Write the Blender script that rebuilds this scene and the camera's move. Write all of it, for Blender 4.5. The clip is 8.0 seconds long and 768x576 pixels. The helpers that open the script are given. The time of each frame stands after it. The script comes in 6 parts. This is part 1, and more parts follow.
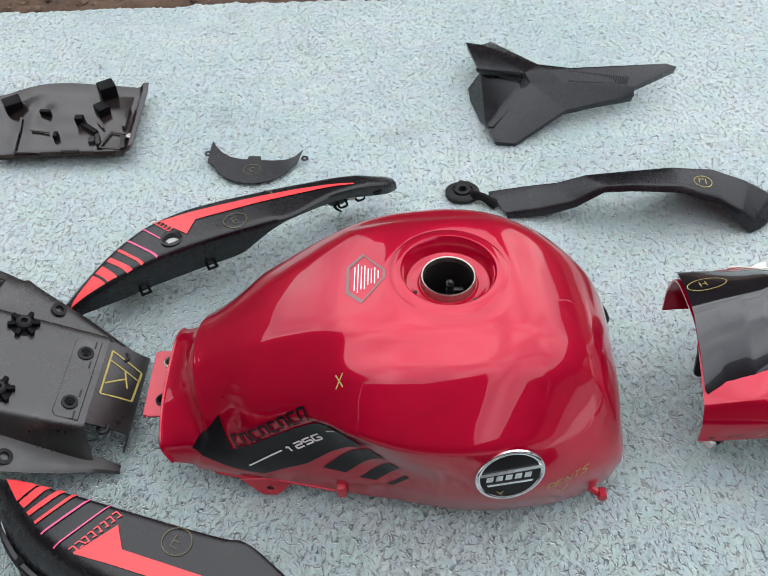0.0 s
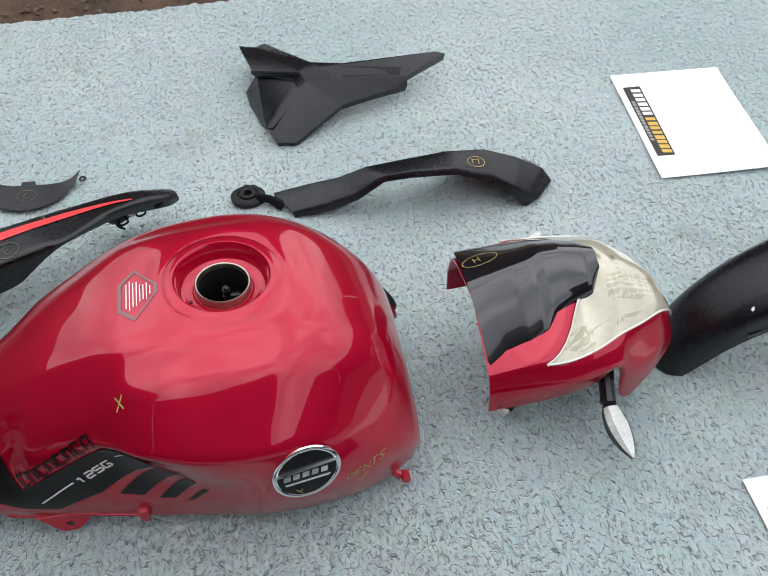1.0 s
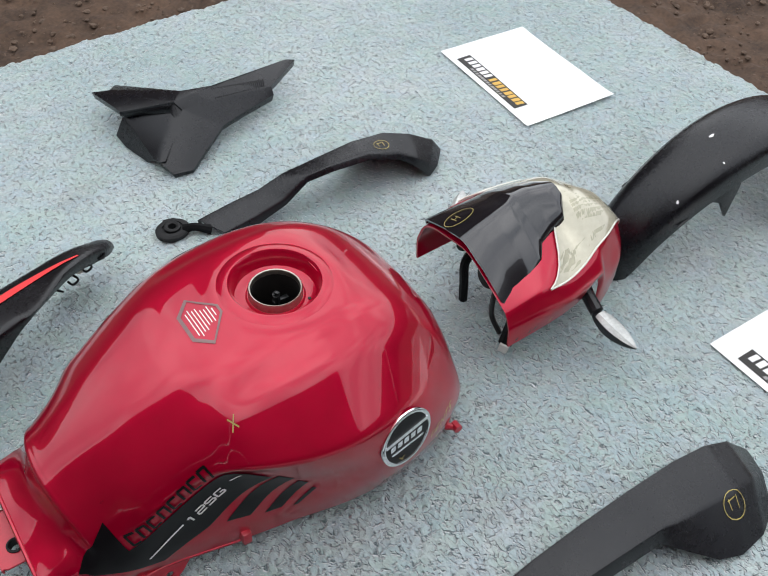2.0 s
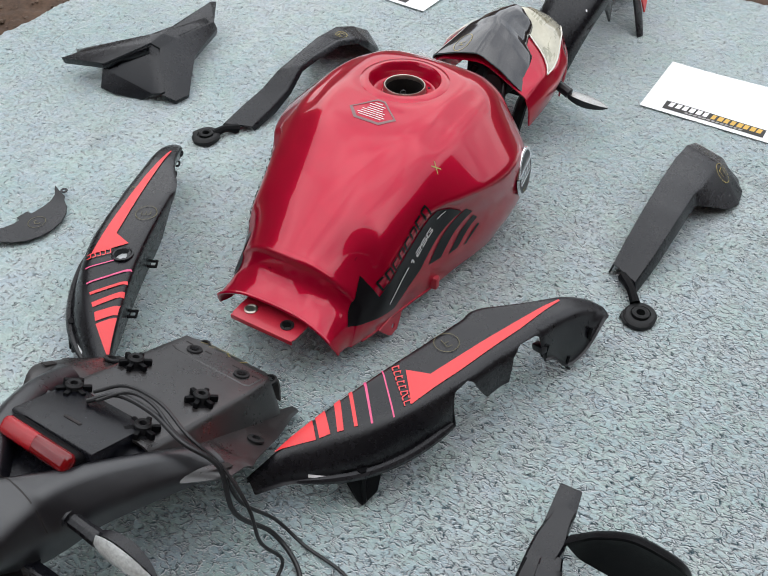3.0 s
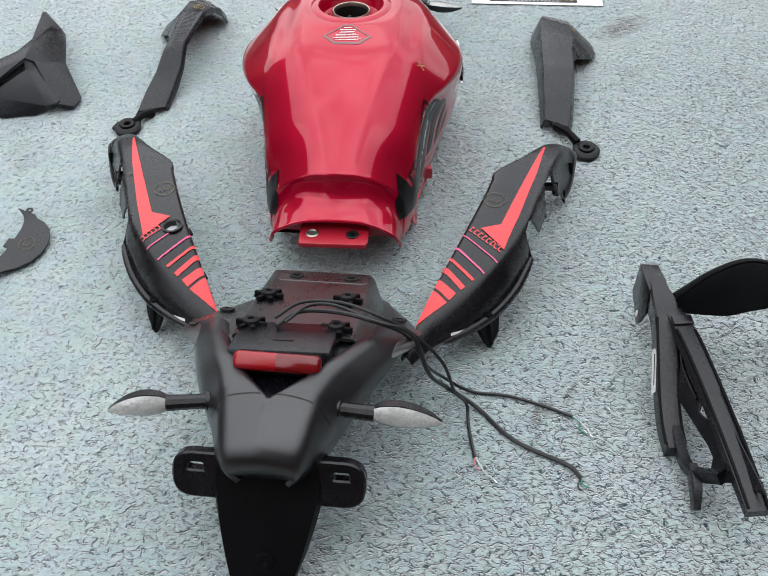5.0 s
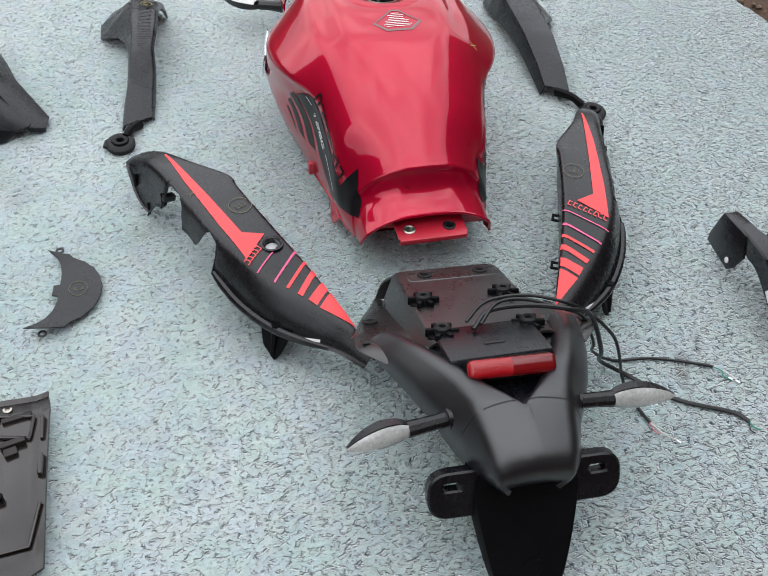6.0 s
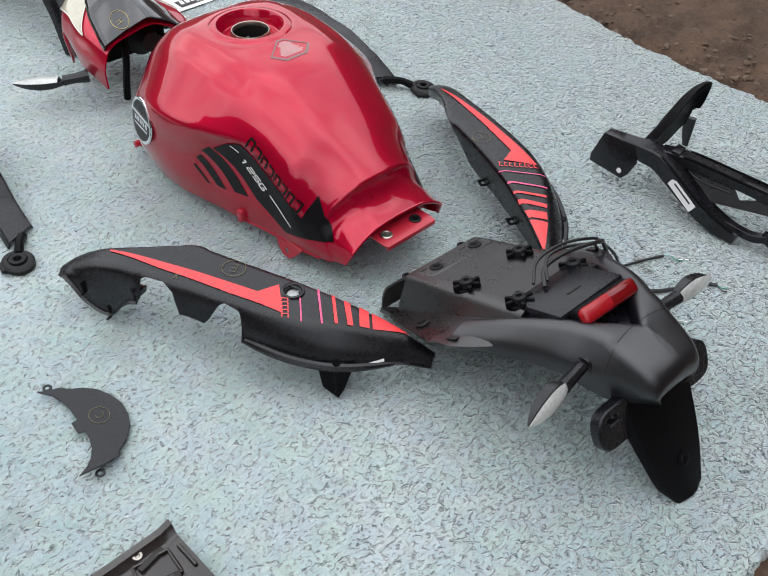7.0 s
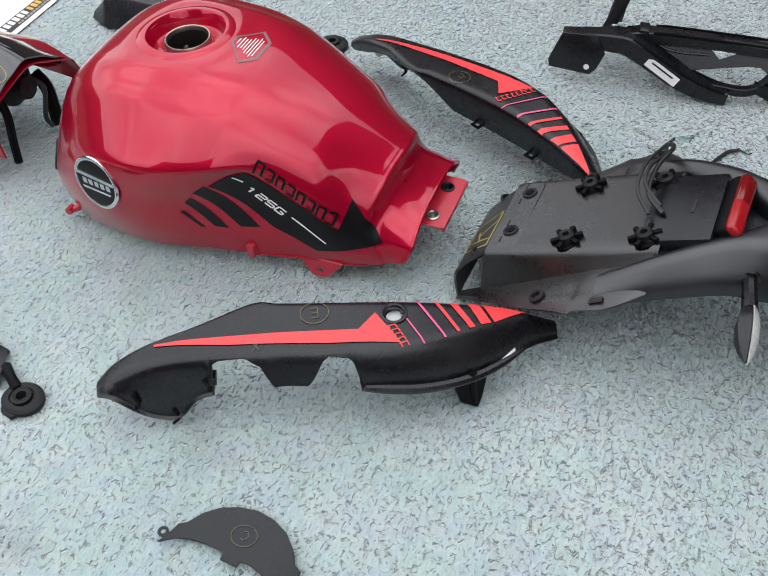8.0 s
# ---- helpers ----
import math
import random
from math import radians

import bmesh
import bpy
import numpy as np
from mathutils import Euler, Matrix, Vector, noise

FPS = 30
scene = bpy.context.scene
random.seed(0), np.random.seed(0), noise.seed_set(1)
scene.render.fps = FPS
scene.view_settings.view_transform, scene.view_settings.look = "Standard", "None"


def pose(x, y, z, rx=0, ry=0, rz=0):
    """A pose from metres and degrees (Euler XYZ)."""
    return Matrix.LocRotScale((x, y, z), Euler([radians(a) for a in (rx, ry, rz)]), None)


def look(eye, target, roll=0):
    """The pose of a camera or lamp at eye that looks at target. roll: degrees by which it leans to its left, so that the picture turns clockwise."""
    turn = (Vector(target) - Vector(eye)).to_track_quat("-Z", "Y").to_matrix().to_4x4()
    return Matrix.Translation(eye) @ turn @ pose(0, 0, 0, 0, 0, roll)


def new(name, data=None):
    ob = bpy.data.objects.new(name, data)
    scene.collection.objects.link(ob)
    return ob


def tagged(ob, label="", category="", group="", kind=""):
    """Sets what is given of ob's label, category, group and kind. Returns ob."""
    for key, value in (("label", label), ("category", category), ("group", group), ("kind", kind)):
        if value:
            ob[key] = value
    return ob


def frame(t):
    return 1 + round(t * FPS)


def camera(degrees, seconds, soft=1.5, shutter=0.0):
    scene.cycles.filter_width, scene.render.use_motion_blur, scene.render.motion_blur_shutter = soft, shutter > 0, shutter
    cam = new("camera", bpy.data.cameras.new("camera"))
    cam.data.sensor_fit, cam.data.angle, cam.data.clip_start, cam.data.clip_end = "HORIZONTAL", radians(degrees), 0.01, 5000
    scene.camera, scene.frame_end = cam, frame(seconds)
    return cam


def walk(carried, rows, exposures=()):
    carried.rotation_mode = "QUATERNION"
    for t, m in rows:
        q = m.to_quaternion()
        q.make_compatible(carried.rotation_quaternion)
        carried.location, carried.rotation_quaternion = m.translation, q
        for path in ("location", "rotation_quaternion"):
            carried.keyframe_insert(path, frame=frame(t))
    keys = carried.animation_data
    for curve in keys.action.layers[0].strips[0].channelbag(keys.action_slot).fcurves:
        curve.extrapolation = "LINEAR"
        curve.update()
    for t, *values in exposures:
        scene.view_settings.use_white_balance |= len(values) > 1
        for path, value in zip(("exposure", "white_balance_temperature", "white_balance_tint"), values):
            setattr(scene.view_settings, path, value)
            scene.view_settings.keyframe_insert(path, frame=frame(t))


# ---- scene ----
cam = camera(44.7, 8.0, 1.1)
PATH = [
    (0, (0.066, 0.095, 1.026), (0.01, 1.455, -0.44), -3.4),
    (0.5, (0.105, 0.096, 1.022), (0.195, 1.457, -0.441), -2.4),
    (1, (0.14, 0.086, 1.023), (0.416, 1.414, -0.446), -0.1),
    (1.2, (0.151, 0.086, 1.024), (0.511, 1.388, -0.451), 0.6),
    (2.3, (-0.443, 0.179, 1.025), (0.575, 1.196, -0.364), 3.1),
    (2.5, (-0.574, 0.203, 1.002), (0.555, 1.128, -0.366), 3.4),
    (2.7, (-0.74, 0.229, 0.95), (0.495, 1.052, -0.39), 1.4),
    (3, (-0.967, 0.241, 0.965), (0.333, 0.961, -0.374), 1.6),
    (3.5, (-1.256, 0.305, 0.994), (0.158, 0.817, -0.325), 1.0),
    (4, (-1.376, 0.414, 1.002), (0.085, 0.674, -0.339), -0.4),
    (4.5, (-1.383, 0.509, 0.994), (0.106, 0.661, -0.332), -0.1),
    (5, (-1.32, 0.663, 0.961), (0.155, 0.771, -0.385), -1.2),
    (5.2, (-1.277, 0.748, 0.96), (0.186, 0.806, -0.404), -0.5),
    (6.3, (-1.197, 1.293, 0.959), (0.131, 0.701, -0.414), 4.2),
    (6.5, (-1.156, 1.376, 0.957), (0.122, 0.651, -0.399), 4.4),
    (7, (-1.005, 1.624, 0.971), (0.028, 0.568, -0.378), 2.4),
    (7.5, (-0.787, 1.669, 0.949), (0.081, 0.516, -0.436), -2.0),
    (8, (-0.567, 1.707, 0.937), (0.008, 0.473, -0.529), -4.3),
]
walk(cam, [(t, look(eye, target, roll)) for t, eye, target, roll in PATH], [(0.0, 0.12), (0.5, 0.04), (1.0, -0.10), (2.5, -0.12), (3.5, -0.03), (5.0, 0.02), (6.5, 0.03), (7.5, 0.02), (8.0, 0.03)])

# ---- light ----
world = bpy.data.worlds.new("overcast_sky")
scene.world = world
world.use_nodes = True
wn, wl = world.node_tree.nodes, world.node_tree.links
sky = wn.new("ShaderNodeTexSky")
sky.sky_type, sky.sun_disc = "NISHITA", False
sky.sun_elevation, sky.sun_rotation = radians(52), radians(210)
cloud_co, cloud_noise, cloud_ramp, cloud_mix = (wn.new("ShaderNodeTexCoord"), wn.new("ShaderNodeTexNoise"), wn.new("ShaderNodeValToRGB"), wn.new("ShaderNodeMix"))
cloud_noise.inputs["Scale"].default_value, cloud_noise.inputs["Detail"].default_value = 3.6, 6.0
cloud_noise.inputs["Distortion"].default_value = 0.5
cloud_ramp.color_ramp.elements[0].position, cloud_ramp.color_ramp.elements[1].position = 0.38, 0.62
cloud_ramp.color_ramp.elements[0].color, cloud_ramp.color_ramp.elements[1].color = (13.0, 13.8, 15.0, 1), (25.0, 25.5, 26.2, 1)
split, height, dome = wn.new("ShaderNodeSeparateXYZ"), wn.new("ShaderNodeMapRange"), wn.new("ShaderNodeVectorMath")
height.inputs["To Min"].default_value, height.inputs["To Max"].default_value = 0.55, 1.0
dome.operation = "SCALE"
wl.new(cloud_co.outputs["Generated"], split.inputs["Vector"])
wl.new(split.outputs["Z"], height.inputs["Value"])
wl.new(cloud_ramp.outputs["Color"], dome.inputs[0])
wl.new(height.outputs["Result"], dome.inputs["Scale"])
cloud_mix.data_type = "RGBA"
cloud_mix.inputs["Factor"].default_value = 0.85
wl.new(cloud_co.outputs["Generated"], cloud_noise.inputs["Vector"])
wl.new(cloud_noise.outputs["Fac"], cloud_ramp.inputs["Fac"])
wl.new(sky.outputs["Color"], cloud_mix.inputs["A"])
wl.new(dome.outputs["Vector"], cloud_mix.inputs["B"])
wl.new(cloud_mix.outputs["Result"], wn["Background"].inputs["Color"])
wn["Background"].inputs["Strength"].default_value = 0.126
sun = new("sun", bpy.data.lights.new("sun", "SUN"))
sun.data.energy, sun.data.angle, sun.data.color = 0.6, radians(100), (1, 0.97, 0.92)
sun.matrix_world = look((2, 3.5, 6), (0, 0.8, 0))

from mathutils.bvhtree import BVHTree

# ---- materials ----
def material(name, color, rough=0.5, metal=0.0, coat=0.0, coat_rough=0.03, spread=0.0, grain=0.0, grain_size=600.0, blotch=8.0, rough_spread=0.0, spec=0.5, transmission=0.0, ior=1.5, scuff=0.0):
    """A node material with colour variation at two scales, uneven gloss and a fine relief."""
    m = bpy.data.materials.new(name)
    m.use_nodes = True
    n, l = m.node_tree.nodes, m.node_tree.links
    b = n["Principled BSDF"]
    b.inputs["Base Color"].default_value = (*color, 1)
    b.inputs["Roughness"].default_value, b.inputs["Metallic"].default_value = rough, metal
    b.inputs["Coat Weight"].default_value, b.inputs["Coat Roughness"].default_value = coat, coat_rough
    b.inputs["Transmission Weight"].default_value, b.inputs["IOR"].default_value = transmission, ior
    b.inputs["Specular IOR Level"].default_value = spec
    co = n.new("ShaderNodeTexCoord")
    if spread or rough_spread:
        big, small, add = n.new("ShaderNodeTexNoise"), n.new("ShaderNodeTexNoise"), n.new("ShaderNodeMath")
        big.inputs["Scale"].default_value, small.inputs["Scale"].default_value = blotch, blotch * 14
        big.inputs["Detail"].default_value, small.inputs["Detail"].default_value = 5, 3
        add.operation, add.use_clamp = "MULTIPLY_ADD", True
        add.inputs[1].default_value = 0.4
        l.new(co.outputs["Object"], big.inputs["Vector"]), l.new(co.outputs["Object"], small.inputs["Vector"])
        l.new(small.outputs["Fac"], add.inputs[0])
        scaled = n.new("ShaderNodeMath")
        scaled.operation, scaled.inputs[1].default_value = "MULTIPLY", 0.6
        l.new(big.outputs["Fac"], scaled.inputs[0]), l.new(scaled.outputs[0], add.inputs[2])
        if spread:
            ramp = n.new("ShaderNodeValToRGB")
            e = ramp.color_ramp.elements
            e[0].position, e[1].position = 0.3, 0.7
            e[0].color = (*[c * (1 - spread) for c in color], 1)
            e[1].color = (*[min(1, c * (1 + spread)) for c in color], 1)
            l.new(add.outputs[0], ramp.inputs["Fac"]), l.new(ramp.outputs["Color"], b.inputs["Base Color"])
        if rough_spread:
            span = n.new("ShaderNodeMapRange")
            span.inputs["From Min"].default_value, span.inputs["From Max"].default_value = 0.3, 0.7
            span.inputs["To Min"].default_value, span.inputs["To Max"].default_value = max(0.02, rough - rough_spread), rough + rough_spread
            l.new(add.outputs[0], span.inputs["Value"]), l.new(span.outputs["Result"], b.inputs["Roughness"])
    if scuff:
        # pale dusty smears and fine scratches
        smear, fine, band, both, dust = (n.new("ShaderNodeTexNoise"), n.new("ShaderNodeTexNoise"), n.new("ShaderNodeMapRange"), n.new("ShaderNodeMath"), n.new("ShaderNodeMix"))
        smear.inputs["Scale"].default_value, smear.inputs["Detail"].default_value = 11.0, 7.0
        fine.inputs["Scale"].default_value, fine.inputs["Detail"].default_value = 170.0, 4.0
        l.new(co.outputs["Object"], smear.inputs["Vector"]), l.new(co.outputs["Object"], fine.inputs["Vector"])
        band.inputs["From Min"].default_value, band.inputs["From Max"].default_value, band.inputs["To Max"].default_value = 0.54, 0.76, scuff
        l.new(smear.outputs["Fac"], band.inputs["Value"])
        both.operation = "MULTIPLY"
        l.new(band.outputs["Result"], both.inputs[0]), l.new(fine.outputs["Fac"], both.inputs[1])
        dust.data_type = "RGBA"
        dust.inputs["B"].default_value = (0.24, 0.235, 0.23, 1)
        if b.inputs["Base Color"].links:
            l.new(b.inputs["Base Color"].links[0].from_socket, dust.inputs["A"])
        else:
            dust.inputs["A"].default_value = (*color, 1)
        l.new(both.outputs[0], dust.inputs["Factor"]), l.new(dust.outputs["Result"], b.inputs["Base Color"])
    if grain:
        tex, bump = n.new("ShaderNodeTexNoise"), n.new("ShaderNodeBump")
        tex.inputs["Scale"].default_value, tex.inputs["Detail"].default_value = grain_size, 3
        bump.inputs["Strength"].default_value, bump.inputs["Distance"].default_value = grain, 0.001
        l.new(co.outputs["Object"], tex.inputs["Vector"]), l.new(tex.outputs["Fac"], bump.inputs["Height"])
        l.new(bump.outputs["Normal"], b.inputs["Normal"])
    return m


RED = material("candy_red_paint", (0.42, 0.0006, 0.025), 0.30, 0.42, 1.0, 0.008, 0.1, 0.0, blotch=3, rough_spread=0.03, spec=0.2)
RED.node_tree.nodes["Principled BSDF"].inputs["Coat IOR"].default_value = 1.50
RED.node_tree.nodes["Principled BSDF"].inputs["Specular Tint"].default_value = (0.6, 0.02, 0.06, 1)
RED_FLAT = material("red_bracket_paint", (0.42, 0.012, 0.03), 0.4, 0.1, 0.4, 0.15, 0.15, 0.1, 300, 20)
DARK = material("black_plastic", (0.0036, 0.0038, 0.0060), 0.26, 0, 0, 0, 0.3, 0.2, 1800, 9, 0.08, spec=0.42, scuff=0.06)
# also paints the shade inside the wheel arch
DARKER = material("deep_black_and_shaded_plastic", (0.0035, 0.0035, 0.0042), 0.42, 0, 0, 0, 0.3, 0.2, 1500, 9, 0.06, spec=0.09)
COVER = material("rear_cover_plastic", (0.0050, 0.0050, 0.0074), 0.33, 0, 0, 0, 0.3, 0.2, 1800, 9, 0.08, spec=0.9, scuff=0.06)
SATIN = material("satin_black_plastic", (0.0055, 0.0052, 0.0070), 0.28, 0, 0, 0, 0.3, 0.15, 1500, 9, 0.08, spec=0.46, scuff=0.07)
TRAYMAT = material("scuffed_black_plastic", (0.013, 0.0112, 0.0112), 0.33, 0, 0, 0, 0.5, 0.16, 900, 14, 0.12, spec=0.85, scuff=0.30)
SMOKED = material("smoked_screen", (0.003, 0.003, 0.006), 0.16, 0, 0.9, 0.02, 0.2, 0.0, 600, 12, 0.06)
DECAL_RED = material("red_decal", (0.78, 0.045, 0.05), 0.42, 0, 0.1, 0.2, 0.06, 0.1, 900, 30)
DECAL_DARK = material("black_decal", (0.005, 0.004, 0.005), 0.32, 0, 0, 0.08, 0.2, 0, 600, 30, spec=0.25)
DECAL_GREY = material("sticker_border", (0.20, 0.105, 0.105), 0.4, 0, 0.3, 0.1, 0.1, 0, 600, 30)
DECAL_WHITE = material("white_print", (0.78, 0.76, 0.76), 0.5, 0, 0, 0, 0.06, 0, 600, 30)
CHALK = material("yellow_paint_marker", (0.42, 0.33, 0.10), 0.6, 0, 0, 0, 0.3, 0.1, 900, 60)
CHALK_FAINT = material("faint_paint_marker", (0.12, 0.105, 0.05), 0.6, 0, 0, 0, 0.4, 0.1, 900, 60)
PINK = material("pink_decal", (0.72, 0.09, 0.22), 0.4, 0, 0, 0, 0.1, 0, 600, 30)
CHROME = material("chrome", (0.82, 0.82, 0.84), 0.1, 1.0, 0, 0, 0.05, 0, 600, 30, 0.04)
STEEL = material("dull_steel", (0.42, 0.39, 0.34), 0.38, 1.0, 0, 0, 0.25, 0.1, 500, 60, 0.1)
PALE_BUSH = material("pale_worn_bush", (0.44, 0.45, 0.45), 0.4, 0, 0.3, 0.1, 0.12, 0.1, 300, 60)
# near black, painting the shade inside the tank, slots and holes
CAVITY = material("shaded_hollow", (0.012, 0.009, 0.008), 0.6, 0, 0, 0, 0.3, 0.1, 300, 40)
PLATE = material("glossy_brown_black_plastic", (0.014, 0.0098, 0.0090), 0.17, 0, 0, 0, 0.4, 0.10, 700, 14, 0.08, spec=0.62, scuff=0.10)
LENS = material("yellowed_clear_lens", (0.50, 0.47, 0.36), 0.20, 0.30, 1.0, 0.015, 0.16, 0.0, 160, 9, 0.06)
LENS_INNER = material("yellowed_inner_lens", (0.34, 0.32, 0.22), 0.16, 0.35, 1.0, 0.02, 0.25, 0.0, 160, 12, 0.06)
LENS_TRIM = material("lens_seam", (0.62, 0.60, 0.54), 0.3, 0.3, 0.5, 0.1, 0.1, 0, 600, 30)
CLEAR = material("clear_indicator_lens", (0.55, 0.56, 0.54), 0.22, 0.15, 0.6, 0.05, 0.35, 1.0, 210, 22, 0.08)
TAIL_RED = material("dark_red_lens", (0.15, 0.001, 0.003), 0.14, 0, 0.25, 0.03, 0.15, 0.0, 300, 40)
TAIL_BRIGHT = material("red_reflector_lens", (0.32, 0.003, 0.008), 0.16, 0.0, 0.25, 0.05, 0.1, 0.5, 700, 80)
RUBBER = material("black_rubber", (0.006, 0.006, 0.0065), 0.6, 0, 0, 0, 0.25, 0.2, 700, 40, spec=0.35)
PAPER = material("white_paper", (0.84, 0.84, 0.83), 0.7, 0, 0, 0, 0.015, 0.05, 900, 6)
INK = material("black_ink", (0.022, 0.02, 0.018), 0.6, 0, 0, 0, 0.1, 0, 600, 30)
GOLD_INK = material("gold_ink", (0.62, 0.38, 0.07), 0.6, 0, 0, 0, 0.08, 0, 600, 30)
GREY_INK = material("grey_ink", (0.30, 0.29, 0.28), 0.6, 0, 0, 0, 0.08, 0, 600, 30)
CABLE = material("cable_sheath", (0.012, 0.012, 0.013), 0.38, 0, 0, 0, 0.2, 0.1, 600, 40)
GREEN_WIRE = material("green_wire", (0.02, 0.25, 0.17), 0.45, 0, 0, 0, 0.1)
WHITE_WIRE = material("white_wire", (0.65, 0.65, 0.62), 0.45, 0, 0, 0, 0.1)
PINK_WIRE = material("pink_wire", (0.6, 0.22, 0.25), 0.45, 0, 0, 0, 0.1)


def carpet_material():
    """Matted pile: pale tufts over wide stains, with the shade in the narrow gaps between them painted dark."""
    m = bpy.data.materials.new("pale_blue_carpet")
    m.use_nodes = True
    n, l = m.node_tree.nodes, m.node_tree.links
    b = n["Principled BSDF"]
    b.inputs["Roughness"].default_value = 0.95
    b.inputs["Specular IOR Level"].default_value = 0.1
    b.inputs["Sheen Weight"].default_value, b.inputs["Sheen Roughness"].default_value = 1.0, 0.4
    co = n.new("ShaderNodeTexCoord")
    laid = n.new("ShaderNodeMapping")
    laid.inputs["Rotation"].default_value, laid.inputs["Scale"].default_value = (0, 0, radians(-12)), (1.35, 0.66, 1.0)
    l.new(co.outputs["Object"], laid.inputs["Vector"])

    def noise_at(scale, detail=2.0, distort=0.0, rough=0.5, along=False):
        node = n.new("ShaderNodeTexNoise")
        node.inputs["Scale"].default_value, node.inputs["Detail"].default_value = scale, detail
        node.inputs["Distortion"].default_value, node.inputs["Roughness"].default_value = distort, rough
        l.new(laid.outputs["Vector"] if along else co.outputs["Object"], node.inputs["Vector"])
        return node.outputs["Fac"]

    def math_node(op, a, c=None, clamp=False):
        node = n.new("ShaderNodeMath")
        node.operation, node.use_clamp = op, clamp
        for k, v in enumerate((a, c)):
            if v is None:
                continue
            if isinstance(v, (int, float)):
                node.inputs[k].default_value = v
            else:
                l.new(v, node.inputs[k])
        return node.outputs[0]

    def ranged(v, lo, hi, a, c):
        node = n.new("ShaderNodeMapRange")
        for name, val in (("From Min", lo), ("From Max", hi), ("To Min", a), ("To Max", c)):
            node.inputs[name].default_value = val
        l.new(v, node.inputs["Value"])
        return node.outputs["Result"]

    def ramp_of(v, places, colours):
        node = n.new("ShaderNodeValToRGB")
        for e, p, c in zip(node.color_ramp.elements, places, colours):
            e.position, e.color = p, (*c, 1)
        l.new(v, node.inputs["Fac"])
        return node.outputs["Color"]

    def times(a, c, mode="MULTIPLY", fac=1.0):
        node = n.new("ShaderNodeMix")
        node.data_type, node.blend_type = "RGBA", mode
        if isinstance(fac, float):
            node.inputs["Factor"].default_value = fac
        else:
            l.new(fac, node.inputs["Factor"])
        l.new(a, node.inputs["A"])
        if isinstance(c, tuple):
            node.inputs["B"].default_value = c
        else:
            l.new(c, node.inputs["B"])
        return node.outputs["Result"]
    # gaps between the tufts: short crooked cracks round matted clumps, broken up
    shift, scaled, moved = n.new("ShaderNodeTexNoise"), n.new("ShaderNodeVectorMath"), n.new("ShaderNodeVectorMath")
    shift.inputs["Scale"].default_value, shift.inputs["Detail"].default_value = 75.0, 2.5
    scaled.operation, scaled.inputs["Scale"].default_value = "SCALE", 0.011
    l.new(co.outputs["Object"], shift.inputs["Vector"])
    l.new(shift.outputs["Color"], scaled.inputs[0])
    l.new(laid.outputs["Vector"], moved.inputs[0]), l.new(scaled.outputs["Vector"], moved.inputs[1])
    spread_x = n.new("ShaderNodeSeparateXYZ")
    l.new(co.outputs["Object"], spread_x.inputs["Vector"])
    gap_way = math_node("ADD", math_node("MULTIPLY", spread_x.outputs["X"], 0.5), math_node("SUBTRACT", spread_x.outputs["Y"], 0.8))
    matted = math_node("ADD", ranged(gap_way, -0.7, 0.3, 0.085, -0.02), math_node("MULTIPLY", math_node("SUBTRACT", noise_at(4.0, 3.0), 0.5), 0.12))
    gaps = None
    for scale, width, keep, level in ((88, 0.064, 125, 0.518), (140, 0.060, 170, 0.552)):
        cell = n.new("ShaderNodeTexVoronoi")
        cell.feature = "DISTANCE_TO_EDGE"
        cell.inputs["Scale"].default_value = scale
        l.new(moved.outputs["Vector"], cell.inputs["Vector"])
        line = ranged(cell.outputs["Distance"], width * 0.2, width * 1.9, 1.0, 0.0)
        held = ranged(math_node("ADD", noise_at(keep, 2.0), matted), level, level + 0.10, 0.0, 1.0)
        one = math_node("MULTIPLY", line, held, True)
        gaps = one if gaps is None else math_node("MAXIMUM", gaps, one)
    base = ramp_of(noise_at(2.2, 6), (0.35, 0.65), ((0.325, 0.405, 0.404), (0.405, 0.466, 0.460)))
    tone = times(base, ramp_of(noise_at(5.5, 8), (0.60, 0.82), ((1, 1, 1), (0.62, 0.58, 0.54))))
    tone = times(tone, ramp_of(noise_at(26, 5), (0.38, 0.64), ((0.95, 0.955, 0.96), (1.04, 1.03, 1.03))))
    tone = times(tone, ramp_of(noise_at(14, 3), (0.38, 0.62), ((0.97, 1.01, 0.985), (1.02, 0.99, 1.02))))
    tone = times(tone, ramp_of(noise_at(33, 2), (0.38, 0.62), ((0.975, 0.99, 1.03), (1.015, 1.01, 0.975))))
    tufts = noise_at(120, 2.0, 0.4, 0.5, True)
    # hollows of the tufts painted a little darker, as their soft shade
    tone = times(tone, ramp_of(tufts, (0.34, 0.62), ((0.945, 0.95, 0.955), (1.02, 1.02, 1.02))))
    tone = times(tone, ramp_of(noise_at(420, 4), (0.3, 0.7), ((0.90, 0.91, 0.92), (1.07, 1.06, 1.05))))
    for sx, sy, turn, length, wide in ((-0.506, 0.519, -21, 0.034, 0.01), (-0.467, 0.475, -25, 0.024, 0.005), (0.6, 0.27, 135, 0.075, 0.03)):
        ca, sa = math.cos(radians(turn)), math.sin(radians(turn))
        dx, dy = math_node("SUBTRACT", spread_x.outputs["X"], sx), math_node("SUBTRACT", spread_x.outputs["Y"], sy)
        u = math_node("ADD", math_node("MULTIPLY", dx, ca / length), math_node("MULTIPLY", dy, sa / length))
        v = math_node("ADD", math_node("MULTIPLY", dx, -sa / wide), math_node("MULTIPLY", dy, ca / wide))
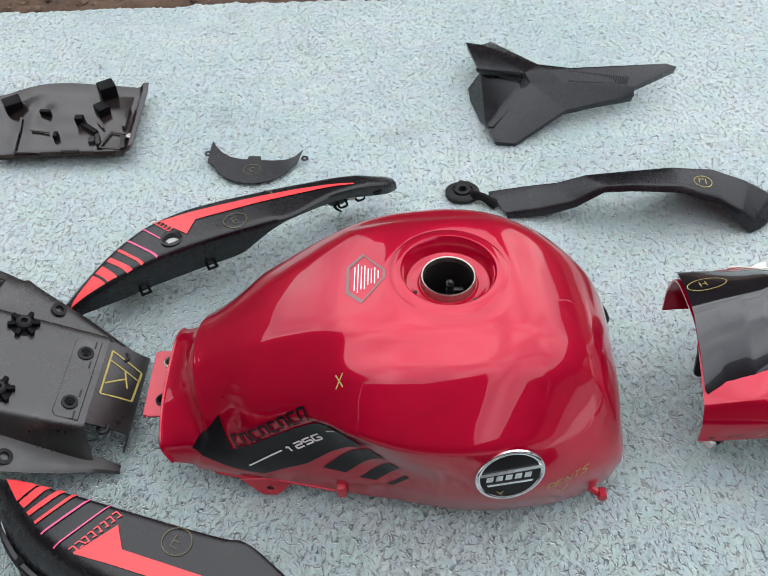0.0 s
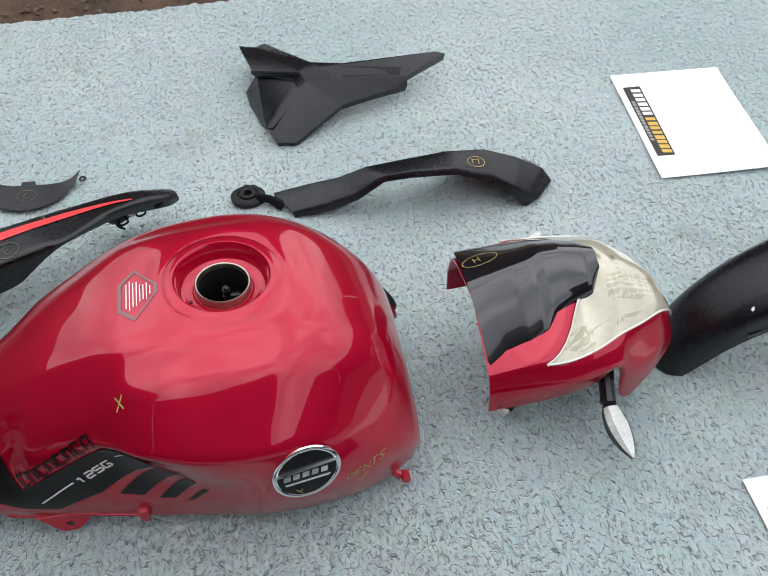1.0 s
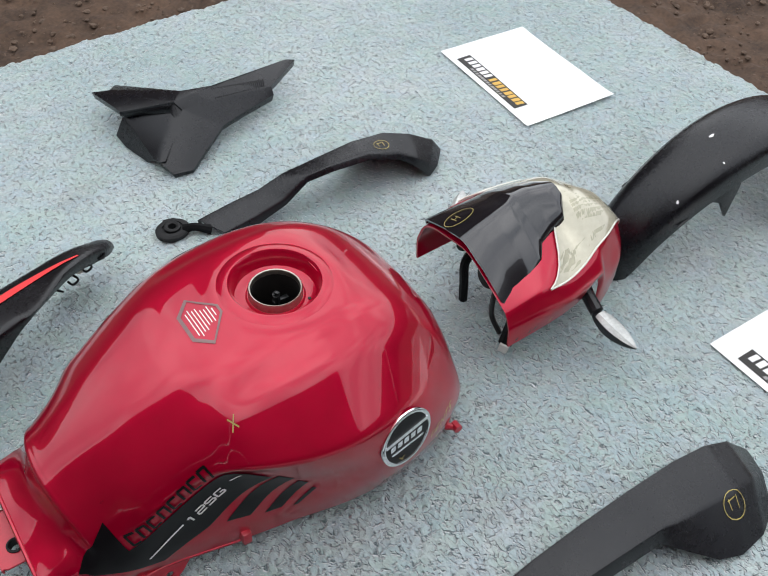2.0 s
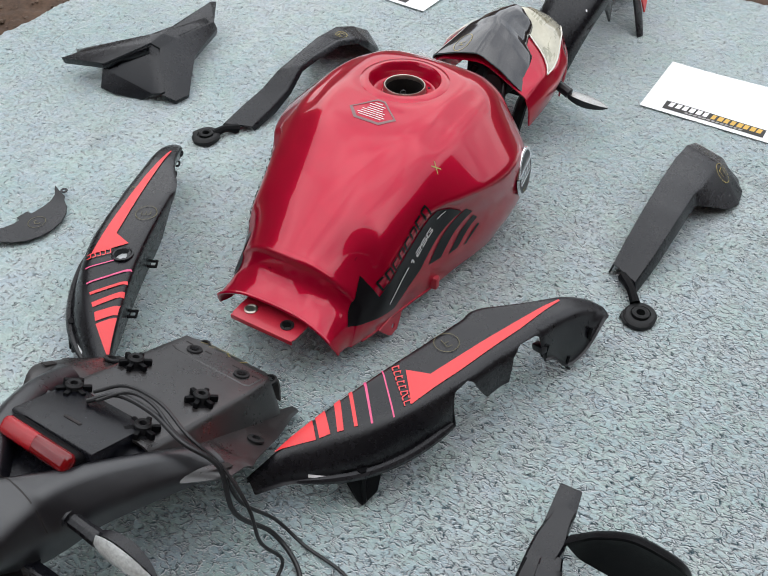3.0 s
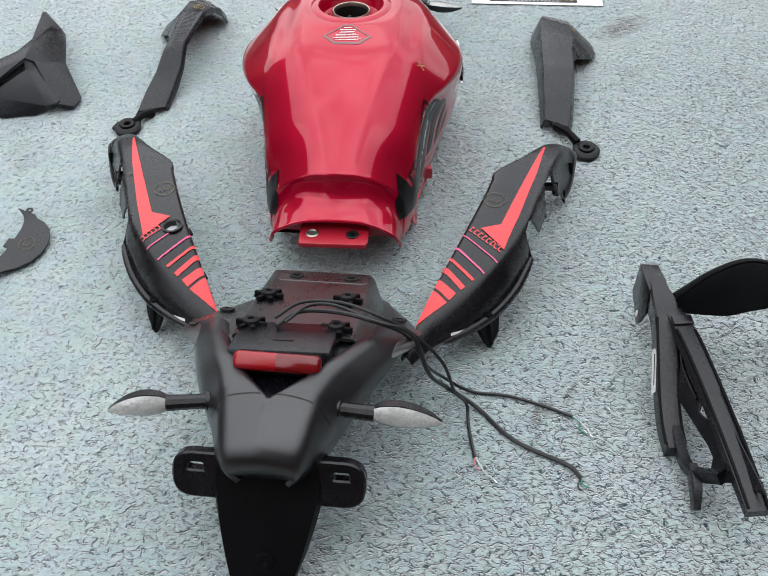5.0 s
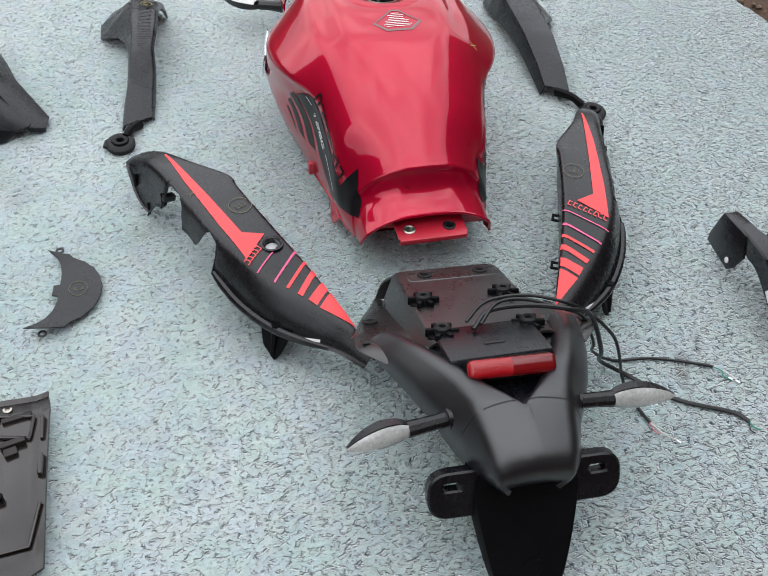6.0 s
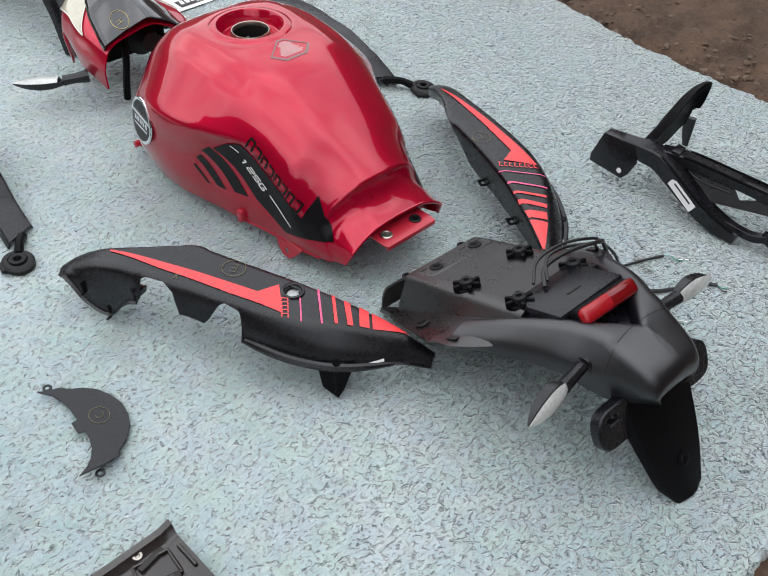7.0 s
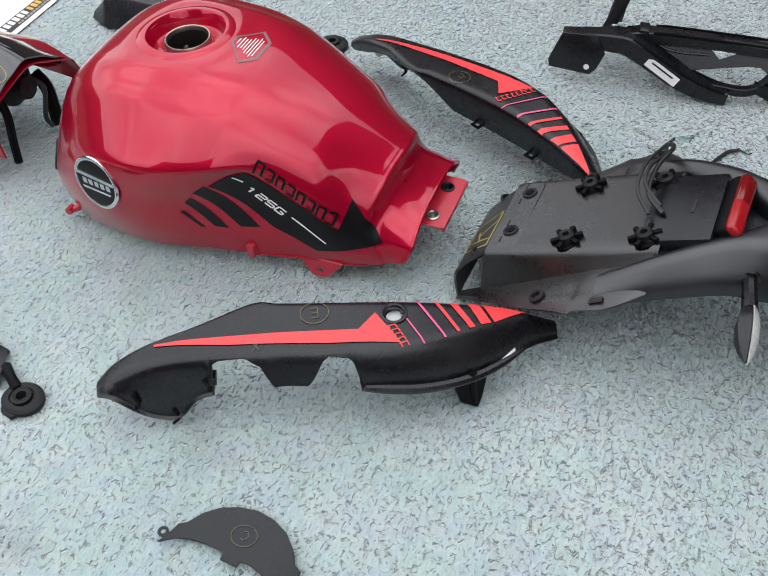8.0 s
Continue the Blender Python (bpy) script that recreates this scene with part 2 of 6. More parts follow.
        away = math_node("ADD", math_node("MULTIPLY", u, u), math_node("MULTIPLY", v, v))
        stain = math_node("MULTIPLY", ranged(away, 0.1, 1.5, 1.0, 0.0), ranged(noise_at(90, 4), 0.34, 0.50, 0.0, 0.88), True)
        tone = times(tone, (0.075, 0.075, 0.06, 1.0), "MIX", stain)
    # the gaps' shade, painted into the base colour, deeper towards the south-west
    tone = times(tone, (0.012, 0.048, 0.066, 1.0), "MIX", math_node("MULTIPLY", gaps, ranged(gap_way, -0.6, 0.3, 0.95, 0.42)))
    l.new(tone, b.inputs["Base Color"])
    height = math_node("SUBTRACT", math_node("ADD", math_node("MULTIPLY", noise_at(330, 4), 0.22), math_node("MULTIPLY", tufts, ranged(gap_way, -0.6, 0.3, 0.9, 0.6))), gaps)
    bump = n.new("ShaderNodeBump")
    bump.inputs["Strength"].default_value, bump.inputs["Distance"].default_value = 1.0, 0.0045
    l.new(height, bump.inputs["Height"]), l.new(bump.outputs["Normal"], b.inputs["Normal"])
    return m


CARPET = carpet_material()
SOIL = material("brown_gravelly_soil", (0.070, 0.040, 0.024), 0.9, 0, 0, 0, 0.7, 1.0, 90, 9)
UNSEEN_WALL = material("unseen_wall", (0.11, 0.085, 0.07), 0.9, 0, 0, 0, 0.4, 0.4, 60, 2)
STONE = material("soil_stones", (0.105, 0.068, 0.046), 0.85, 0, 0, 0, 0.5, 0.5, 200, 30)


# ---- builders ----
ORIGIN = {}


def thing(name, at, label, category, group="", shift=(0, 0), turn=0.0):
    """An empty at the base of a thing, which parents its parts; shift and turn set the whole thing down elsewhere."""
    ob = new(name)
    ob.location = (at[0] + shift[0], at[1] + shift[1], at[2])
    ob.rotation_euler.z = radians(turn)
    ob.empty_display_size = 0.02
    ORIGIN[ob.name] = Vector(at)
    return tagged(ob, label, category, group)


def part(name, bm, mat, parent=None, label="", smooth=35.0):
    """Links a bmesh, in world places, as one mesh object under a thing or a part."""
    origin = ORIGIN[parent.name] if parent else Vector((0, 0, 0))
    for v in bm.verts:
        v.co -= origin
    bm.normal_update()
    for f in bm.faces:
        f.smooth = smooth > 0
    for e in bm.edges:
        if smooth > 0 and len(e.link_faces) == 2 and e.calc_face_angle(0) > radians(smooth):
            e.smooth = False
    me = bpy.data.meshes.new(name)
    bm.to_mesh(me)
    bm.free()
    me.materials.append(mat)
    ob = new(name, me)
    if parent:
        ob.parent = parent
        ORIGIN[ob.name] = origin
    if label:
        tagged(ob, label)
    return ob


def curve(points, n):
    """n places on a smooth curve through the points (any dimension)."""
    p = np.array(points, float)
    k = len(p)
    if k == 2:
        return p[0] + (p[1] - p[0]) * np.linspace(0, 1, n).reshape((n,) + (1,) * (p.ndim - 1))
    q = np.concatenate([[2 * p[0] - p[1]], p, [2 * p[-1] - p[-2]]])
    out = []
    for s in np.linspace(0, k - 1, n):
        i = min(int(s), k - 2)
        u = s - i
        a, b, c, d = q[i], q[i + 1], q[i + 2], q[i + 3]
        out.append(0.5 * (2 * b + (c - a) * u + (2 * a - 5 * b + 4 * c - d) * u * u + (3 * b - a - 3 * c + d) * u ** 3))
    return np.array(out)


def rounded(points, r, n=3):
    """A polyline whose corners are rounded, with n places to a corner."""
    p = [np.array(a, float) for a in points]
    out = [p[0]]
    for a, b, c in zip(p, p[1:], p[2:]):
        ra, rc = min(r, 0.45 * np.linalg.norm(a - b)), min(r, 0.45 * np.linalg.norm(c - b))
        s, e = b + (a - b) / max(1e-9, np.linalg.norm(a - b)) * ra, b + (c - b) / max(1e-9, np.linalg.norm(c - b)) * rc
        for u in np.linspace(0, 1, n):
            out.append((1 - u) ** 2 * s + 2 * u * (1 - u) * b + u * u * e)
    return out + [p[-1]]


def loft(stations, rows, r=0.01, n=3):
    """A grid of places: sections with rounded corners, joined smoothly along the stations."""
    return curve([rounded(s, r, n) for s in stations], rows)


def straight(stations, n):
    """n rows that run straight from station to station."""
    p = np.array(stations, float)
    out = []
    for s in np.linspace(0, len(p) - 1, n):
        i = min(int(s), len(p) - 2)
        out.append(p[i] + (p[i + 1] - p[i]) * (s - i))
    return np.array(out)


def grid_mesh(g, closed=False):
    bm = bmesh.new()
    v = [[bm.verts.new(p) for p in row] for row in g]
    m = len(v[0])
    for a, b in zip(v, v[1:]):
        for j in range(m if closed else m - 1):
            bm.faces.new((a[j], a[(j + 1) % m], b[(j + 1) % m], b[j]))
    return bm


def shell(g, thick, keep=None):
    """A sheet of real thickness over a grid of places; keep(i, j) leaves cells out."""
    g = np.array(g, float)
    du, dv = np.gradient(g, axis=0), np.gradient(g, axis=1)
    nrm = np.cross(du, dv)
    nrm /= np.maximum(1e-9, np.linalg.norm(nrm, axis=2, keepdims=True))
    bm = bmesh.new()
    nu, nv = g.shape[:2]
    cells = {(i, j) for i in range(nu - 1) for j in range(nv - 1) if keep is None or keep(i, j)}
    tops, bots = {}, {}

    def vert(store, i, j, off):
        if (i, j) not in store:
            store[i, j] = bm.verts.new(g[i, j] - nrm[i, j] * off)
        return store[i, j]

    for i, j in cells:
        c = [(i, j), (i, j + 1), (i + 1, j + 1), (i + 1, j)]
        bm.faces.new([vert(tops, a, b, 0) for a, b in c][::-1])
        bm.faces.new([vert(bots, a, b, thick) for a, b in c])
        for (di, dj), (a, b) in {(0, -1): (0, 3), (0, 1): (1, 2), (-1, 0): (0, 1), (1, 0): (3, 2)}.items():
            if (i + di, j + dj) not in cells:
                bm.faces.new((vert(tops, *c[a], 0), vert(tops, *c[b], 0), vert(bots, *c[b], thick), vert(bots, *c[a], thick)))
    bmesh.ops.recalc_face_normals(bm, faces=bm.faces)
    return bm


def plate(outline, thick, m=None, holes=(), bevel=0.0):
    """A flat plate with real holes, from an outline in its own plane, laid by the matrix m."""
    bm = bmesh.new()
    edges = []
    for loop in (outline, *holes):
        vs = [bm.verts.new((a, b, 0)) for a, b in loop]
        edges += [bm.edges.new((vs[k], vs[(k + 1) % len(vs)])) for k in range(len(vs))]
    bmesh.ops.triangle_fill(bm, use_beauty=True, edges=edges, normal=(0, 0, 1))
    top = bm.faces[:]
    made = bmesh.ops.extrude_face_region(bm, geom=top)
    for v in [g for g in made["geom"] if isinstance(g, bmesh.types.BMVert)]:
        v.co.z += thick
    bmesh.ops.recalc_face_normals(bm, faces=bm.faces)
    if bevel:
        rim = [e for e in bm.edges if len(e.link_faces) == 2 and e.calc_face_angle(0) > 0.9]
        bmesh.ops.bevel(bm, geom=rim, offset=bevel, segments=1, affect="EDGES", clamp_overlap=True, profile=0.5)
    if m:
        bm.transform(m)
    return bm


def ring(cx, cy, r, n=16):
    return [(cx + r * math.cos(2 * math.pi * k / n), cy + r * math.sin(2 * math.pi * k / n)) for k in range(n)]


def lathe(profile, m=None, n=28):
    """Turns a profile of (radius, height) round z."""
    bm = bmesh.new()
    rows = [[bm.verts.new((r * math.cos(2 * math.pi * k / n), r * math.sin(2 * math.pi * k / n), z)) for k in range(n)] for r, z in profile]
    for a, b in zip(rows, rows[1:]):
        for k in range(n):
            bm.faces.new((a[k], a[(k + 1) % n], b[(k + 1) % n], b[k]))
    if m:
        bm.transform(m)
    bmesh.ops.recalc_face_normals(bm, faces=bm.faces)
    return bm


def tube(points, radii, n=8, per=5, caps=True):
    """A tube along a smooth line through the points."""
    pts = curve(points, (len(points) - 1) * per + 1)
    if np.ndim(radii) == 0:
        radii = [radii] * len(points)
    rs = [float(a) for a in curve([[r] for r in radii], len(pts))[:, 0]]
    bm = bmesh.new()
    rows, side = [], Vector((0.3, 0.2, 1))
    for k, p in enumerate(pts):
        t = Vector(pts[min(k + 1, len(pts) - 1)] - pts[max(k - 1, 0)]).normalized()
        side = (side - t * side.dot(t)).normalized()
        up = t.cross(side)
        rows.append([bm.verts.new(Vector(p) + rs[k] * (math.cos(2 * math.pi * j / n) * side + math.sin(2 * math.pi * j / n) * up)) for j in range(n)])
    for a, b in zip(rows, rows[1:]):
        for j in range(n):
            bm.faces.new((a[j], a[(j + 1) % n], b[(j + 1) % n], b[j]))
    if caps:
        bm.faces.new(rows[0][::-1]), bm.faces.new(rows[-1])
    bmesh.ops.recalc_face_normals(bm, faces=bm.faces)
    return bm


def block(size, m, bevel=0.002, segments=2, taper=1.0):
    """A bevelled block, its top scaled by taper."""
    bm = bmesh.new()
    bmesh.ops.create_cube(bm, size=1)
    for v in bm.verts:
        if v.co.z > 0:
            v.co.x *= taper
            v.co.y *= taper
        v.co = Vector(v.co) * Vector(size)
    bmesh.ops.bevel(bm, geom=bm.edges[:], offset=bevel, segments=segments, affect="EDGES", clamp_overlap=True, profile=0.5)
    bm.transform(m)
    return bm


def merged(*parts_bm):
    """One bmesh out of several."""
    out = bmesh.new()
    for b in parts_bm:
        tmp = bpy.data.meshes.new("tmp")
        b.to_mesh(tmp)
        b.free()
        out.from_mesh(tmp)
        bpy.data.meshes.remove(tmp)
    return out


def aligned(origin, normal, along=(1, 0, 0)):
    """A frame at origin with z along the normal and x near the given way."""
    z = Vector(normal).normalized()
    x = (Vector(along) - z * Vector(along).dot(z)).normalized()
    y = z.cross(x)
    return Matrix(((x.x, y.x, z.x, origin[0]), (x.y, y.y, z.y, origin[1]), (x.z, y.z, z.z, origin[2]), (0, 0, 0, 1)))


def drape(loops, m, target, lift=0.0006, cell=0.008, thick=0.0):
    """Flat outlines in the plane of m, laid along -z of m onto a surface and lifted a little; with thick, a solid skin."""
    bm = bmesh.new()
    for loop in loops:
        one = bmesh.new()
        vs = [one.verts.new((a, b, 0)) for a, b in loop]
        edges = [one.edges.new((vs[k], vs[(k + 1) % len(vs)])) for k in range(len(vs))]
        bmesh.ops.triangle_fill(one, use_beauty=True, edges=edges, normal=(0, 0, 1))
        tmp = bpy.data.meshes.new("tmp")
        one.to_mesh(tmp)
        one.free()
        bm.from_mesh(tmp)
        bpy.data.meshes.remove(tmp)
    xs, ys = [v.co.x for v in bm.verts], [v.co.y for v in bm.verts]
    for axis, lo, hi in ((0, min(xs), max(xs)), (1, min(ys), max(ys))):
        for k in range(1, int((hi - lo) / cell) + 1):
            c, nrm = [0, 0, 0], [0, 0, 0]
            c[axis], nrm[axis] = lo + k * cell, 1
            bmesh.ops.bisect_plane(bm, geom=bm.verts[:] + bm.edges[:] + bm.faces[:], plane_co=c, plane_no=nrm)
    down = -(m.to_3x3() @ Vector((0, 0, 1))).normalized()
    gone = []
    for v in bm.verts:
        start = m @ v.co
        hit, nrm, _, _ = target.ray_cast(start, down, 1.0)
        if hit is None:
            gone.append(v)
        else:
            if nrm.dot(down) > 0:
                nrm = -nrm
            v.co = hit + nrm * lift
    bmesh.ops.delete(bm, geom=gone, context="VERTS")
    if thick:
        made = bmesh.ops.extrude_face_region(bm, geom=bm.faces[:])
        for v in [g for g in made["geom"] if isinstance(g, bmesh.types.BMVert)]:
            v.co -= down * thick
        bmesh.ops.recalc_face_normals(bm, faces=bm.faces)
    else:
        bm.normal_update()
        for f in bm.faces:
            if f.normal.dot(down) > 0:
                f.normal_flip()
    return bm


def tree_of(bm):
    return BVHTree.FromBMesh(bm)


def stroke(a, b, w):
    """The outline of a straight stroke from a to b."""
    (ax, ay), (bx, by) = a, b
    d = math.hypot(bx - ax, by - ay)
    nx, ny = -(by - ay) / d * w / 2, (bx - ax) / d * w / 2
    return [(ax + nx, ay + ny), (ax - nx, ay - ny), (bx - nx, by - ny), (bx + nx, by + ny)]


def circle_strokes(cx, cy, rx, ry, w, n=16):
    p = [(cx + rx * math.cos(2 * math.pi * k / n), cy + ry * math.sin(2 * math.pi * k / n)) for k in range(n + 1)]
    return [stroke(a, b, w) for a, b in zip(p, p[1:])]


def hand_letters(text, x, y, h, w=0.0012, slant=0.0):
    """Hand-drawn capitals as strokes, of height h from (x, y)."""
    forms = {
        "D": "00 01,01 .7.8,.7.8 .7.2,.7.2 00", "E": "00 01,01 .61,0.5 .5.5,00 .60", "N": "00 01,01 .70,.70 .71",
        "T": ".3 0 .3 1,01 .71", "S": ".7.9 .2 1,.2 1 0.7,0.7 .6.4,.6.4 .4 0,.4 0 0.1", "C": ".7.9 .3 1,.3 1 0.5,0.5 .3 0,.3 0 .7.1",
        "K": "00 01,0.4 .61,.2.55 .60", "F": "00 01,01 .61,0.5 .5.5", "G": ".7.9 .3 1,.3 1 0.5,0.5 .3 0,.3 0 .7.2,.7.2 .7.5,.7.5 .4.5", "X": "00 .71,01 .70",
        "V": "0.6 .20,.20 .71", "L": "01 00,00 .5.1", "H": "00 01,.60 .61,0.5 .6.5"}

    def pair(s):
        s = s.replace(" ", "")
        nums, k = [], 0
        while k < len(s):
            if s[k] == ".":
                nums.append(float(s[k:k + 2]))
                k += 2
            else:
                nums.append(float(s[k]))
                k += 1
        return nums

    out = []
    for ch in text:
        for st in forms[ch].split(","):
            ax, ay, bx, by = pair(st)
            out.append(stroke((x + ax * h + ay * slant * h, y + ay * h), (x + bx * h + by * slant * h, y + by * h), w))
        x += 0.95 * h
    return out


# ---- ground and carpet ----
def value_noise(x, y, seed):
    """Smooth noise from 0 to 1 with a grain of one unit."""
    table = np.random.RandomState(seed).rand(256, 256)
    xi, yi = np.floor(x).astype(int), np.floor(y).astype(int)
    u, v = x - xi, y - yi
    u, v = u * u * (3 - 2 * u), v * v * (3 - 2 * v)
    a, b = table[xi % 256, yi % 256], table[(xi + 1) % 256, yi % 256]
    c, d = table[xi % 256, (yi + 1) % 256], table[(xi + 1) % 256, (yi + 1) % 256]
    return (a * (1 - u) + b * u) * (1 - v) + (c * (1 - u) + d * u) * v


def field(name, x, y, z, mat, label, category, kind):
    """A sheet over a rectangular grid of places."""
    nx, ny = x.shape
    me = bpy.data.meshes.new(name)
    co = np.stack([x, y, z], -1).reshape(-1, 3)
    k = np.arange(nx * ny).reshape(nx, ny)
    quads = np.stack([k[:-1, :-1], k[1:, :-1], k[1:, 1:], k[:-1, 1:]], -1).reshape(-1, 4)
    me.vertices.add(len(co)), me.loops.add(quads.size), me.polygons.add(len(quads))
    me.vertices.foreach_set("co", co.ravel())
    me.loops.foreach_set("vertex_index", quads.ravel())
    me.polygons.foreach_set("loop_start", np.arange(0, quads.size, 4))
    me.polygons.foreach_set("use_smooth", np.ones(len(quads), bool))
    me.update(calc_edges=True)
    me.materials.append(mat)
    return tagged(new(name, me), label, category, kind=kind)


CX0, CX1, CY0, CY1 = -0.905, 1.32, -0.103, 1.885


def build_carpet():
    step = 0.0022
    nx, ny = int((CX1 - CX0) / step), int((CY1 - CY0) / step)
    x, y = np.meshgrid(np.linspace(CX0, CX1, nx), np.linspace(CY0, CY1, ny), indexing="ij")
    wx = x + 0.005 * (value_noise(x * 60, y * 60, 1) - 0.5) + 0.003 * (value_noise(x * 170, y * 170, 2) - 0.5)
    wy = y + 0.005 * (value_noise(x * 60, y * 60, 3) - 0.5) + 0.003 * (value_noise(x * 170, y * 170, 4) - 0.5)
    tuft = value_noise(wx * 125, wy * 125, 5) - 0.5
    tuft2 = value_noise(wx * 200 + 9, wy * 200, 6) - 0.5
    deep = 0.5 + 0.5 * value_noise(x * 6, y * 6, 7)
    swell = value_noise(x * 7, y * 7, 9) - 0.5
    z = -0.001 + deep * (0.0032 * tuft + 0.0026 * tuft2) + 0.002 * swell
    edge = np.minimum.reduce([x - CX0, CX1 - x, y - CY0, CY1 - y])
    ragged = edge + 0.006 * (value_noise(x * 45, y * 45, 10) - 0.5)
    z = np.where(ragged < 0.006, z - 0.009 * (1 - np.clip(ragged, 0, 0.006) / 0.006), z)
    jag = 0.012 * (value_noise(x * 30, y * 30, 11) - 0.5) + 0.006 * (value_noise(x * 140, y * 140, 12) - 0.5)
    near = np.clip(1 - edge / 0.03, 0, 1)
    x = x + near * jag
    y = y + near * jag
    # the south edge bows out a little
    y = y - 0.042 * np.exp(-((x - 0.24) / 0.24) ** 2) * np.clip(1 - (y - CY0) / 0.5, 0, 1)
    z[0, :], z[-1, :], z[:, 0], z[:, -1] = -0.03, -0.03, -0.03, -0.03
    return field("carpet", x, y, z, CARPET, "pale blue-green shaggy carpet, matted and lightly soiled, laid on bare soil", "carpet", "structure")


def build_ground():
    step = 0.012
    fine = np.concatenate([[-400, -60, -12, -4], np.arange(-1.6, 2.2, step), [4, 12, 60, 400]])
    x, y = np.meshgrid(fine + 0.1, fine + 0.5, indexing="ij")
    z = -0.016 + 0.012 * (value_noise(x * 8, y * 8, 21) - 0.5) + 0.016 * (value_noise(x * 38, y * 38, 22) - 0.5) + 0.010 * (value_noise(x * 80, y * 80, 23) - 0.5)
    z = np.where((y < CY0 + 0.02) & (y > CY0 - 0.06) & (abs(x - 0.24) < 0.6), z - 0.012, z)
    inside = (x > CX0 + 0.03) & (x < CX1 - 0.03) & (y > CY0 + 0.03) & (y < CY1 - 0.03)
    z = np.where(inside, -0.05, z)
    field("ground", x, y, z, SOIL, "brown bare soil with fine gravel round the carpet", "ground", "structure")
    rng = random.Random(4)
    ball = bmesh.new()
    bmesh.ops.create_icosphere(ball, subdivisions=1, radius=1.0)
    corners = [v.co.copy() for v in ball.verts]
    sides = [tuple(v.index for v in f.verts) for f in ball.faces]
    ball.free()
    verts, faces = [], []
    for _ in range(9000):
        side = rng.choice("nsew")
        out = abs(rng.gauss(0, 0.22)) + 0.02
        if side in "ns":
            px, py = rng.uniform(CX0 - 0.4, CX1 + 0.5), (CY1 + out if side == "n" else CY0 - out)
        else:
            px, py = (CX1 + out if side == "e" else CX0 - out), rng.uniform(CY0 - 0.4, CY1 + 0.4)
        r = 0.0018 + 0.0085 * rng.random() ** 4
        k = len(verts)
        turn = Euler((rng.random() * 6, rng.random() * 6, rng.random() * 6)).to_matrix()
        flat_z = rng.uniform(0.45, 0.8)
        for c in corners:
            v = turn @ (c * (r * rng.uniform(0.75, 1.2)))
            verts.append((px + v.x, py + v.y, -0.014 + v.z * flat_z))
        faces += [tuple(k + a for a in f) for f in sides]
    me = bpy.data.meshes.new("gravel")
    me.from_pydata(verts, [], faces)
    me.materials.append(STONE)
    tagged(new("gravel", me), "small brown stones scattered on the soil", "gravel", kind="stuff")


def build_walls():
    """Plain walls well outside the view, added to block low sky and darken reflections."""
    for name, size, at in (("wall_north", (4.0, 0.3, 4.8), (0.4, 6.2, 2.35)), ("wall_north_low", (4.4, 0.25, 1.5), (4.6, 6.2, 0.7)), ("wall_north_corner", (2.3, 0.25, 1.6), (-2.75, 6.2, 0.75)), ("wall_south", (5.7, 0.3, 4.0), (-0.75, -3.6, 1.95)), ("wall_south_low", (4.7, 0.25, 1.5), (4.45, -3.6, 0.7)),
                           ("wall_east", (0.3, 9.5, 1.7), (6.95, 1.3, 0.8)), ("wall_west", (0.3, 5.45, 4.8), (-3.75, -0.72, 2.35)), ("wall_west_low", (0.25, 4.05, 1.6), (-3.75, 4.03, 0.75))):
        tagged(part(name, block(size, Matrix.Translation(at), 0.02), UNSEEN_WALL), "plain dark brick-brown wall, added out of view to block low sky", "wall", kind="structure")


build_ground()
build_carpet()
build_walls()


# ---- sheets of paper ----
def build_paper(corner, along, label):
    """A sheet with its printed strip; corner is where the print begins, along the way in which it runs."""
    a = Vector((*along, 0)).normalized()
    m = aligned((*corner, 0.003), (0, 0, 1), a)
    sheet = thing("sheet_of_paper", (*corner, 0.0), label, "paper", "sheets of paper")
    L, W = 0.297, 0.21
    g = [[m @ Vector((L * i / 12, W * j / 9, 0.0015 * math.sin(i * 0.5) * math.sin(j * 0.45) + 0.004 * max(0, (i - 10) / 2) ** 2 * (j / 9))) for j in range(10)] for i in range(13)]
    bm = shell(g, 0.0003)
    bmesh.ops.recalc_face_normals(bm, faces=bm.faces)
    tree = tree_of(bm)
    page = part("page", bm, PAPER, sheet)
    up = m @ Matrix.Translation((0, 0, 0.05))
    part("printed_strip", drape([[(0.042, 0.012), (0.240, 0.012), (0.240, 0.044), (0.042, 0.044)]], up, tree, 0.0006, 0.03), INK, page, "black printed strip")
    rng = random.Random(3)

    def bars(x0, x1, y0, y1, count):
        step = (x1 - x0) / count
        out = []
        for k in range(count):
            w = step * rng.uniform(0.62, 0.8)
            x = x0 + k * step
            out.append([(x, y0), (x + w, y0), (x + w + 0.002, y1), (x + 0.002, y1)])
        return out
    part("white_bars", drape(bars(0.050, 0.132, 0.024, 0.041, 6), up, tree, 0.0009, 0.05), DECAL_WHITE, page, "white bars of a printed mark")
    part("gold_bars", drape(bars(0.135, 0.236, 0.024, 0.041, 8), up, tree, 0.0009, 0.05), GOLD_INK, page, "gold bars of a printed mark")
    part("grey_bars", drape(bars(0.085, 0.20, 0.0145, 0.0205, 13), up, tree, 0.0009, 0.05), GREY_INK, page, "small grey bars of a printed line")
    return sheet


build_paper((0.858, 1.453), (-0.022, -0.296), "white paper sheet with black and gold strip, on the carpet")
build_paper((0.703, 0.597), (-0.005, -0.290), "white paper sheet with black and gold strip, lying flat")


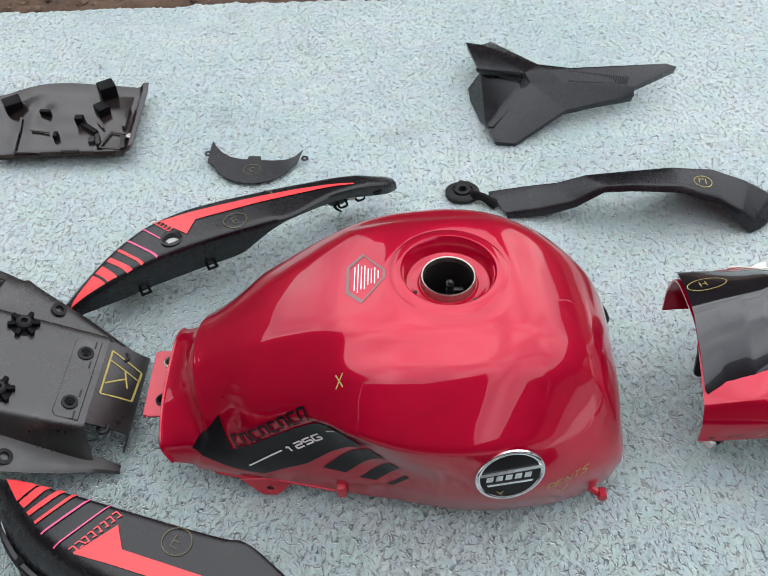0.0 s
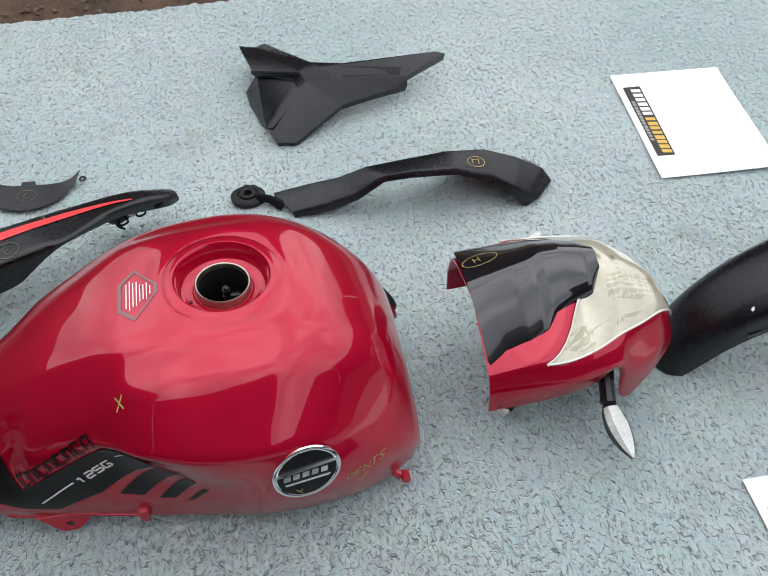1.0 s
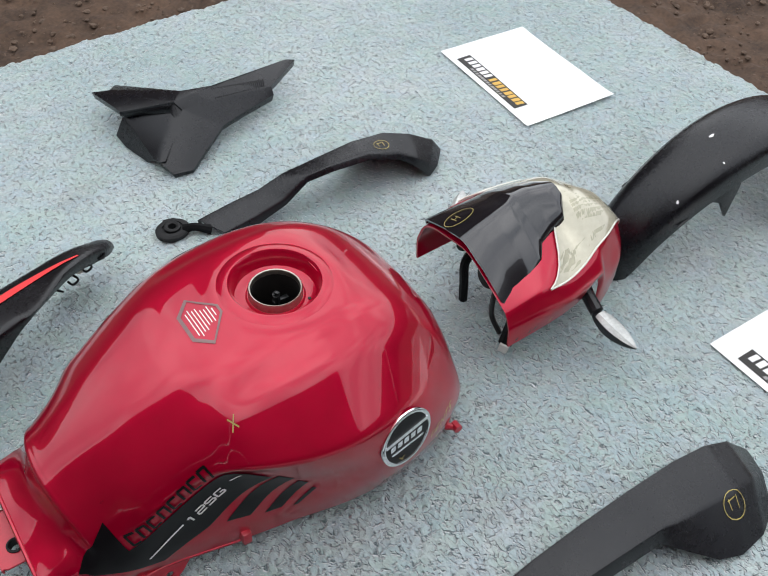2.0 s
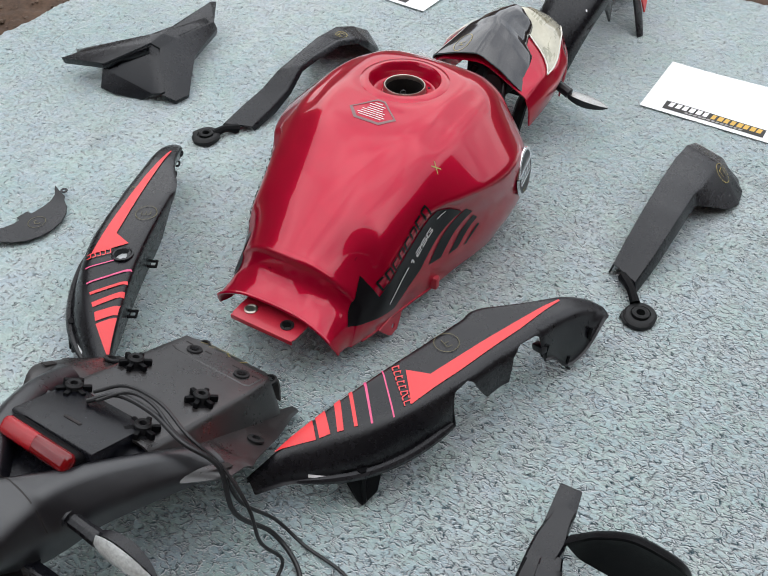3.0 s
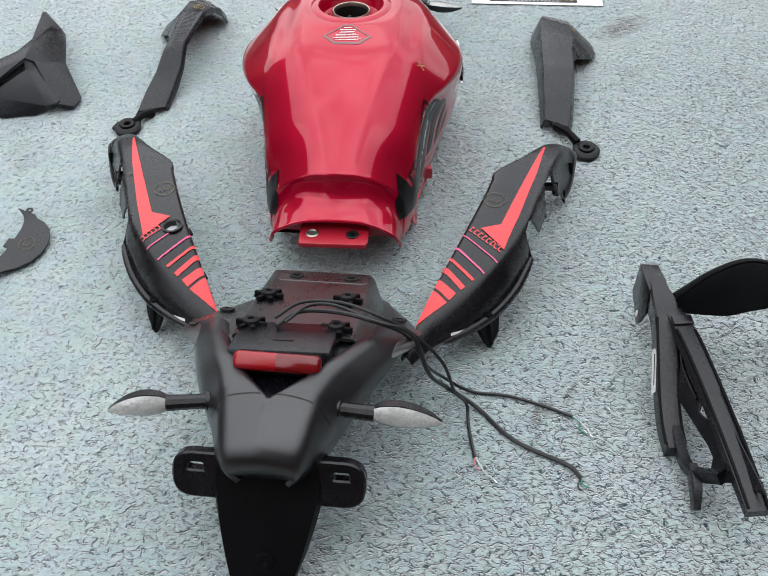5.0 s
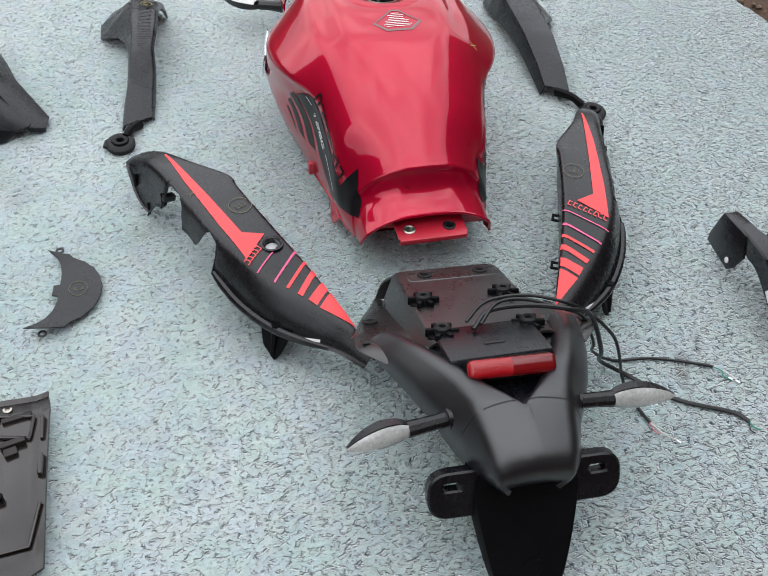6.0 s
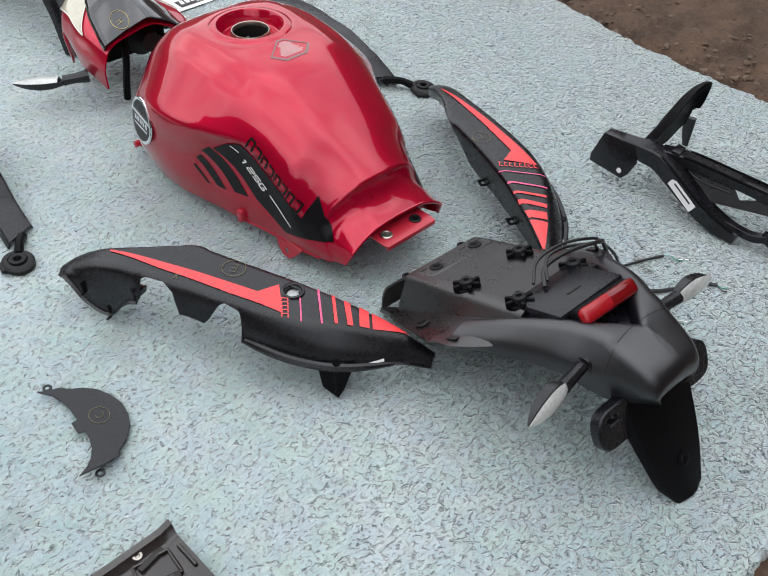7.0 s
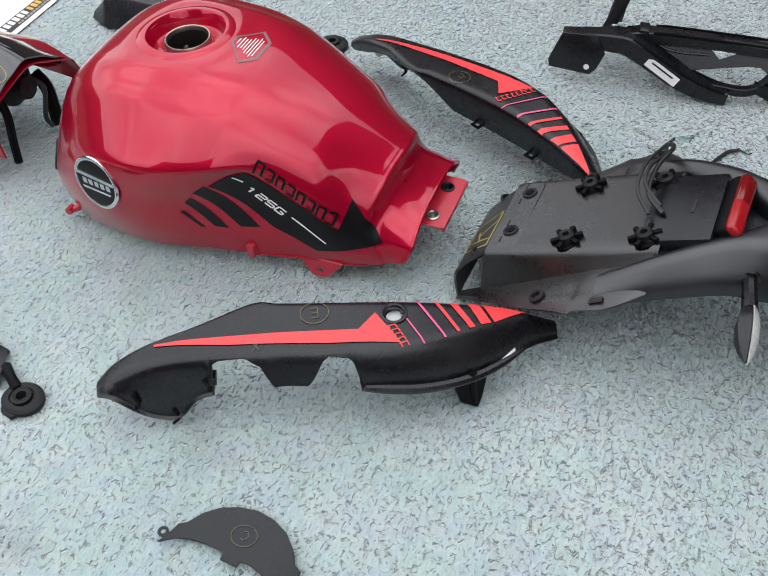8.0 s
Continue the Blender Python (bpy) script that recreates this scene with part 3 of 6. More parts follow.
# ---- fuel tank ----
TY = 0.8155


def build_tank():
    tank = thing("fuel_tank", (0.04, TY, 0), "glossy candy-red steel motorcycle fuel tank, scuffed, without filler cap", "fuel tank", shift=(0, -0.0030), turn=-0.7)
    table = [
        # x, top z, then half-width and height of the panel edge, upper shoulder, shoulder, crease, under the crease, flank and hem
        (-0.240, 0.107, (0.045, 0.104), (0.068, 0.096), (0.084, 0.087), (0.092, 0.080), (0.095, 0.073), (0.097, 0.066), (0.0985, 0.060), (0.099, 0.054)),
        (-0.228, 0.114, (0.045, 0.110), (0.069, 0.101), (0.085, 0.090), (0.093, 0.081), (0.096, 0.073), (0.098, 0.065), (0.0985, 0.057), (0.098, 0.050)),
        (-0.216, 0.123, (0.043, 0.119), (0.068, 0.108), (0.085, 0.097), (0.094, 0.083), (0.097, 0.074), (0.099, 0.065), (0.099, 0.055), (0.098, 0.047)),
        (-0.207, 0.133, (0.041, 0.129), (0.065, 0.119), (0.083, 0.102), (0.094, 0.087), (0.098, 0.077), (0.1, 0.067), (0.1, 0.055), (0.099, 0.045)),
        (-0.2005, 0.149, (0.036, 0.145), (0.060, 0.138), (0.080, 0.120), (0.094, 0.101), (0.099, 0.087), (0.102, 0.071), (0.102, 0.056), (0.101, 0.042)),
        (-0.1985, 0.160, (0.034, 0.157), (0.060, 0.146), (0.082, 0.128), (0.096, 0.107), (0.101, 0.092), (0.104, 0.074), (0.103, 0.056), (0.101, 0.042)),
        (-0.192, 0.165, (0.034, 0.162), (0.061, 0.150), (0.085, 0.131), (0.098, 0.110), (0.103, 0.095), (0.106, 0.077), (0.105, 0.057), (0.102, 0.041)),
        (-0.182, 0.1715, (0.035, 0.168), (0.064, 0.156), (0.089, 0.136), (0.101, 0.115), (0.106, 0.100), (0.109, 0.079), (0.108, 0.058), (0.104, 0.040)),
        (-0.150, 0.193, (0.038, 0.190), (0.073, 0.176), (0.099, 0.156), (0.111, 0.133), (0.114, 0.118), (0.117, 0.090), (0.116, 0.060), (0.11, 0.037)),
        (-0.100, 0.226, (0.044, 0.223), (0.082, 0.207), (0.109, 0.186), (0.12, 0.163), (0.1205, 0.148), (0.1205, 0.110), (0.122, 0.070), (0.116, 0.036)),
        (-0.060, 0.248, (0.052, 0.245), (0.092, 0.228), (0.118, 0.207), (0.128, 0.187), (0.1265, 0.171), (0.1255, 0.125), (0.129, 0.075), (0.124, 0.036)),
        (-0.030, 0.262, (0.060, 0.259), (0.101, 0.241), (0.126, 0.219), (0.143, 0.196), (0.134, 0.180), (0.1305, 0.130), (0.135, 0.078), (0.13, 0.035)),
        (0.000, 0.271, (0.072, 0.268), (0.11, 0.250), (0.134, 0.228), (0.162, 0.199), (0.15, 0.178), (0.139, 0.130), (0.142, 0.080), (0.136, 0.035)),
        (0.040, 0.278, (0.078, 0.275), (0.116, 0.258), (0.142, 0.234), (0.177, 0.199), (0.17, 0.172), (0.154, 0.128), (0.152, 0.080), (0.142, 0.034)),
        (0.080, 0.281, (0.08, 0.278), (0.118, 0.262), (0.146, 0.236), (0.184, 0.198), (0.182, 0.168), (0.17, 0.128), (0.164, 0.080), (0.15, 0.033)),
        (0.120, 0.282, (0.08, 0.279), (0.118, 0.264), (0.146, 0.236), (0.184, 0.196), (0.185, 0.166), (0.181, 0.128), (0.174, 0.082), (0.156, 0.032)),
        (0.165, 0.279, (0.078, 0.276), (0.114, 0.260), (0.14, 0.230), (0.174, 0.188), (0.181, 0.160), (0.185, 0.126), (0.176, 0.080), (0.156, 0.030)),
        (0.210, 0.265, (0.072, 0.262), (0.106, 0.244), (0.128, 0.214), (0.158, 0.172), (0.171, 0.145), (0.175, 0.115), (0.168, 0.076), (0.15, 0.028)),
        (0.250, 0.238, (0.066, 0.234), (0.096, 0.216), (0.115, 0.188), (0.138, 0.152), (0.15, 0.130), (0.157, 0.105), (0.153, 0.070), (0.14, 0.027)),
        (0.282, 0.203, (0.058, 0.199), (0.084, 0.182), (0.102, 0.160), (0.119, 0.132), (0.13, 0.114), (0.137, 0.092), (0.135, 0.064), (0.126, 0.028)),
        (0.303, 0.158, (0.05, 0.155), (0.072, 0.144), (0.088, 0.128), (0.102, 0.110), (0.112, 0.096), (0.119, 0.080), (0.119, 0.060), (0.114, 0.036)),
        (0.314, 0.106, (0.044, 0.105), (0.064, 0.100), (0.078, 0.092), (0.09, 0.084), (0.099, 0.076), (0.105, 0.067), (0.106, 0.056), (0.104, 0.044)),
    ]

    def section(x, zt, *pts):
        """One section, its corners rounded; the crease along the shoulder is kept tighter."""
        half = [(x, v, z) for v, z in pts]
        p = [np.array(a) for a in [(x, -v, z) for x, v, z in half[::-1]] + [(x, 0, zt)] + half]
        row = [p[0]]
        for k in range(1, len(p) - 1):
            share = 0.24 if k in (4, 12) else 0.34 if k in (7, 9) else 0.45
            a, b, c = p[k] + (p[k - 1] - p[k]) * share, p[k], p[k] + (p[k + 1] - p[k]) * share
            row += [(1 - u) ** 2 * a + 2 * u * (1 - u) * b + u * u * c for u in np.linspace(0, 1, 6)]
        return np.array(row + [p[-1]])
    g = curve([section(*row) for row in table], 230)

    def step(a):
        a = min(1.0, max(0.0, a))
        return a * a * (3 - 2 * a)
    for row in g:
        for p in row:
            x, v, z = p
            # a shallow channel runs forward over the upper shoulder; the top is flat round the filler
            p[2] = z - 0.0030 * math.exp(-((abs(v) - 0.100) / 0.012) ** 2) * step((x + 0.02) / 0.05) * step((0.20 - x) / 0.09)
            near = step((0.090 - math.hypot(x - 0.109, v)) / 0.026)
            p[2] += near * (0.2780 - 0.02 * (x - 0.109) - p[2])
            # the crease over the rear panel bows forward towards its corners
            p[0] += 0.022 * step((x + 0.24) / 0.04) * step((-0.11 - x) / 0.07) * min(1.0, (v / 0.097) ** 2) * step((z - 0.05) / 0.06)
            p[0] += 0.014 * step((-0.19 - x) / 0.04) * min(1.2, (abs(v) / 0.105) ** 4) * step((0.085 - z) / 0.035)
            p[1] += TY
    # the skin is flat where the round emblems sit
    rough_bm = grid_mesh(g)
    first = tree_of(rough_bm)
    rough_bm.free()
    for s in (-1, 1):
        hit, nrm, _, _ = first.ray_cast(Vector((0.170, TY + s * 0.5, 0.148)), Vector((0, -s, 0)))
        if nrm.y * s < 0:
            nrm = -nrm
        for row in g:
            for p in row:
                if (p[1] - TY) * s > 0.05:
                    w = step((0.060 - math.hypot(p[0] - 0.170, p[2] - 0.148)) / 0.022)
                    p -= np.array(nrm) * (w * (Vector(p) - hit).dot(nrm))
    body = bmesh.new()
    vs = [[body.verts.new(p) for p in row] for row in g]
    cap_c = Vector((0.109, TY, 0))
    for a, b in zip(vs, vs[1:]):
        for j in range(len(a) - 1):
            quad = (a[j], a[j + 1], b[j + 1], b[j])
            if any((Vector((q.co.x, q.co.y, 0)) - cap_c).length < 0.0500 and q.co.z > 0.2 for q in quad):
                continue
            body.faces.new(quad)
        if a[0].co.x > -0.19:
            body.faces.new((a[-1], a[0], b[0], b[-1]))
    body.faces.new(vs[-1])
    bmesh.ops.recalc_face_normals(body, faces=body.faces)
    tree = tree_of(body)
    shell_ob = part("tank_shell", body, RED, tank, smooth=60)

    rim = [tuple(p) for p in g[0][::3]]
    part("skirt_edge", tube(rim, 0.0024, 6, 2), RED, tank)
    bulk = [g[36][j] for j in range(0, g.shape[1], 4)]
    wall = bmesh.new()
    wall.faces.new([wall.verts.new(p + np.array((0.004, 0, 0))) for p in bulk])
    part("rear_bulkhead", wall, RED_FLAT, tank, smooth=0)

    # lower seam flange along both sides
    for s, nm in ((-1, "F"), (1, "E")):
        low = [tuple(r[-1 if s > 0 else 0]) for r in g]
        rail = [[(x, y - s * 0.003, z + 0.002), (x, y + s * 0.0012, z + 0.001), (x, y + s * 0.0012, z - 0.002), (x, y - s * 0.004, z - 0.002)] for x, y, z in low[78:126:3]]
        bm = grid_mesh(curve(rail, 60), True)
        bmesh.ops.recalc_face_normals(bm, faces=bm.faces)
        part("seam_flange", bm, RED, tank)
        # mounting lug with its hole, and the small peg ahead of it
        lug = aligned((-0.112, TY + s * 0.112, 0.038), (0, s, 0.15), (1, 0, 0))
        out = [(-0.036, 0), (0.036, 0), (0.016, s * 0.024), (0.008, s * 0.031), (-0.008, s * 0.031), (-0.016, s * 0.024)]
        part("mounting_lug", plate(out, 0.003, lug, [ring(0, s * 0.019, 0.0045, 10)], 0.0008), RED_FLAT, tank)
        part("side_peg", block((0.012, 0.02, 0.022), pose(-0.021, TY + s * 0.131, 0.045, 0, 0, 0), 0.003), RED_FLAT, tank)
        part("front_lug", merged(tube([(0.270, TY + s * 0.120, 0.030), (0.285, TY + s * 0.128, 0.022), (0.294, TY + s * 0.131, 0.022)], [0.006, 0.005, 0.0045], 8), tube([(0.291, TY + s * 0.126, 0.022), (0.291, TY + s * 0.138, 0.022)], 0.006, 8)), RED_FLAT, tank)
    # rubber damper in its cup at the front
    for s in (1,):
        cup = aligned((0.300, TY + 0.092, 0.092), (0.80, 0.50, 0.30), (0, 0, 1))
        part("damper_cup", lathe([(0.030, -0.02), (0.034, 0.0), (0.034, 0.006), (0.029, 0.006), (0.027, -0.004)], cup @ Matrix.Diagonal((1.1, 0.85, 1, 1))), RED, tank)
        part("rubber_damper", lathe([(0.027, -0.01), (0.0265, 0.008), (0.022, 0.016), (0.001, 0.017)], cup @ Matrix.Diagonal((1.1, 0.85, 1, 1))), RUBBER, tank, "black rubber damper")

    # filler well, neck and what shows inside
    cap = aligned((0.109, TY, 0.2780), (0.02, 0, 1), (1, 0, 0))
    part("filler_well", lathe([(0.0680, -0.0012), (0.0645, 0.0010), (0.0580, 0.0030), (0.0535, 0.0030), (0.0510, 0.0), (0.0490, -0.012), (0.0465, -0.0175), (0.0430, -0.0195), (0.0345, -0.0195), (0.0325, -0.0175), (0.030, -0.0175)], cap, 48), RED, tank)
    neck = part("filler_neck", lathe([(0.0315, -0.019), (0.0315, -0.009), (0.0302, -0.007), (0.0288, -0.0074), (0.0282, -0.009), (0.0280, -0.014)], cap, 40), STEEL, tank, "dull steel filler neck")
    part("dark_interior", lathe([(0.0281, -0.0135), (0.0284, -0.02), (0.034, -0.045), (0.036, -0.09), (0.001, -0.11)], cap, 24), CAVITY, neck)
    part("anti_spill_tube", merged(tube([cap @ Vector((0.004, 0.008, -0.10)), cap @ Vector((0.003, 0.004, -0.03)), cap @ Vector((0.002, 0.003, -0.022))], 0.0045, 8), block((0.020, 0.006, 0.003), cap @ pose(0.008, 0.004, -0.034), 0.001)), CABLE, neck)
    for k in range(3):
        a = radians(80 + 120 * k)
        part("well_screw_hole", lathe([(0.0022, 0), (0.002, 0.0008), (0.0001, 0.001)], cap @ Matrix.Translation((0.039 * math.cos(a), 0.039 * math.sin(a), -0.0195)), 10), CAVITY, tank)

    # rear bracket
    bp = aligned((-0.246, TY, 0.083), (0, 0, 1), (0, 1, 0))
    outl = [(-0.053, -0.05), (-0.053, 0.016), (-0.050, 0.021), (0.047, 0.021), (0.050, 0.016), (0.050, -0.05)]
    br = part("rear_bracket", plate([(a, b) for a, b in outl], 0.003, bp, [ring(-0.029, 0.0, 0.009, 18), ring(0.031, 0.0, 0.009, 18)], 0.0006), RED_FLAT, tank, "flat pinkish-red steel bracket")
    part("bracket_lip", block((0.003, 0.1, 0.008), pose(-0.267, TY - 0.001, 0.082), 0.001), RED_FLAT, br)
    for dy in (-0.029, 0.031):
        part("grommet", lathe([(0.0086, -0.003), (0.0096, 0.0), (0.0096, 0.0045), (0.0075, 0.0055), (0.0062, 0.004), (0.0062, -0.006)], Matrix.Translation((-0.246, TY + dy, 0.083)), 20), RUBBER if dy < 0 else STEEL, br)

    # emblems and graphics on both flanks
    for s in (-1, 1):
        side = Matrix(((1, 0, 0, 0), (0, 0, s, TY + s * 0.4), (0, 1, 0, 0), (0, 0, 0, 1)))

        def D(loops, lift=0.0006, cell=0.008):
            return drape([[(a, b) for a, b in lp] for lp in loops], side, tree, lift, cell)
        hit, nrm, _, _ = tree.ray_cast(Vector((0.170, TY + s * 0.5, 0.148)), Vector((0, -s, 0)))
        em = aligned(hit, nrm, (1, 0, 0))
        emblem = part("emblem", lathe([(0.0388, -0.002), (0.0386, 0.0003), (0.0375, 0.0010), (0.0348, 0.0010), (0.0336, 0.0004)], em, 44), CHROME, tank, "round chrome-rimmed emblem")
        part("emblem_face", lathe([(0.0338, -0.002), (0.0338, 0.0004), (0.0001, 0.0007)], em, 40), DECAL_DARK, emblem)
        sgn = 1 if (em.to_3x3() @ Vector((0, 1, 0))).z > 0 else -1
        band = [(-0.033, sgn * 0.004), (0.033, sgn * 0.007), (0.033, sgn * 0.012), (-0.033, sgn * 0.009)]
        part("emblem_bar", plate(band, 0.0008, em @ Matrix.Translation((0, 0, 0.0006)), (), 0), CHROME, emblem)
        marks = merged(*[plate([(x, -0.006), (x + 0.0075, -0.006), (x + 0.0085, 0.002), (x + 0.001, 0.002)], 0.0008, em @ Matrix.Diagonal((1, sgn, 1, 1)) @ Matrix.Translation((0, 0.001, 0.0006))) for x in (-0.027, -0.0165, -0.006, 0.0045, 0.015)])
        part("emblem_bars", marks, CHROME, emblem)
        low = [(-0.026, -0.010), (0.026, -0.010), (0.024, -0.013), (-0.024, -0.013)]
        part("emblem_line", plate(low, 0.0006, em @ Matrix.Diagonal((1, sgn, 1, 1)) @ Matrix.Translation((0, 0, 0.0006))), CHROME, emblem)

        part("black_graphic", D([[(-0.034, 0.186), (-0.146, 0.101), (-0.159, 0.139), (-0.201, 0.080), (-0.114, 0.058), (-0.085, 0.078), (-0.058, 0.094), (0.012, 0.164), (-0.012, 0.180)]], 0.0011, 0.004), DECAL_DARK, tank, "black side graphic")
        for stripe in ([(0.034, 0.152), (0.018, 0.165), (-0.040, 0.090), (-0.013, 0.088)], [(0.051, 0.131), (0.040, 0.141), (0.003, 0.084), (0.022, 0.086)], [(0.061, 0.112), (0.057, 0.116), (0.035, 0.083), (0.041, 0.083)]):
            part("graphic_stripe", D([stripe], 0.0006, 0.006), DECAL_DARK, tank, "black stripe of the graphic")
        part("white_line", D([stroke((-0.129, 0.0775), (-0.0855, 0.1150), 0.0024)], 0.0020), DECAL_WHITE, tank, "thin white line")
        part("white_line", D([stroke((-0.0290, 0.1690), (-0.0180, 0.1790), 0.0024)], 0.0020), DECAL_WHITE, tank, "thin white line")
        # the engine size, in square figures that lean with the line
        figures = {"1": (((0.1, 0.8), (0.45, 1)), ((0.45, 1), (0.45, 0))), "2": (((0, 1), (1, 1)), ((1, 1), (1, 0.5)), ((1, 0.5), (0, 0.5)), ((0, 0.5), (0, 0)), ((0, 0), (1, 0))), "5": (((1, 1), (0, 1)), ((0, 1), (0, 0.5)), ((0, 0.5), (1, 0.5)), ((1, 0.5), (1, 0)), ((1, 0), (0, 0))), "G": (((1, 1), (0, 1)), ((0, 1), (0, 0)), ((0, 0), (1, 0)), ((1, 0), (1, 0.45)), ((1, 0.45), (0.5, 0.45)))}
        ahead = Vector((0.048, 0.043)).normalized()
        way = ahead if s < 0 else -ahead
        rise = Vector((-ahead.y, ahead.x)) * 0.8 + way * 0.2
        start = Vector((-0.079, 0.1165)) if s < 0 else Vector((-0.033, 0.1575))
        for k, figure in enumerate("125G"):
            at = start + way * (0.0150 * k) - rise * 0.0055
            strokes = [stroke(tuple(at + way * (a[0] * 0.0115) + rise * (a[1] * 0.012)), tuple(at + way * (b[0] * 0.0115) + rise * (b[1] * 0.012)), 0.0026) for a, b in figures[figure]]
            part("white_figure", D(strokes, 0.0020, 0.008), DECAL_WHITE, tank, "white figure of the engine size")
        for k in range(8):
            x0, z0 = -0.139 + 0.0122 * k, 0.109 + 0.0102 * k
            words = [stroke((x0, z0), (x0 - 0.006, z0 + 0.015), 0.0032), stroke((x0 - 0.006, z0 + 0.015), (x0 + 0.003, z0 + 0.0215), 0.0028)]
            if k % 2:
                words.append(stroke((x0 + 0.008, z0 + 0.006), (x0 + 0.002, z0 + 0.021), 0.0028))
            else:
                words.append(stroke((x0, z0), (x0 + 0.008, z0 + 0.0065), 0.0028))
            part("dark_bar", D(words, 0.0016, 0.008), DECAL_DARK, tank, "slanting dark bar of a model mark")
    # warning sticker behind the filler
    top = aligned((0.017, TY - 0.003, 0.5), (0, 0, 1), (0, -1, 0))
    rim = [(-0.038, 0.004), (-0.020, 0.022), (0.020, 0.022), (0.038, 0.004), (0.006, -0.022), (-0.006, -0.022)]
    rim = [(x, -y) for x, y in rim]
    inner = [(x * 0.88, y * 0.84 + 0.0005) for x, y in rim]
    part("sticker_border", drape([rim[k:k + 2] + inner[k:k + 2][::-1] if k < 5 else [rim[5], rim[0], inner[0], inner[5]] for k in range(6)], top, tree, 0.0006, 0.01), DECAL_GREY, tank, "grey sticker border")
    rows = []
    rng = random.Random(8)
    for k in range(8):
        half = 0.021 - 0.0024 * max(0, k - 2) + rng.uniform(-0.004, 0.001)
        rows.append([(-half, 0.013 - 0.0038 * k), (half, 0.013 - 0.0038 * k), (half, 0.0118 - 0.0038 * k), (-half, 0.0118 - 0.0038 * k)])
    rows = [[(x, -y) for x, y in r] for r in rows]
    part("white_bars", drape(rows, top, tree, 0.0008, 0.02), DECAL_WHITE, tank, "white bars of small print")
    # marker notes
    fside = Matrix(((1, 0, 0, 0), (0, 0, -1, TY - 0.4), (0, 1, 0, 0), (0, 0, 0, 1)))
    part("marker_note", drape(hand_letters("DENTS", 0.214, 0.104, 0.0105, 0.0011, 0.15) + hand_letters("V", 0.228, 0.080, 0.016, 0.0012), fside, tree, 0.0008, 0.02), CHALK, tank, "yellow hand-marked word")
    part("marker_cross", drape(hand_letters("X", 0.156, 0.117, 0.010, 0.0016), fside, tree, 0.0045, 0.02), CHALK, tank)
    lid = aligned((0, 0, 0.5), (0, 0, 1), (1, 0, 0))
    part("marker_cross", drape(hand_letters("X", -0.014, TY - 0.124, 0.011, 0.0012), lid, tree, 0.0008, 0.02), CHALK, tank)
    return tank


build_tank()


# ---- rear side panels ----
def dense(points, pieces):
    """A polyline cut into the given number of pieces for each of its stretches."""
    out = []
    for a, b, n in zip(points, points[1:], pieces):
        a, b = np.array(a, float), np.array(b, float)
        out += [a + (b - a) * k / n for k in range(n)]
    return out + [np.array(points[-1], float)]


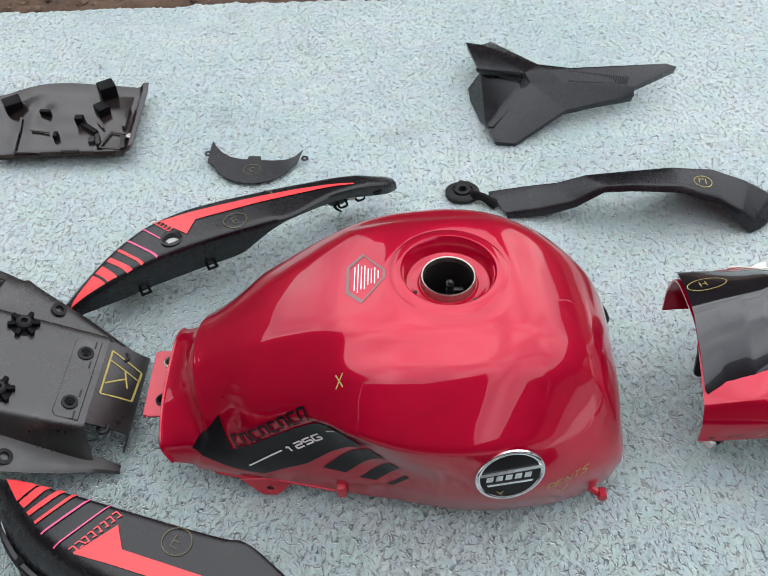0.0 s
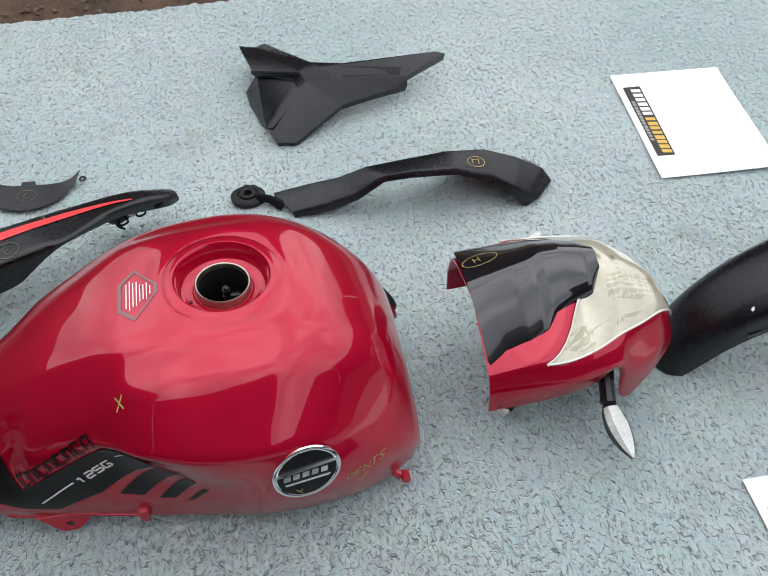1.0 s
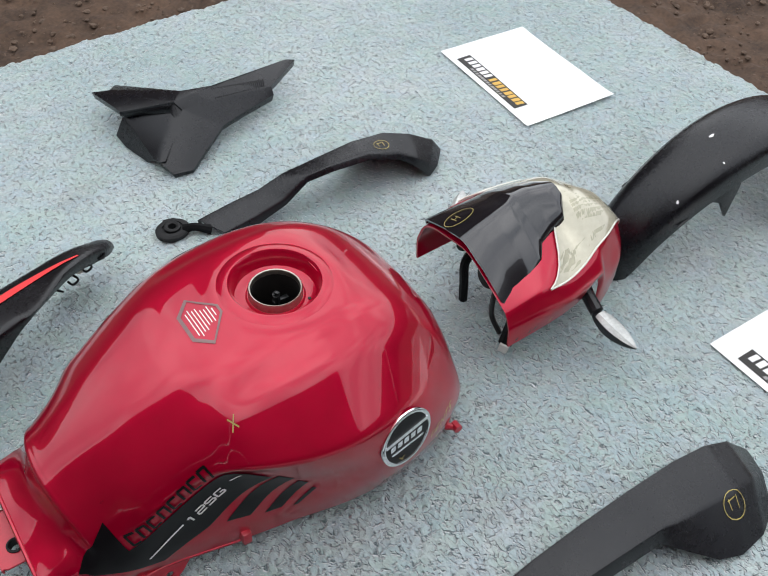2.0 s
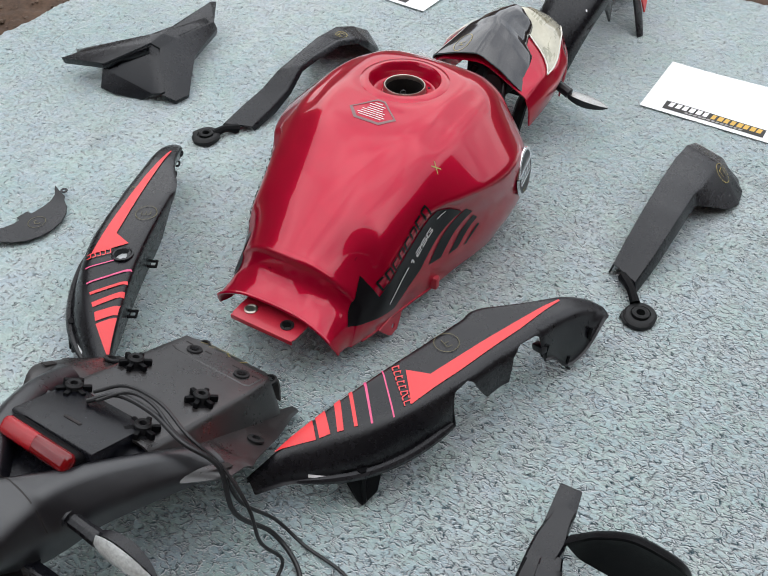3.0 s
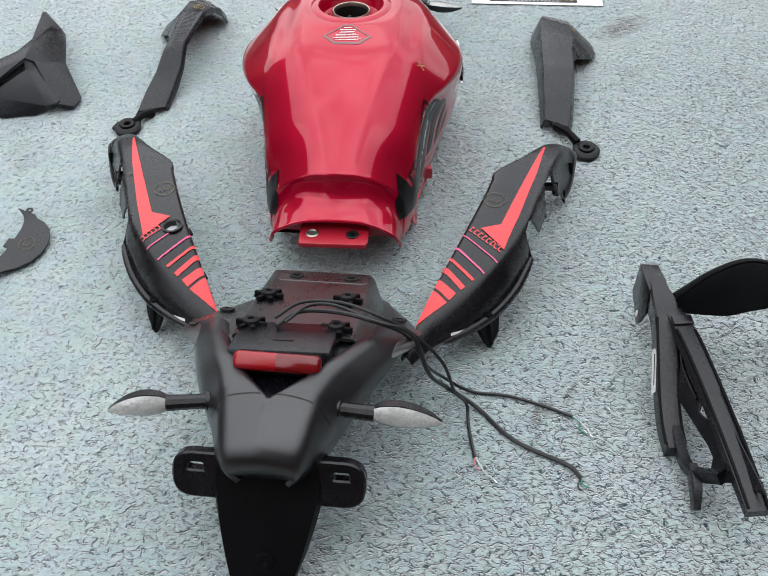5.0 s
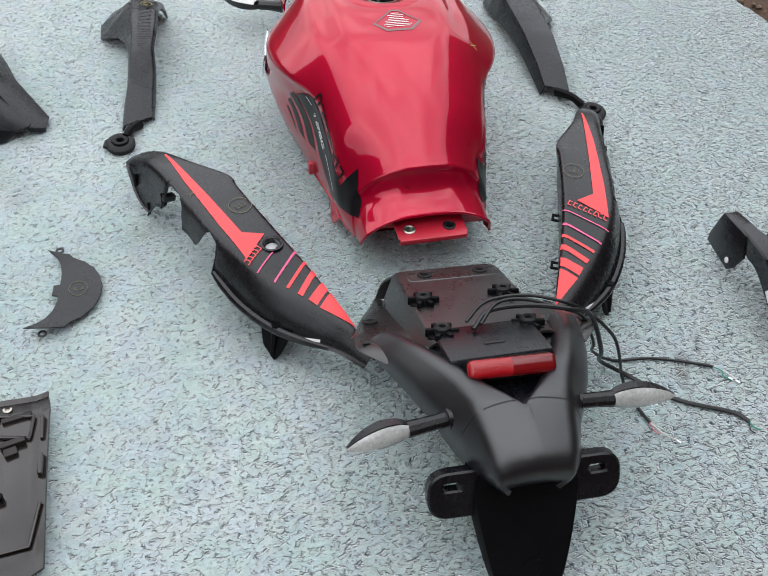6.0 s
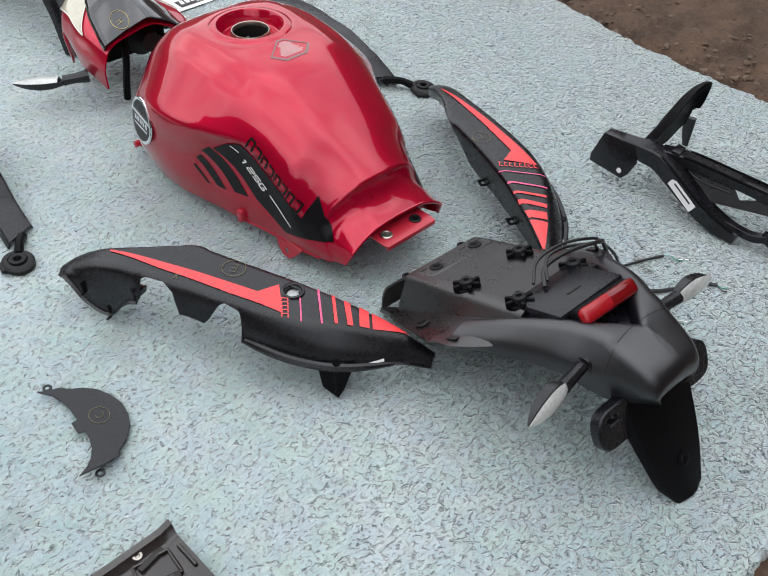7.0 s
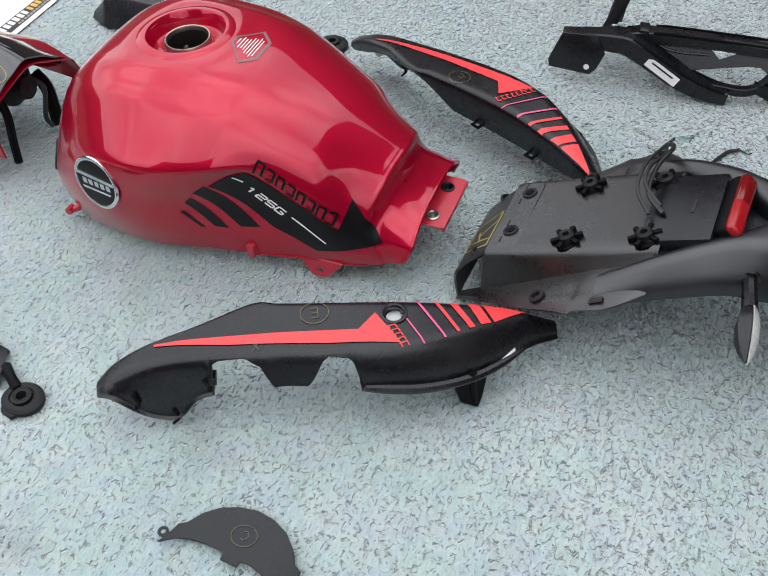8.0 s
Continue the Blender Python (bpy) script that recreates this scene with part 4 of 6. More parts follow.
def build_side_panel(tip, heading, side, hole, mark, label):
    """A tail side panel. Along it runs s from its pointed end, across it w to its outer edge."""
    ax, ay = math.cos(radians(heading)), math.sin(radians(heading))
    nx, ny = -abs(ay), side * ax

    def place(s, w, z):
        return (tip[0] + ax * s + nx * w, tip[1] + ay * s + ny * w, z)
    mid = place(0.25, 0.01, 0)
    panel = thing("tail_side_panel", mid, label, "side panel", "tail side panels")
    rows = [
        # s, then width and height of the inner hem, inner edge, outer bend and outer hem
        (-0.036, (0.000, 0.040), (0.000, 0.050), (0.008, 0.050), (0.016, 0.040)),
        (0.000, (0.003, 0.048), (0.000, 0.072), (0.013, 0.071), (0.030, 0.050)),
        (0.030, (0.003, 0.048), (-0.003, 0.086), (0.024, 0.084), (0.048, 0.054)),
        (0.075, (0.000, 0.050), (-0.005, 0.100), (0.042, 0.098), (0.069, 0.057)),
        (0.115, (-0.003, 0.054), (-0.008, 0.108), (0.054, 0.107), (0.078, 0.060)),
        (0.150, (-0.006, 0.056), (-0.011, 0.113), (0.060, 0.112), (0.081, 0.064)),
        (0.200, (-0.012, 0.060), (-0.017, 0.116), (0.061, 0.114), (0.079, 0.070)),
        (0.250, (-0.019, 0.064), (-0.024, 0.117), (0.057, 0.112), (0.069, 0.068)),
        (0.275, (-0.025, 0.080), (-0.028, 0.117), (0.053, 0.111), (0.065, 0.068)),
        (0.300, (-0.030, 0.096), (-0.032, 0.117), (0.048, 0.110), (0.061, 0.068)),
        (0.330, (-0.034, 0.106), (-0.037, 0.115), (0.043, 0.108), (0.057, 0.070)),
        (0.400, (-0.017, 0.090), (-0.021, 0.107), (0.031, 0.102), (0.044, 0.056)),
        (0.435, (-0.012, 0.080), (-0.017, 0.100), (0.027, 0.097), (0.044, 0.023)),
        (0.470, (-0.010, 0.066), (-0.014, 0.090), (0.022, 0.088), (0.041, 0.030)),
        (0.505, (-0.006, 0.052), (-0.009, 0.072), (0.015, 0.072), (0.031, 0.056)),
        (0.526, (0.002, 0.046), (0.003, 0.056), (0.012, 0.058), (0.021, 0.054)),
    ]
    cols = 34

    def outline(pts):
        (wi, zi), (wa, za), (wb, zb), (wo, zo) = pts
        hem = [(wi, zi), (wa, za), (wb, zb), (wb + (wo - wb) * 0.75, zb + (zo - zb) * 0.55), (wo, zo), (wo + 0.005, zo - 0.002)]
        return dense(rounded(hem, 0.011, 5), [3] + [1] * 4 + [9] + [1] * 4 + [2] + [1] * 4 + [2] + [1] * 5)
    g = curve([[place(s, w, z) for w, z in outline(pts)] for s, *pts in rows], 240)
    flat = curve([[(s, w, 0) for w, z in outline(pts)] for s, *pts in rows], 240)

    def keep(i, j):
        s, w = flat[i, j, 0], flat[i, j, 1]
        return not (hole and math.hypot(s - 0.164, w - 0.011) < 0.0115)
    # the outer hem is cut back in two notches, with a shallow tab between them
    cut = [(0.0, 0.2), (0.209, 0.2), (0.212, 0.050), (0.216, 0.020), (0.222, 0.010), (0.246, 0.008), (0.254, 0.014), (0.268, 0.040), (0.274, 0.047), (0.314, 0.046), (0.318, 0.036), (0.326, 0.018), (0.342, 0.009), (0.375, 0.009), (0.385, 0.014), (0.390, 0.2), (0.6, 0.2)]
    cs, cd = [c[0] for c in cut], [c[1] for c in cut]
    for grid in (flat, g):
        grid_new = grid.copy()
        for i in range(len(g)):
            limit = np.interp(flat[i, 0, 0], cs, cd)
            top_j = int(g[i, :, 2].argmax())
            first = max(top_j, int(cols * 0.5))
            drops = g[i, top_j, 2] - g[i, :, 2]
            past = [j for j in range(first, cols) if drops[j] > limit]
            if not past:
                continue
            j1 = past[0]
            last = j1 - 1 + (limit - drops[j1 - 1]) / max(1e-6, drops[j1] - drops[j1 - 1])
            last = max(last, first + 0.2)
            for j in range(first, cols):
                q = first + (last - first) * (j - first) / (cols - 1 - first)
                k = min(int(q), cols - 2)
                grid_new[i, j] = grid[i, k] + (grid[i, k + 1] - grid[i, k]) * (q - k)
        if grid is flat:
            flat_new = grid_new
        else:
            g = grid_new
    flat = flat_new
    bm = shell(g, 0.0025 * side, keep)
    tree = tree_of(bm)
    cover = part("cover", bm, SATIN, panel)
    top = Matrix.Translation((0, 0, 0.4))

    def D(loops, lift=0.0013, cell=0.006):
        return drape([[place(s, w, 0)[:2] for s, w in lp] for lp in loops], top, tree, lift, cell)
    bars = [
        [(0.002, 0.002), (0.057, -0.001), (0.047, 0.025)],
        [(0.061, -0.001), (0.075, -0.002), (0.064, 0.030), (0.051, 0.026)],
        [(0.089, -0.004), (0.098, -0.004), (0.0785, 0.0365), (0.0715, 0.0335)],
        [(0.1105, -0.005), (0.1155, -0.005), (0.0945, 0.0425), (0.0905, 0.0405)],
        [(0.1335, -0.007), (0.1365, -0.006), (0.1110, 0.0500), (0.1085, 0.0490)],
        [(0.1500, 0.0200) if hole else (0.1615, -0.010), (0.1520, 0.0205) if hole else (0.1635, -0.010), (0.1365, 0.0575), (0.1345, 0.0570)]]
    for k, bar in enumerate(bars):
        part("red_bar", D([bar]), PINK if k > 3 else DECAL_RED, cover, "red stripe of the graphic" if k < 4 else "thin pink line")
    part("red_flash", D([[(0.449, -0.005), (0.33, 0.012), (0.208, 0.029), (0.186, 0.007), (0.162, 0.055), (0.24, 0.043), (0.36, 0.020), (0.449, -0.002)]]), DECAL_RED, cover, "long red flash")
    rng = random.Random(5)
    for k in range(8 if not hole else 5):
        s0, w0 = (0.1740 if not hole else 0.1655) - 0.0026 * k, (-0.005 if not hole else 0.028) + (0.0076 if not hole else 0.0064) * k
        part("red_mark", D([stroke((s0, w0), (s0 + 0.009, w0 + rng.uniform(-0.001, 0.004)), 0.0016), stroke((s0, w0), (s0 - 0.002, w0 + 0.0050), 0.0016), stroke((s0 + 0.008, w0 + 0.002), (s0 + 0.006, w0 + 0.006), 0.0014)], 0.0014, 0.02), DECAL_RED, cover)
    part("marker_ring", D(circle_strokes(0.2565, -0.004, 0.0170, 0.0155, 0.0010), 0.0014, 0.03), CHALK_FAINT, cover, "faint yellow marker ring")
    # the letter reads from the inner edge
    letter = [[(0.2505 + a, -0.004 + b - 0.007) for a, b in lp] for lp in hand_letters(mark, 0.002, 0.0, 0.014, 0.0009)]
    part("marker_letter", D(letter, 0.0014, 0.03), CHALK_FAINT, cover, "yellow hand-marked letter")
    if hole:
        rim = aligned(place(0.164, 0.011, 0.1143), (0.02, 0.04, 1), (ax, ay, 0))
        part("hole_collar", lathe([(0.0160, -0.001), (0.0158, 0.0012), (0.0135, 0.0020), (0.0118, 0.0008), (0.0112, -0.006), (0.0108, -0.022)], rim, 32), SATIN, panel)
        part("metal_bush", lathe([(0.0107, -0.013), (0.0107, -0.0075), (0.0098, -0.0068), (0.0001, -0.0070)], rim, 24), PALE_BUSH, panel, "pale worn bush")
    # fixing leg under the outer hem, and its small clips
    leg = [place(s, w, z) for s, w, z in ((0.058, 0.062, 0.062), (0.110, 0.078, 0.066), (0.098, 0.084, 0.020), (0.076, 0.083, 0.003), (0.070, 0.078, 0.016))]
    bm = bmesh.new()
    front = [bm.verts.new(p) for p in leg]
    back = [bm.verts.new(Vector(p) - Vector((nx, ny, 0)) * 0.006) for p in leg]
    bm.faces.new(front), bm.faces.new(back[::-1])
    for k in range(5):
        bm.faces.new((front[k], front[(k + 1) % 5], back[(k + 1) % 5], back[k]))
    bmesh.ops.recalc_face_normals(bm, faces=bm.faces)
    bmesh.ops.bevel(bm, geom=bm.edges[:], offset=0.0015, segments=1, affect="EDGES", clamp_overlap=True, profile=0.5)
    rib = tube([place(0.082, 0.072, 0.062), place(0.079, 0.082, 0.010)], [0.006, 0.003], 6, 3)
    part("fixing_leg", merged(bm, rib), DARKER, panel)
    for s, w, z in ((0.105, -0.006, 0.053), (0.205, -0.016, 0.060)):
        clip = aligned(place(s, w, z), (0, 0, 1), (ax, ay, 0))
        part("clip", plate([(-0.008, -0.007), (0.008, -0.007), (0.008, 0.007), (-0.008, 0.007)], 0.003, clip, [[(-0.004, -0.004), (0.004, -0.004), (0.004, 0.003), (-0.004, 0.003)]], 0.0005), DARKER, panel)
    # fixings at the blunt end
    lip = [place(s, w, z) for s, w, z in ((0.012, 0.038, 0.049), (0.045, 0.059, 0.053), (0.080, 0.074, 0.055), (0.115, 0.082, 0.058), (0.150, 0.085, 0.062), (0.185, 0.083, 0.067), (0.209, 0.080, 0.070))]
    part("hem_lip", tube(lip, [0.003, 0.0055, 0.0062, 0.0062, 0.0062, 0.006, 0.004], 8, 4), SATIN, panel)
    if hole:
        part("marker_cross", D([[(0.329 + a - 0.005, 0.030 + b - 0.006) for a, b in lp] for lp in hand_letters("X", 0.0, 0.0, 0.011, 0.0010)], 0.0014, 0.03), CHALK_FAINT, cover)
    part("end_tab", block((0.012, 0.010, 0.020), aligned(place(0.386, 0.036, 0.072), (nx, ny, 0.3), (ax, ay, 0)), 0.0015), SATIN, panel)
    for s, w, z, r in ((0.392, 0.040, 0.058, 0.007), (0.439, 0.042, 0.012, 0.004), (0.481, 0.036, 0.040, 0.004)):
        part("hook", tube([place(s, w, z + 0.02), place(s - 0.004, w + 0.003, z + 0.006), place(s + 0.006, w + 0.002, z - 0.008)], [r * 0.8, r * 0.7, r * 0.4], 6, 3), DARKER, panel)
    inner = aligned(place(0.455, -0.001, 0.075), (-nx, -ny, 0.2), (ax, ay, 0))
    part("washer", lathe([(0.004, 0.002), (0.004, 0.003), (0.009, 0.003), (0.009, 0.0)], inner @ Matrix.Translation((-0.01, 0, 0.001)), 18), STEEL, panel)
    for k in range(3 if hole else 0):
        part("clip", tube([inner @ Vector((-0.035 + 0.03 * k, -0.006, 0)), inner @ Vector((-0.035 + 0.03 * k, -0.010, 0.008)), inner @ Vector((-0.023 + 0.03 * k, -0.010, 0.008)), inner @ Vector((-0.023 + 0.03 * k, -0.004, 0))], 0.0018, 6, 3), DARKER, panel)
    part("white_label", D([[(0.024, 0.0440), (0.043, 0.0565), (0.0440, 0.0550), (0.025, 0.0425)]], 0.0008, 0.02), DECAL_WHITE, panel, "small white label")
    return panel


build_side_panel((-0.408, 0.958), 29.4, 1, True, "E", "black plastic tail side panel with red flash and stripes, round hole")
build_side_panel((-0.4225, 0.689), -26.8, -1, False, "F", "black plastic tail side panel with red flash and stripes")


# ---- tail unit ----
TLY = 0.826


def tray_z(x):
    return 0.089 - 0.40 * (x + 0.35)


def build_indicator(parent, base, joint, tip, s):
    """A stalk indicator, leaf-shaped, with a clear lens on its rear face."""
    base, joint, tip = Vector(base), Vector(joint), Vector(tip)
    stalk = part("indicator", merged(tube([base, base.lerp(joint, 0.2)], [0.0135, 0.0125], 12, 2), tube([base, base.lerp(joint, 0.5), joint], [0.009, 0.0085, 0.0095], 10, 3)), SATIN, parent)
    way = (tip - joint).normalized()
    up = Vector((0, 0, 1))
    rear = way.cross(up) * (1 if way.cross(up).x < 0 else -1)
    body, lens = [], []
    for u, h, d in ((0.0, 0.009, 0.008), (0.12, 0.013, 0.011), (0.35, 0.0155, 0.013), (0.6, 0.013, 0.012), (0.82, 0.008, 0.008), (1.0, 0.0015, 0.002)):
        c = joint.lerp(tip, u) + Vector((0, 0, 0.002 * math.sin(u * 3.1)))
        body.append([c + up * h, c + up * h * 0.7 - rear * d, c - up * h * 0.7 - rear * d, c - up * h, c - up * h * 0.5 + rear * 0.001, c + up * h * 0.5 + rear * 0.001])
        lens.append([c + up * h * 0.97 + rear * 0.0012, c + up * h * 0.70 + rear * d * 0.50, c + up * h * 0.2 + rear * d * 0.75, c - up * h * 0.2 + rear * d * 0.8, c - up * h * 0.75 + rear * d * 0.45, c - up * h * 0.95])
    bm = grid_mesh(curve(body, 20), True)
    bmesh.ops.holes_fill(bm, edges=bm.edges[:], sides=0)
    bmesh.ops.recalc_face_normals(bm, faces=bm.faces)
    part("indicator_body", bm, SATIN, stalk)
    part("indicator_lens", shell(curve(lens, 20), 0.0015 * s), CLEAR, stalk, "clear faceted lens")
    return stalk


def build_clip(parent, x, y):
    """A rubber bung in a four-pronged clip on the tray."""
    m = aligned((x, y, tray_z(x) + 0.002), (0.37, 0, 0.93), (1, 0, 0))
    tabs = [block((0.012, 0.006, 0.010), m @ Matrix.Rotation(radians(a), 4, "Z") @ Matrix.Translation((0.014, 0, 0.006)), 0.0012) for a in (20, 75, 150, 200, 260, 320)]
    base = lathe([(0.018, 0.0), (0.017, 0.004), (0.011, 0.005)], m, 16)
    clip = part("clip", base, DARKER, parent, "pronged black clip")
    for tab in tabs:
        part("prong", tab, DARKER, clip)
    part("rubber_bung", lathe([(0.010, 0.004), (0.010, 0.013), (0.0075, 0.0155), (0.0045, 0.0145), (0.004, 0.009), (0.0001, 0.009)], m, 18), RUBBER, clip)


def build_tail():
    tail = thing("tail_unit", (-0.55, TLY, 0), "black plastic motorcycle undertray and plate hanger with lamp, indicators", "tail unit", shift=(0.0, 0.0062), turn=-2.75)
    # dished tray
    secs = []
    for x, y0, y1, wall in ((-0.336, 0.762, 0.888, 0.058), (-0.350, 0.759, 0.888, 0.054), (-0.40, 0.757, 0.889, 0.044), (-0.45, 0.756, 0.889, 0.034), (-0.50, 0.756, 0.889, 0.025), (-0.545, 0.757, 0.887, 0.02)):
        z = tray_z(x)
        secs.append(dense([(x, y1 + 0.020, z - wall), (x, y1 + 0.006, z + 0.002), (x, y1 - 0.004, z + 0.003), (x, y0 + 0.004, z + 0.003), (x, y0 - 0.006, z + 0.002), (x, y0 - 0.020, z - wall)], (3, 2, 14, 2, 3)))
    tray_bm = shell(curve([rounded(s, 0.004, 2) for s in secs], 30), -0.003)
    tree = tree_of(tray_bm)
    tray = part("tray", tray_bm, TRAYMAT, tail, "scuffed black plastic tray")
    # front slope and wings with their eyelets
    fs = [[(x, y, z) for y in np.linspace(y1, y0, 12)] for x, y1, y0, z in ((-0.337, 0.890, 0.760, tray_z(-0.337) + 0.003), (-0.316, 0.893, 0.767, 0.065), (-0.297, 0.898, 0.774, 0.041), (-0.298, 0.906, 0.770, 0.030), (-0.305, 0.914, 0.764, 0.012))]
    lip_bm = shell(curve(fs, 14), -0.003)
    lip_tree = tree_of(lip_bm)
    part("front_lip", lip_bm, TRAYMAT, tray)
    for s in (1, -1):
        flange = []
        for x, inner, outer, z in ((-0.305, 0.080, 0.091, 0.012), (-0.330, 0.079, 0.099, 0.028), (-0.360, 0.079, 0.112, 0.047), (-0.390, 0.078, 0.124, 0.066), (-0.420, 0.077, 0.134, 0.085), (-0.450, 0.076, 0.144, 0.104), (-0.465, 0.076, 0.151, 0.113), (-0.472, 0.076, 0.147, 0.118), (-0.500, 0.076, 0.150, 0.134), (-0.520, 0.076, 0.142, 0.143), (-0.545, 0.076, 0.122, 0.150)):
            flange.append([(x, TLY + s * (inner + (outer - inner) * k / 6), z - (0.004 if k == 6 else 0.0)) for k in range(7)])
        part("wing", shell(curve(flange, 30), -0.003 * s), TRAYMAT, tray)
        at = aligned((-0.421, TLY + s * 0.1175, 0.0860), (0.55, 0, 0.83), (1, 0, 0))
        part("eyelet", lathe([(0.0050, 0.0), (0.0105, 0.001), (0.0105, 0.003), (0.0055, 0.004), (0.005, 0.0)], at, 18), RUBBER, tray)
        part("wing_slot", block((0.018, 0.009, 0.0016), aligned((-0.494, TLY + s * 0.138, 0.1320), (0.55, 0, 0.83), (1, 0, 0)), 0.0005, 1), CAVITY, tray)
        part("eyelet", lathe([(0.0042, 0.0), (0.0085, 0.001), (0.0085, 0.005), (0.0060, 0.006), (0.004, 0.0)], Matrix.Translation((-0.320, TLY - 0.004 + s * 0.056, 0.062)), 18), RUBBER, tray)
    # strengthening strip with two bushes
    strip = aligned((-0.358, 0.82, tray_z(-0.358) + 0.0035), (0.37, 0, 0.93), (0, 1, 0))
    part("bush_strip", plate([(-0.062, -0.016), (0.062, -0.016), (0.062, 0.012), (0.056, 0.017), (-0.056, 0.017), (-0.062, 0.012)], 0.0035, strip, (), 0.001), TRAYMAT, tray)
    for dy in (0.038, -0.039):
        part("bush", lathe([(0.0105, 0.003), (0.010, 0.0055), (0.0065, 0.006), (0.005, 0.004), (0.0045, 0.0035)], strip @ Matrix.Translation((dy, 0, 0)), 20), RUBBER, tray)
        part("bush_pin", lathe([(0.0042, 0.0035), (0.0042, 0.006), (0.0015, 0.0062), (0.0001, 0.005)], strip @ Matrix.Translation((dy, 0, 0)), 12), DARKER, tray)
        for o in (-0.016, 0.016):
            part("slot", block((0.011, 0.0022, 0.001), strip @ Matrix.Translation((dy + o, -0.009, 0.0038)), 0.0003, 1), CAVITY, tray)
    lid = Matrix.Translation((0, 0, 0.4))
    box = [(-0.331, 0.877), (-0.299, 0.868), (-0.301, 0.820), (-0.331, 0.808)]
    part("marker_box", drape([stroke(a, b, 0.0019) for a, b in zip(box, box[1:] + box[:1])] + [stroke((-0.330, 0.862), (-0.301, 0.854), 0.0017), stroke((-0.314, 0.856), (-0.308, 0.834), 0.0017), stroke((-0.312, 0.846), (-0.329, 0.826), 0.0017)], lid, lip_tree, 0.001, 0.012), CHALK, tray, "yellow hand-marked letter K in a box")
    for x, y in ((-0.437, TLY + 0.0530), (-0.527, TLY + 0.0530), (-0.437, TLY - 0.0515), (-0.527, TLY - 0.0515)):
        build_clip(tail, x, y)

    # rear cover: two arms that meet behind the lamp, then the nose, which folds down
    rows = []
    for x, *half in (
            # x, then recess foot, recess edge, shoulder, flank and hem, as half-widths and heights
            (-0.488, (0.094, 0.112), (0.097, 0.130), (0.108, 0.137), (0.131, 0.127), (0.131, 0.117)), (-0.510, (0.088, 0.122), (0.091, 0.145), (0.105, 0.152), (0.126, 0.134), (0.127, 0.121)),
            (-0.550, (0.073, 0.140), (0.076, 0.168), (0.092, 0.176), (0.115, 0.152), (0.118, 0.136)), (-0.600, (0.048, 0.158), (0.051, 0.189), (0.071, 0.195), (0.097, 0.166), (0.101, 0.146)),
            (-0.632, (0.027, 0.166), (0.031, 0.196), (0.057, 0.200), (0.084, 0.166), (0.087, 0.146)), (-0.654, (0.009, 0.174), (0.013, 0.200), (0.052, 0.200), (0.075, 0.162), (0.075, 0.136)),
            (-0.668, (0.002, 0.198), (0.005, 0.199), (0.050, 0.195), (0.068, 0.160), (0.067, 0.130)), (-0.690, (0.002, 0.195), (0.005, 0.195), (0.047, 0.189), (0.060, 0.157), (0.057, 0.128)),
            (-0.712, (0.002, 0.188), (0.005, 0.188), (0.043, 0.182), (0.053, 0.156), (0.043, 0.134)), (-0.724, (0.002, 0.181), (0.005, 0.181), (0.039, 0.175), (0.046, 0.156), (0.034, 0.136)),
            (-0.730, (0.002, 0.170), (0.005, 0.170), (0.035, 0.165), (0.040, 0.152), (0.028, 0.136)), (-0.728, (0.002, 0.150), (0.005, 0.150), (0.030, 0.147), (0.033, 0.142), (0.026, 0.133)),
            (-0.712, (0.002, 0.122), (0.005, 0.122), (0.026, 0.123), (0.029, 0.125), (0.027, 0.126))):
        rows.append([(x, TLY - a, z) for a, z in half[::-1]] + [(x, TLY + a, z) for a, z in half])
    g = loft(rows, 80, 0.010, 5)
    mid_j = (g.shape[1] - 1) // 2
    cover_bm = shell(g, 0.003, lambda i, j: not (g[i, j, 0] > -0.664 and abs(j - mid_j) < 1))
    ctree = tree_of(cover_bm)
    cover = part("rear_cover", cover_bm, COVER, tail)
    bow = [(-0.661 - 0.010 * (k / 6) ** 2, TLY + 0.066 * k / 6) for k in range(-6, 7)]
    part("seam", drape([bow + [(x - 0.0014, y) for x, y in bow[::-1]]], lid, ctree, 0.0005, 0.01), CAVITY, cover)
    # the frame inside the cover, which carries the hanger
    inner = [[(x, TLY + w, z1), (x, TLY - w, z1), (x, TLY - w * 0.8, z0), (x, TLY + w * 0.8, z0)] for x, w, z0, z1 in ((-0.520, 0.062, 0.092, 0.140), (-0.600, 0.052, 0.104, 0.158), (-0.660, 0.046, 0.112, 0.168), (-0.704, 0.040, 0.122, 0.160))]
    bm = grid_mesh(straight(inner, 10), True)
    bmesh.ops.holes_fill(bm, edges=bm.edges[:], sides=0)
    bmesh.ops.recalc_face_normals(bm, faces=bm.faces)
    part("inner_frame", bm, DARKER, tail)
    # lamp seat: a raised block with a slot
    seat = aligned((-0.556, TLY + 0.004, tray_z(-0.556) + 0.012), (0.37, 0.02, 0.93), (0, 1, 0))
    part("lamp_seat", block((0.126, 0.088, 0.020), seat @ Matrix.Translation((0, 0.0, -0.010)), 0.003, 2, 0.94), DARK, tail)
    part("seat_slot", block((0.024, 0.004, 0.002), seat @ Matrix.Translation((0.0, 0.012, 0.0002)), 0.0006), CAVITY, tail)
    lampm = aligned((-0.614, TLY, 0.199), (-0.62, 0.0, 0.78), (0, 1, 0.02))
    lamp = part("tail_lamp", block((0.102, 0.026, 0.022), lampm @ Matrix.Translation((0, 0, -0.008)), 0.008, 3), DARKER, tail)
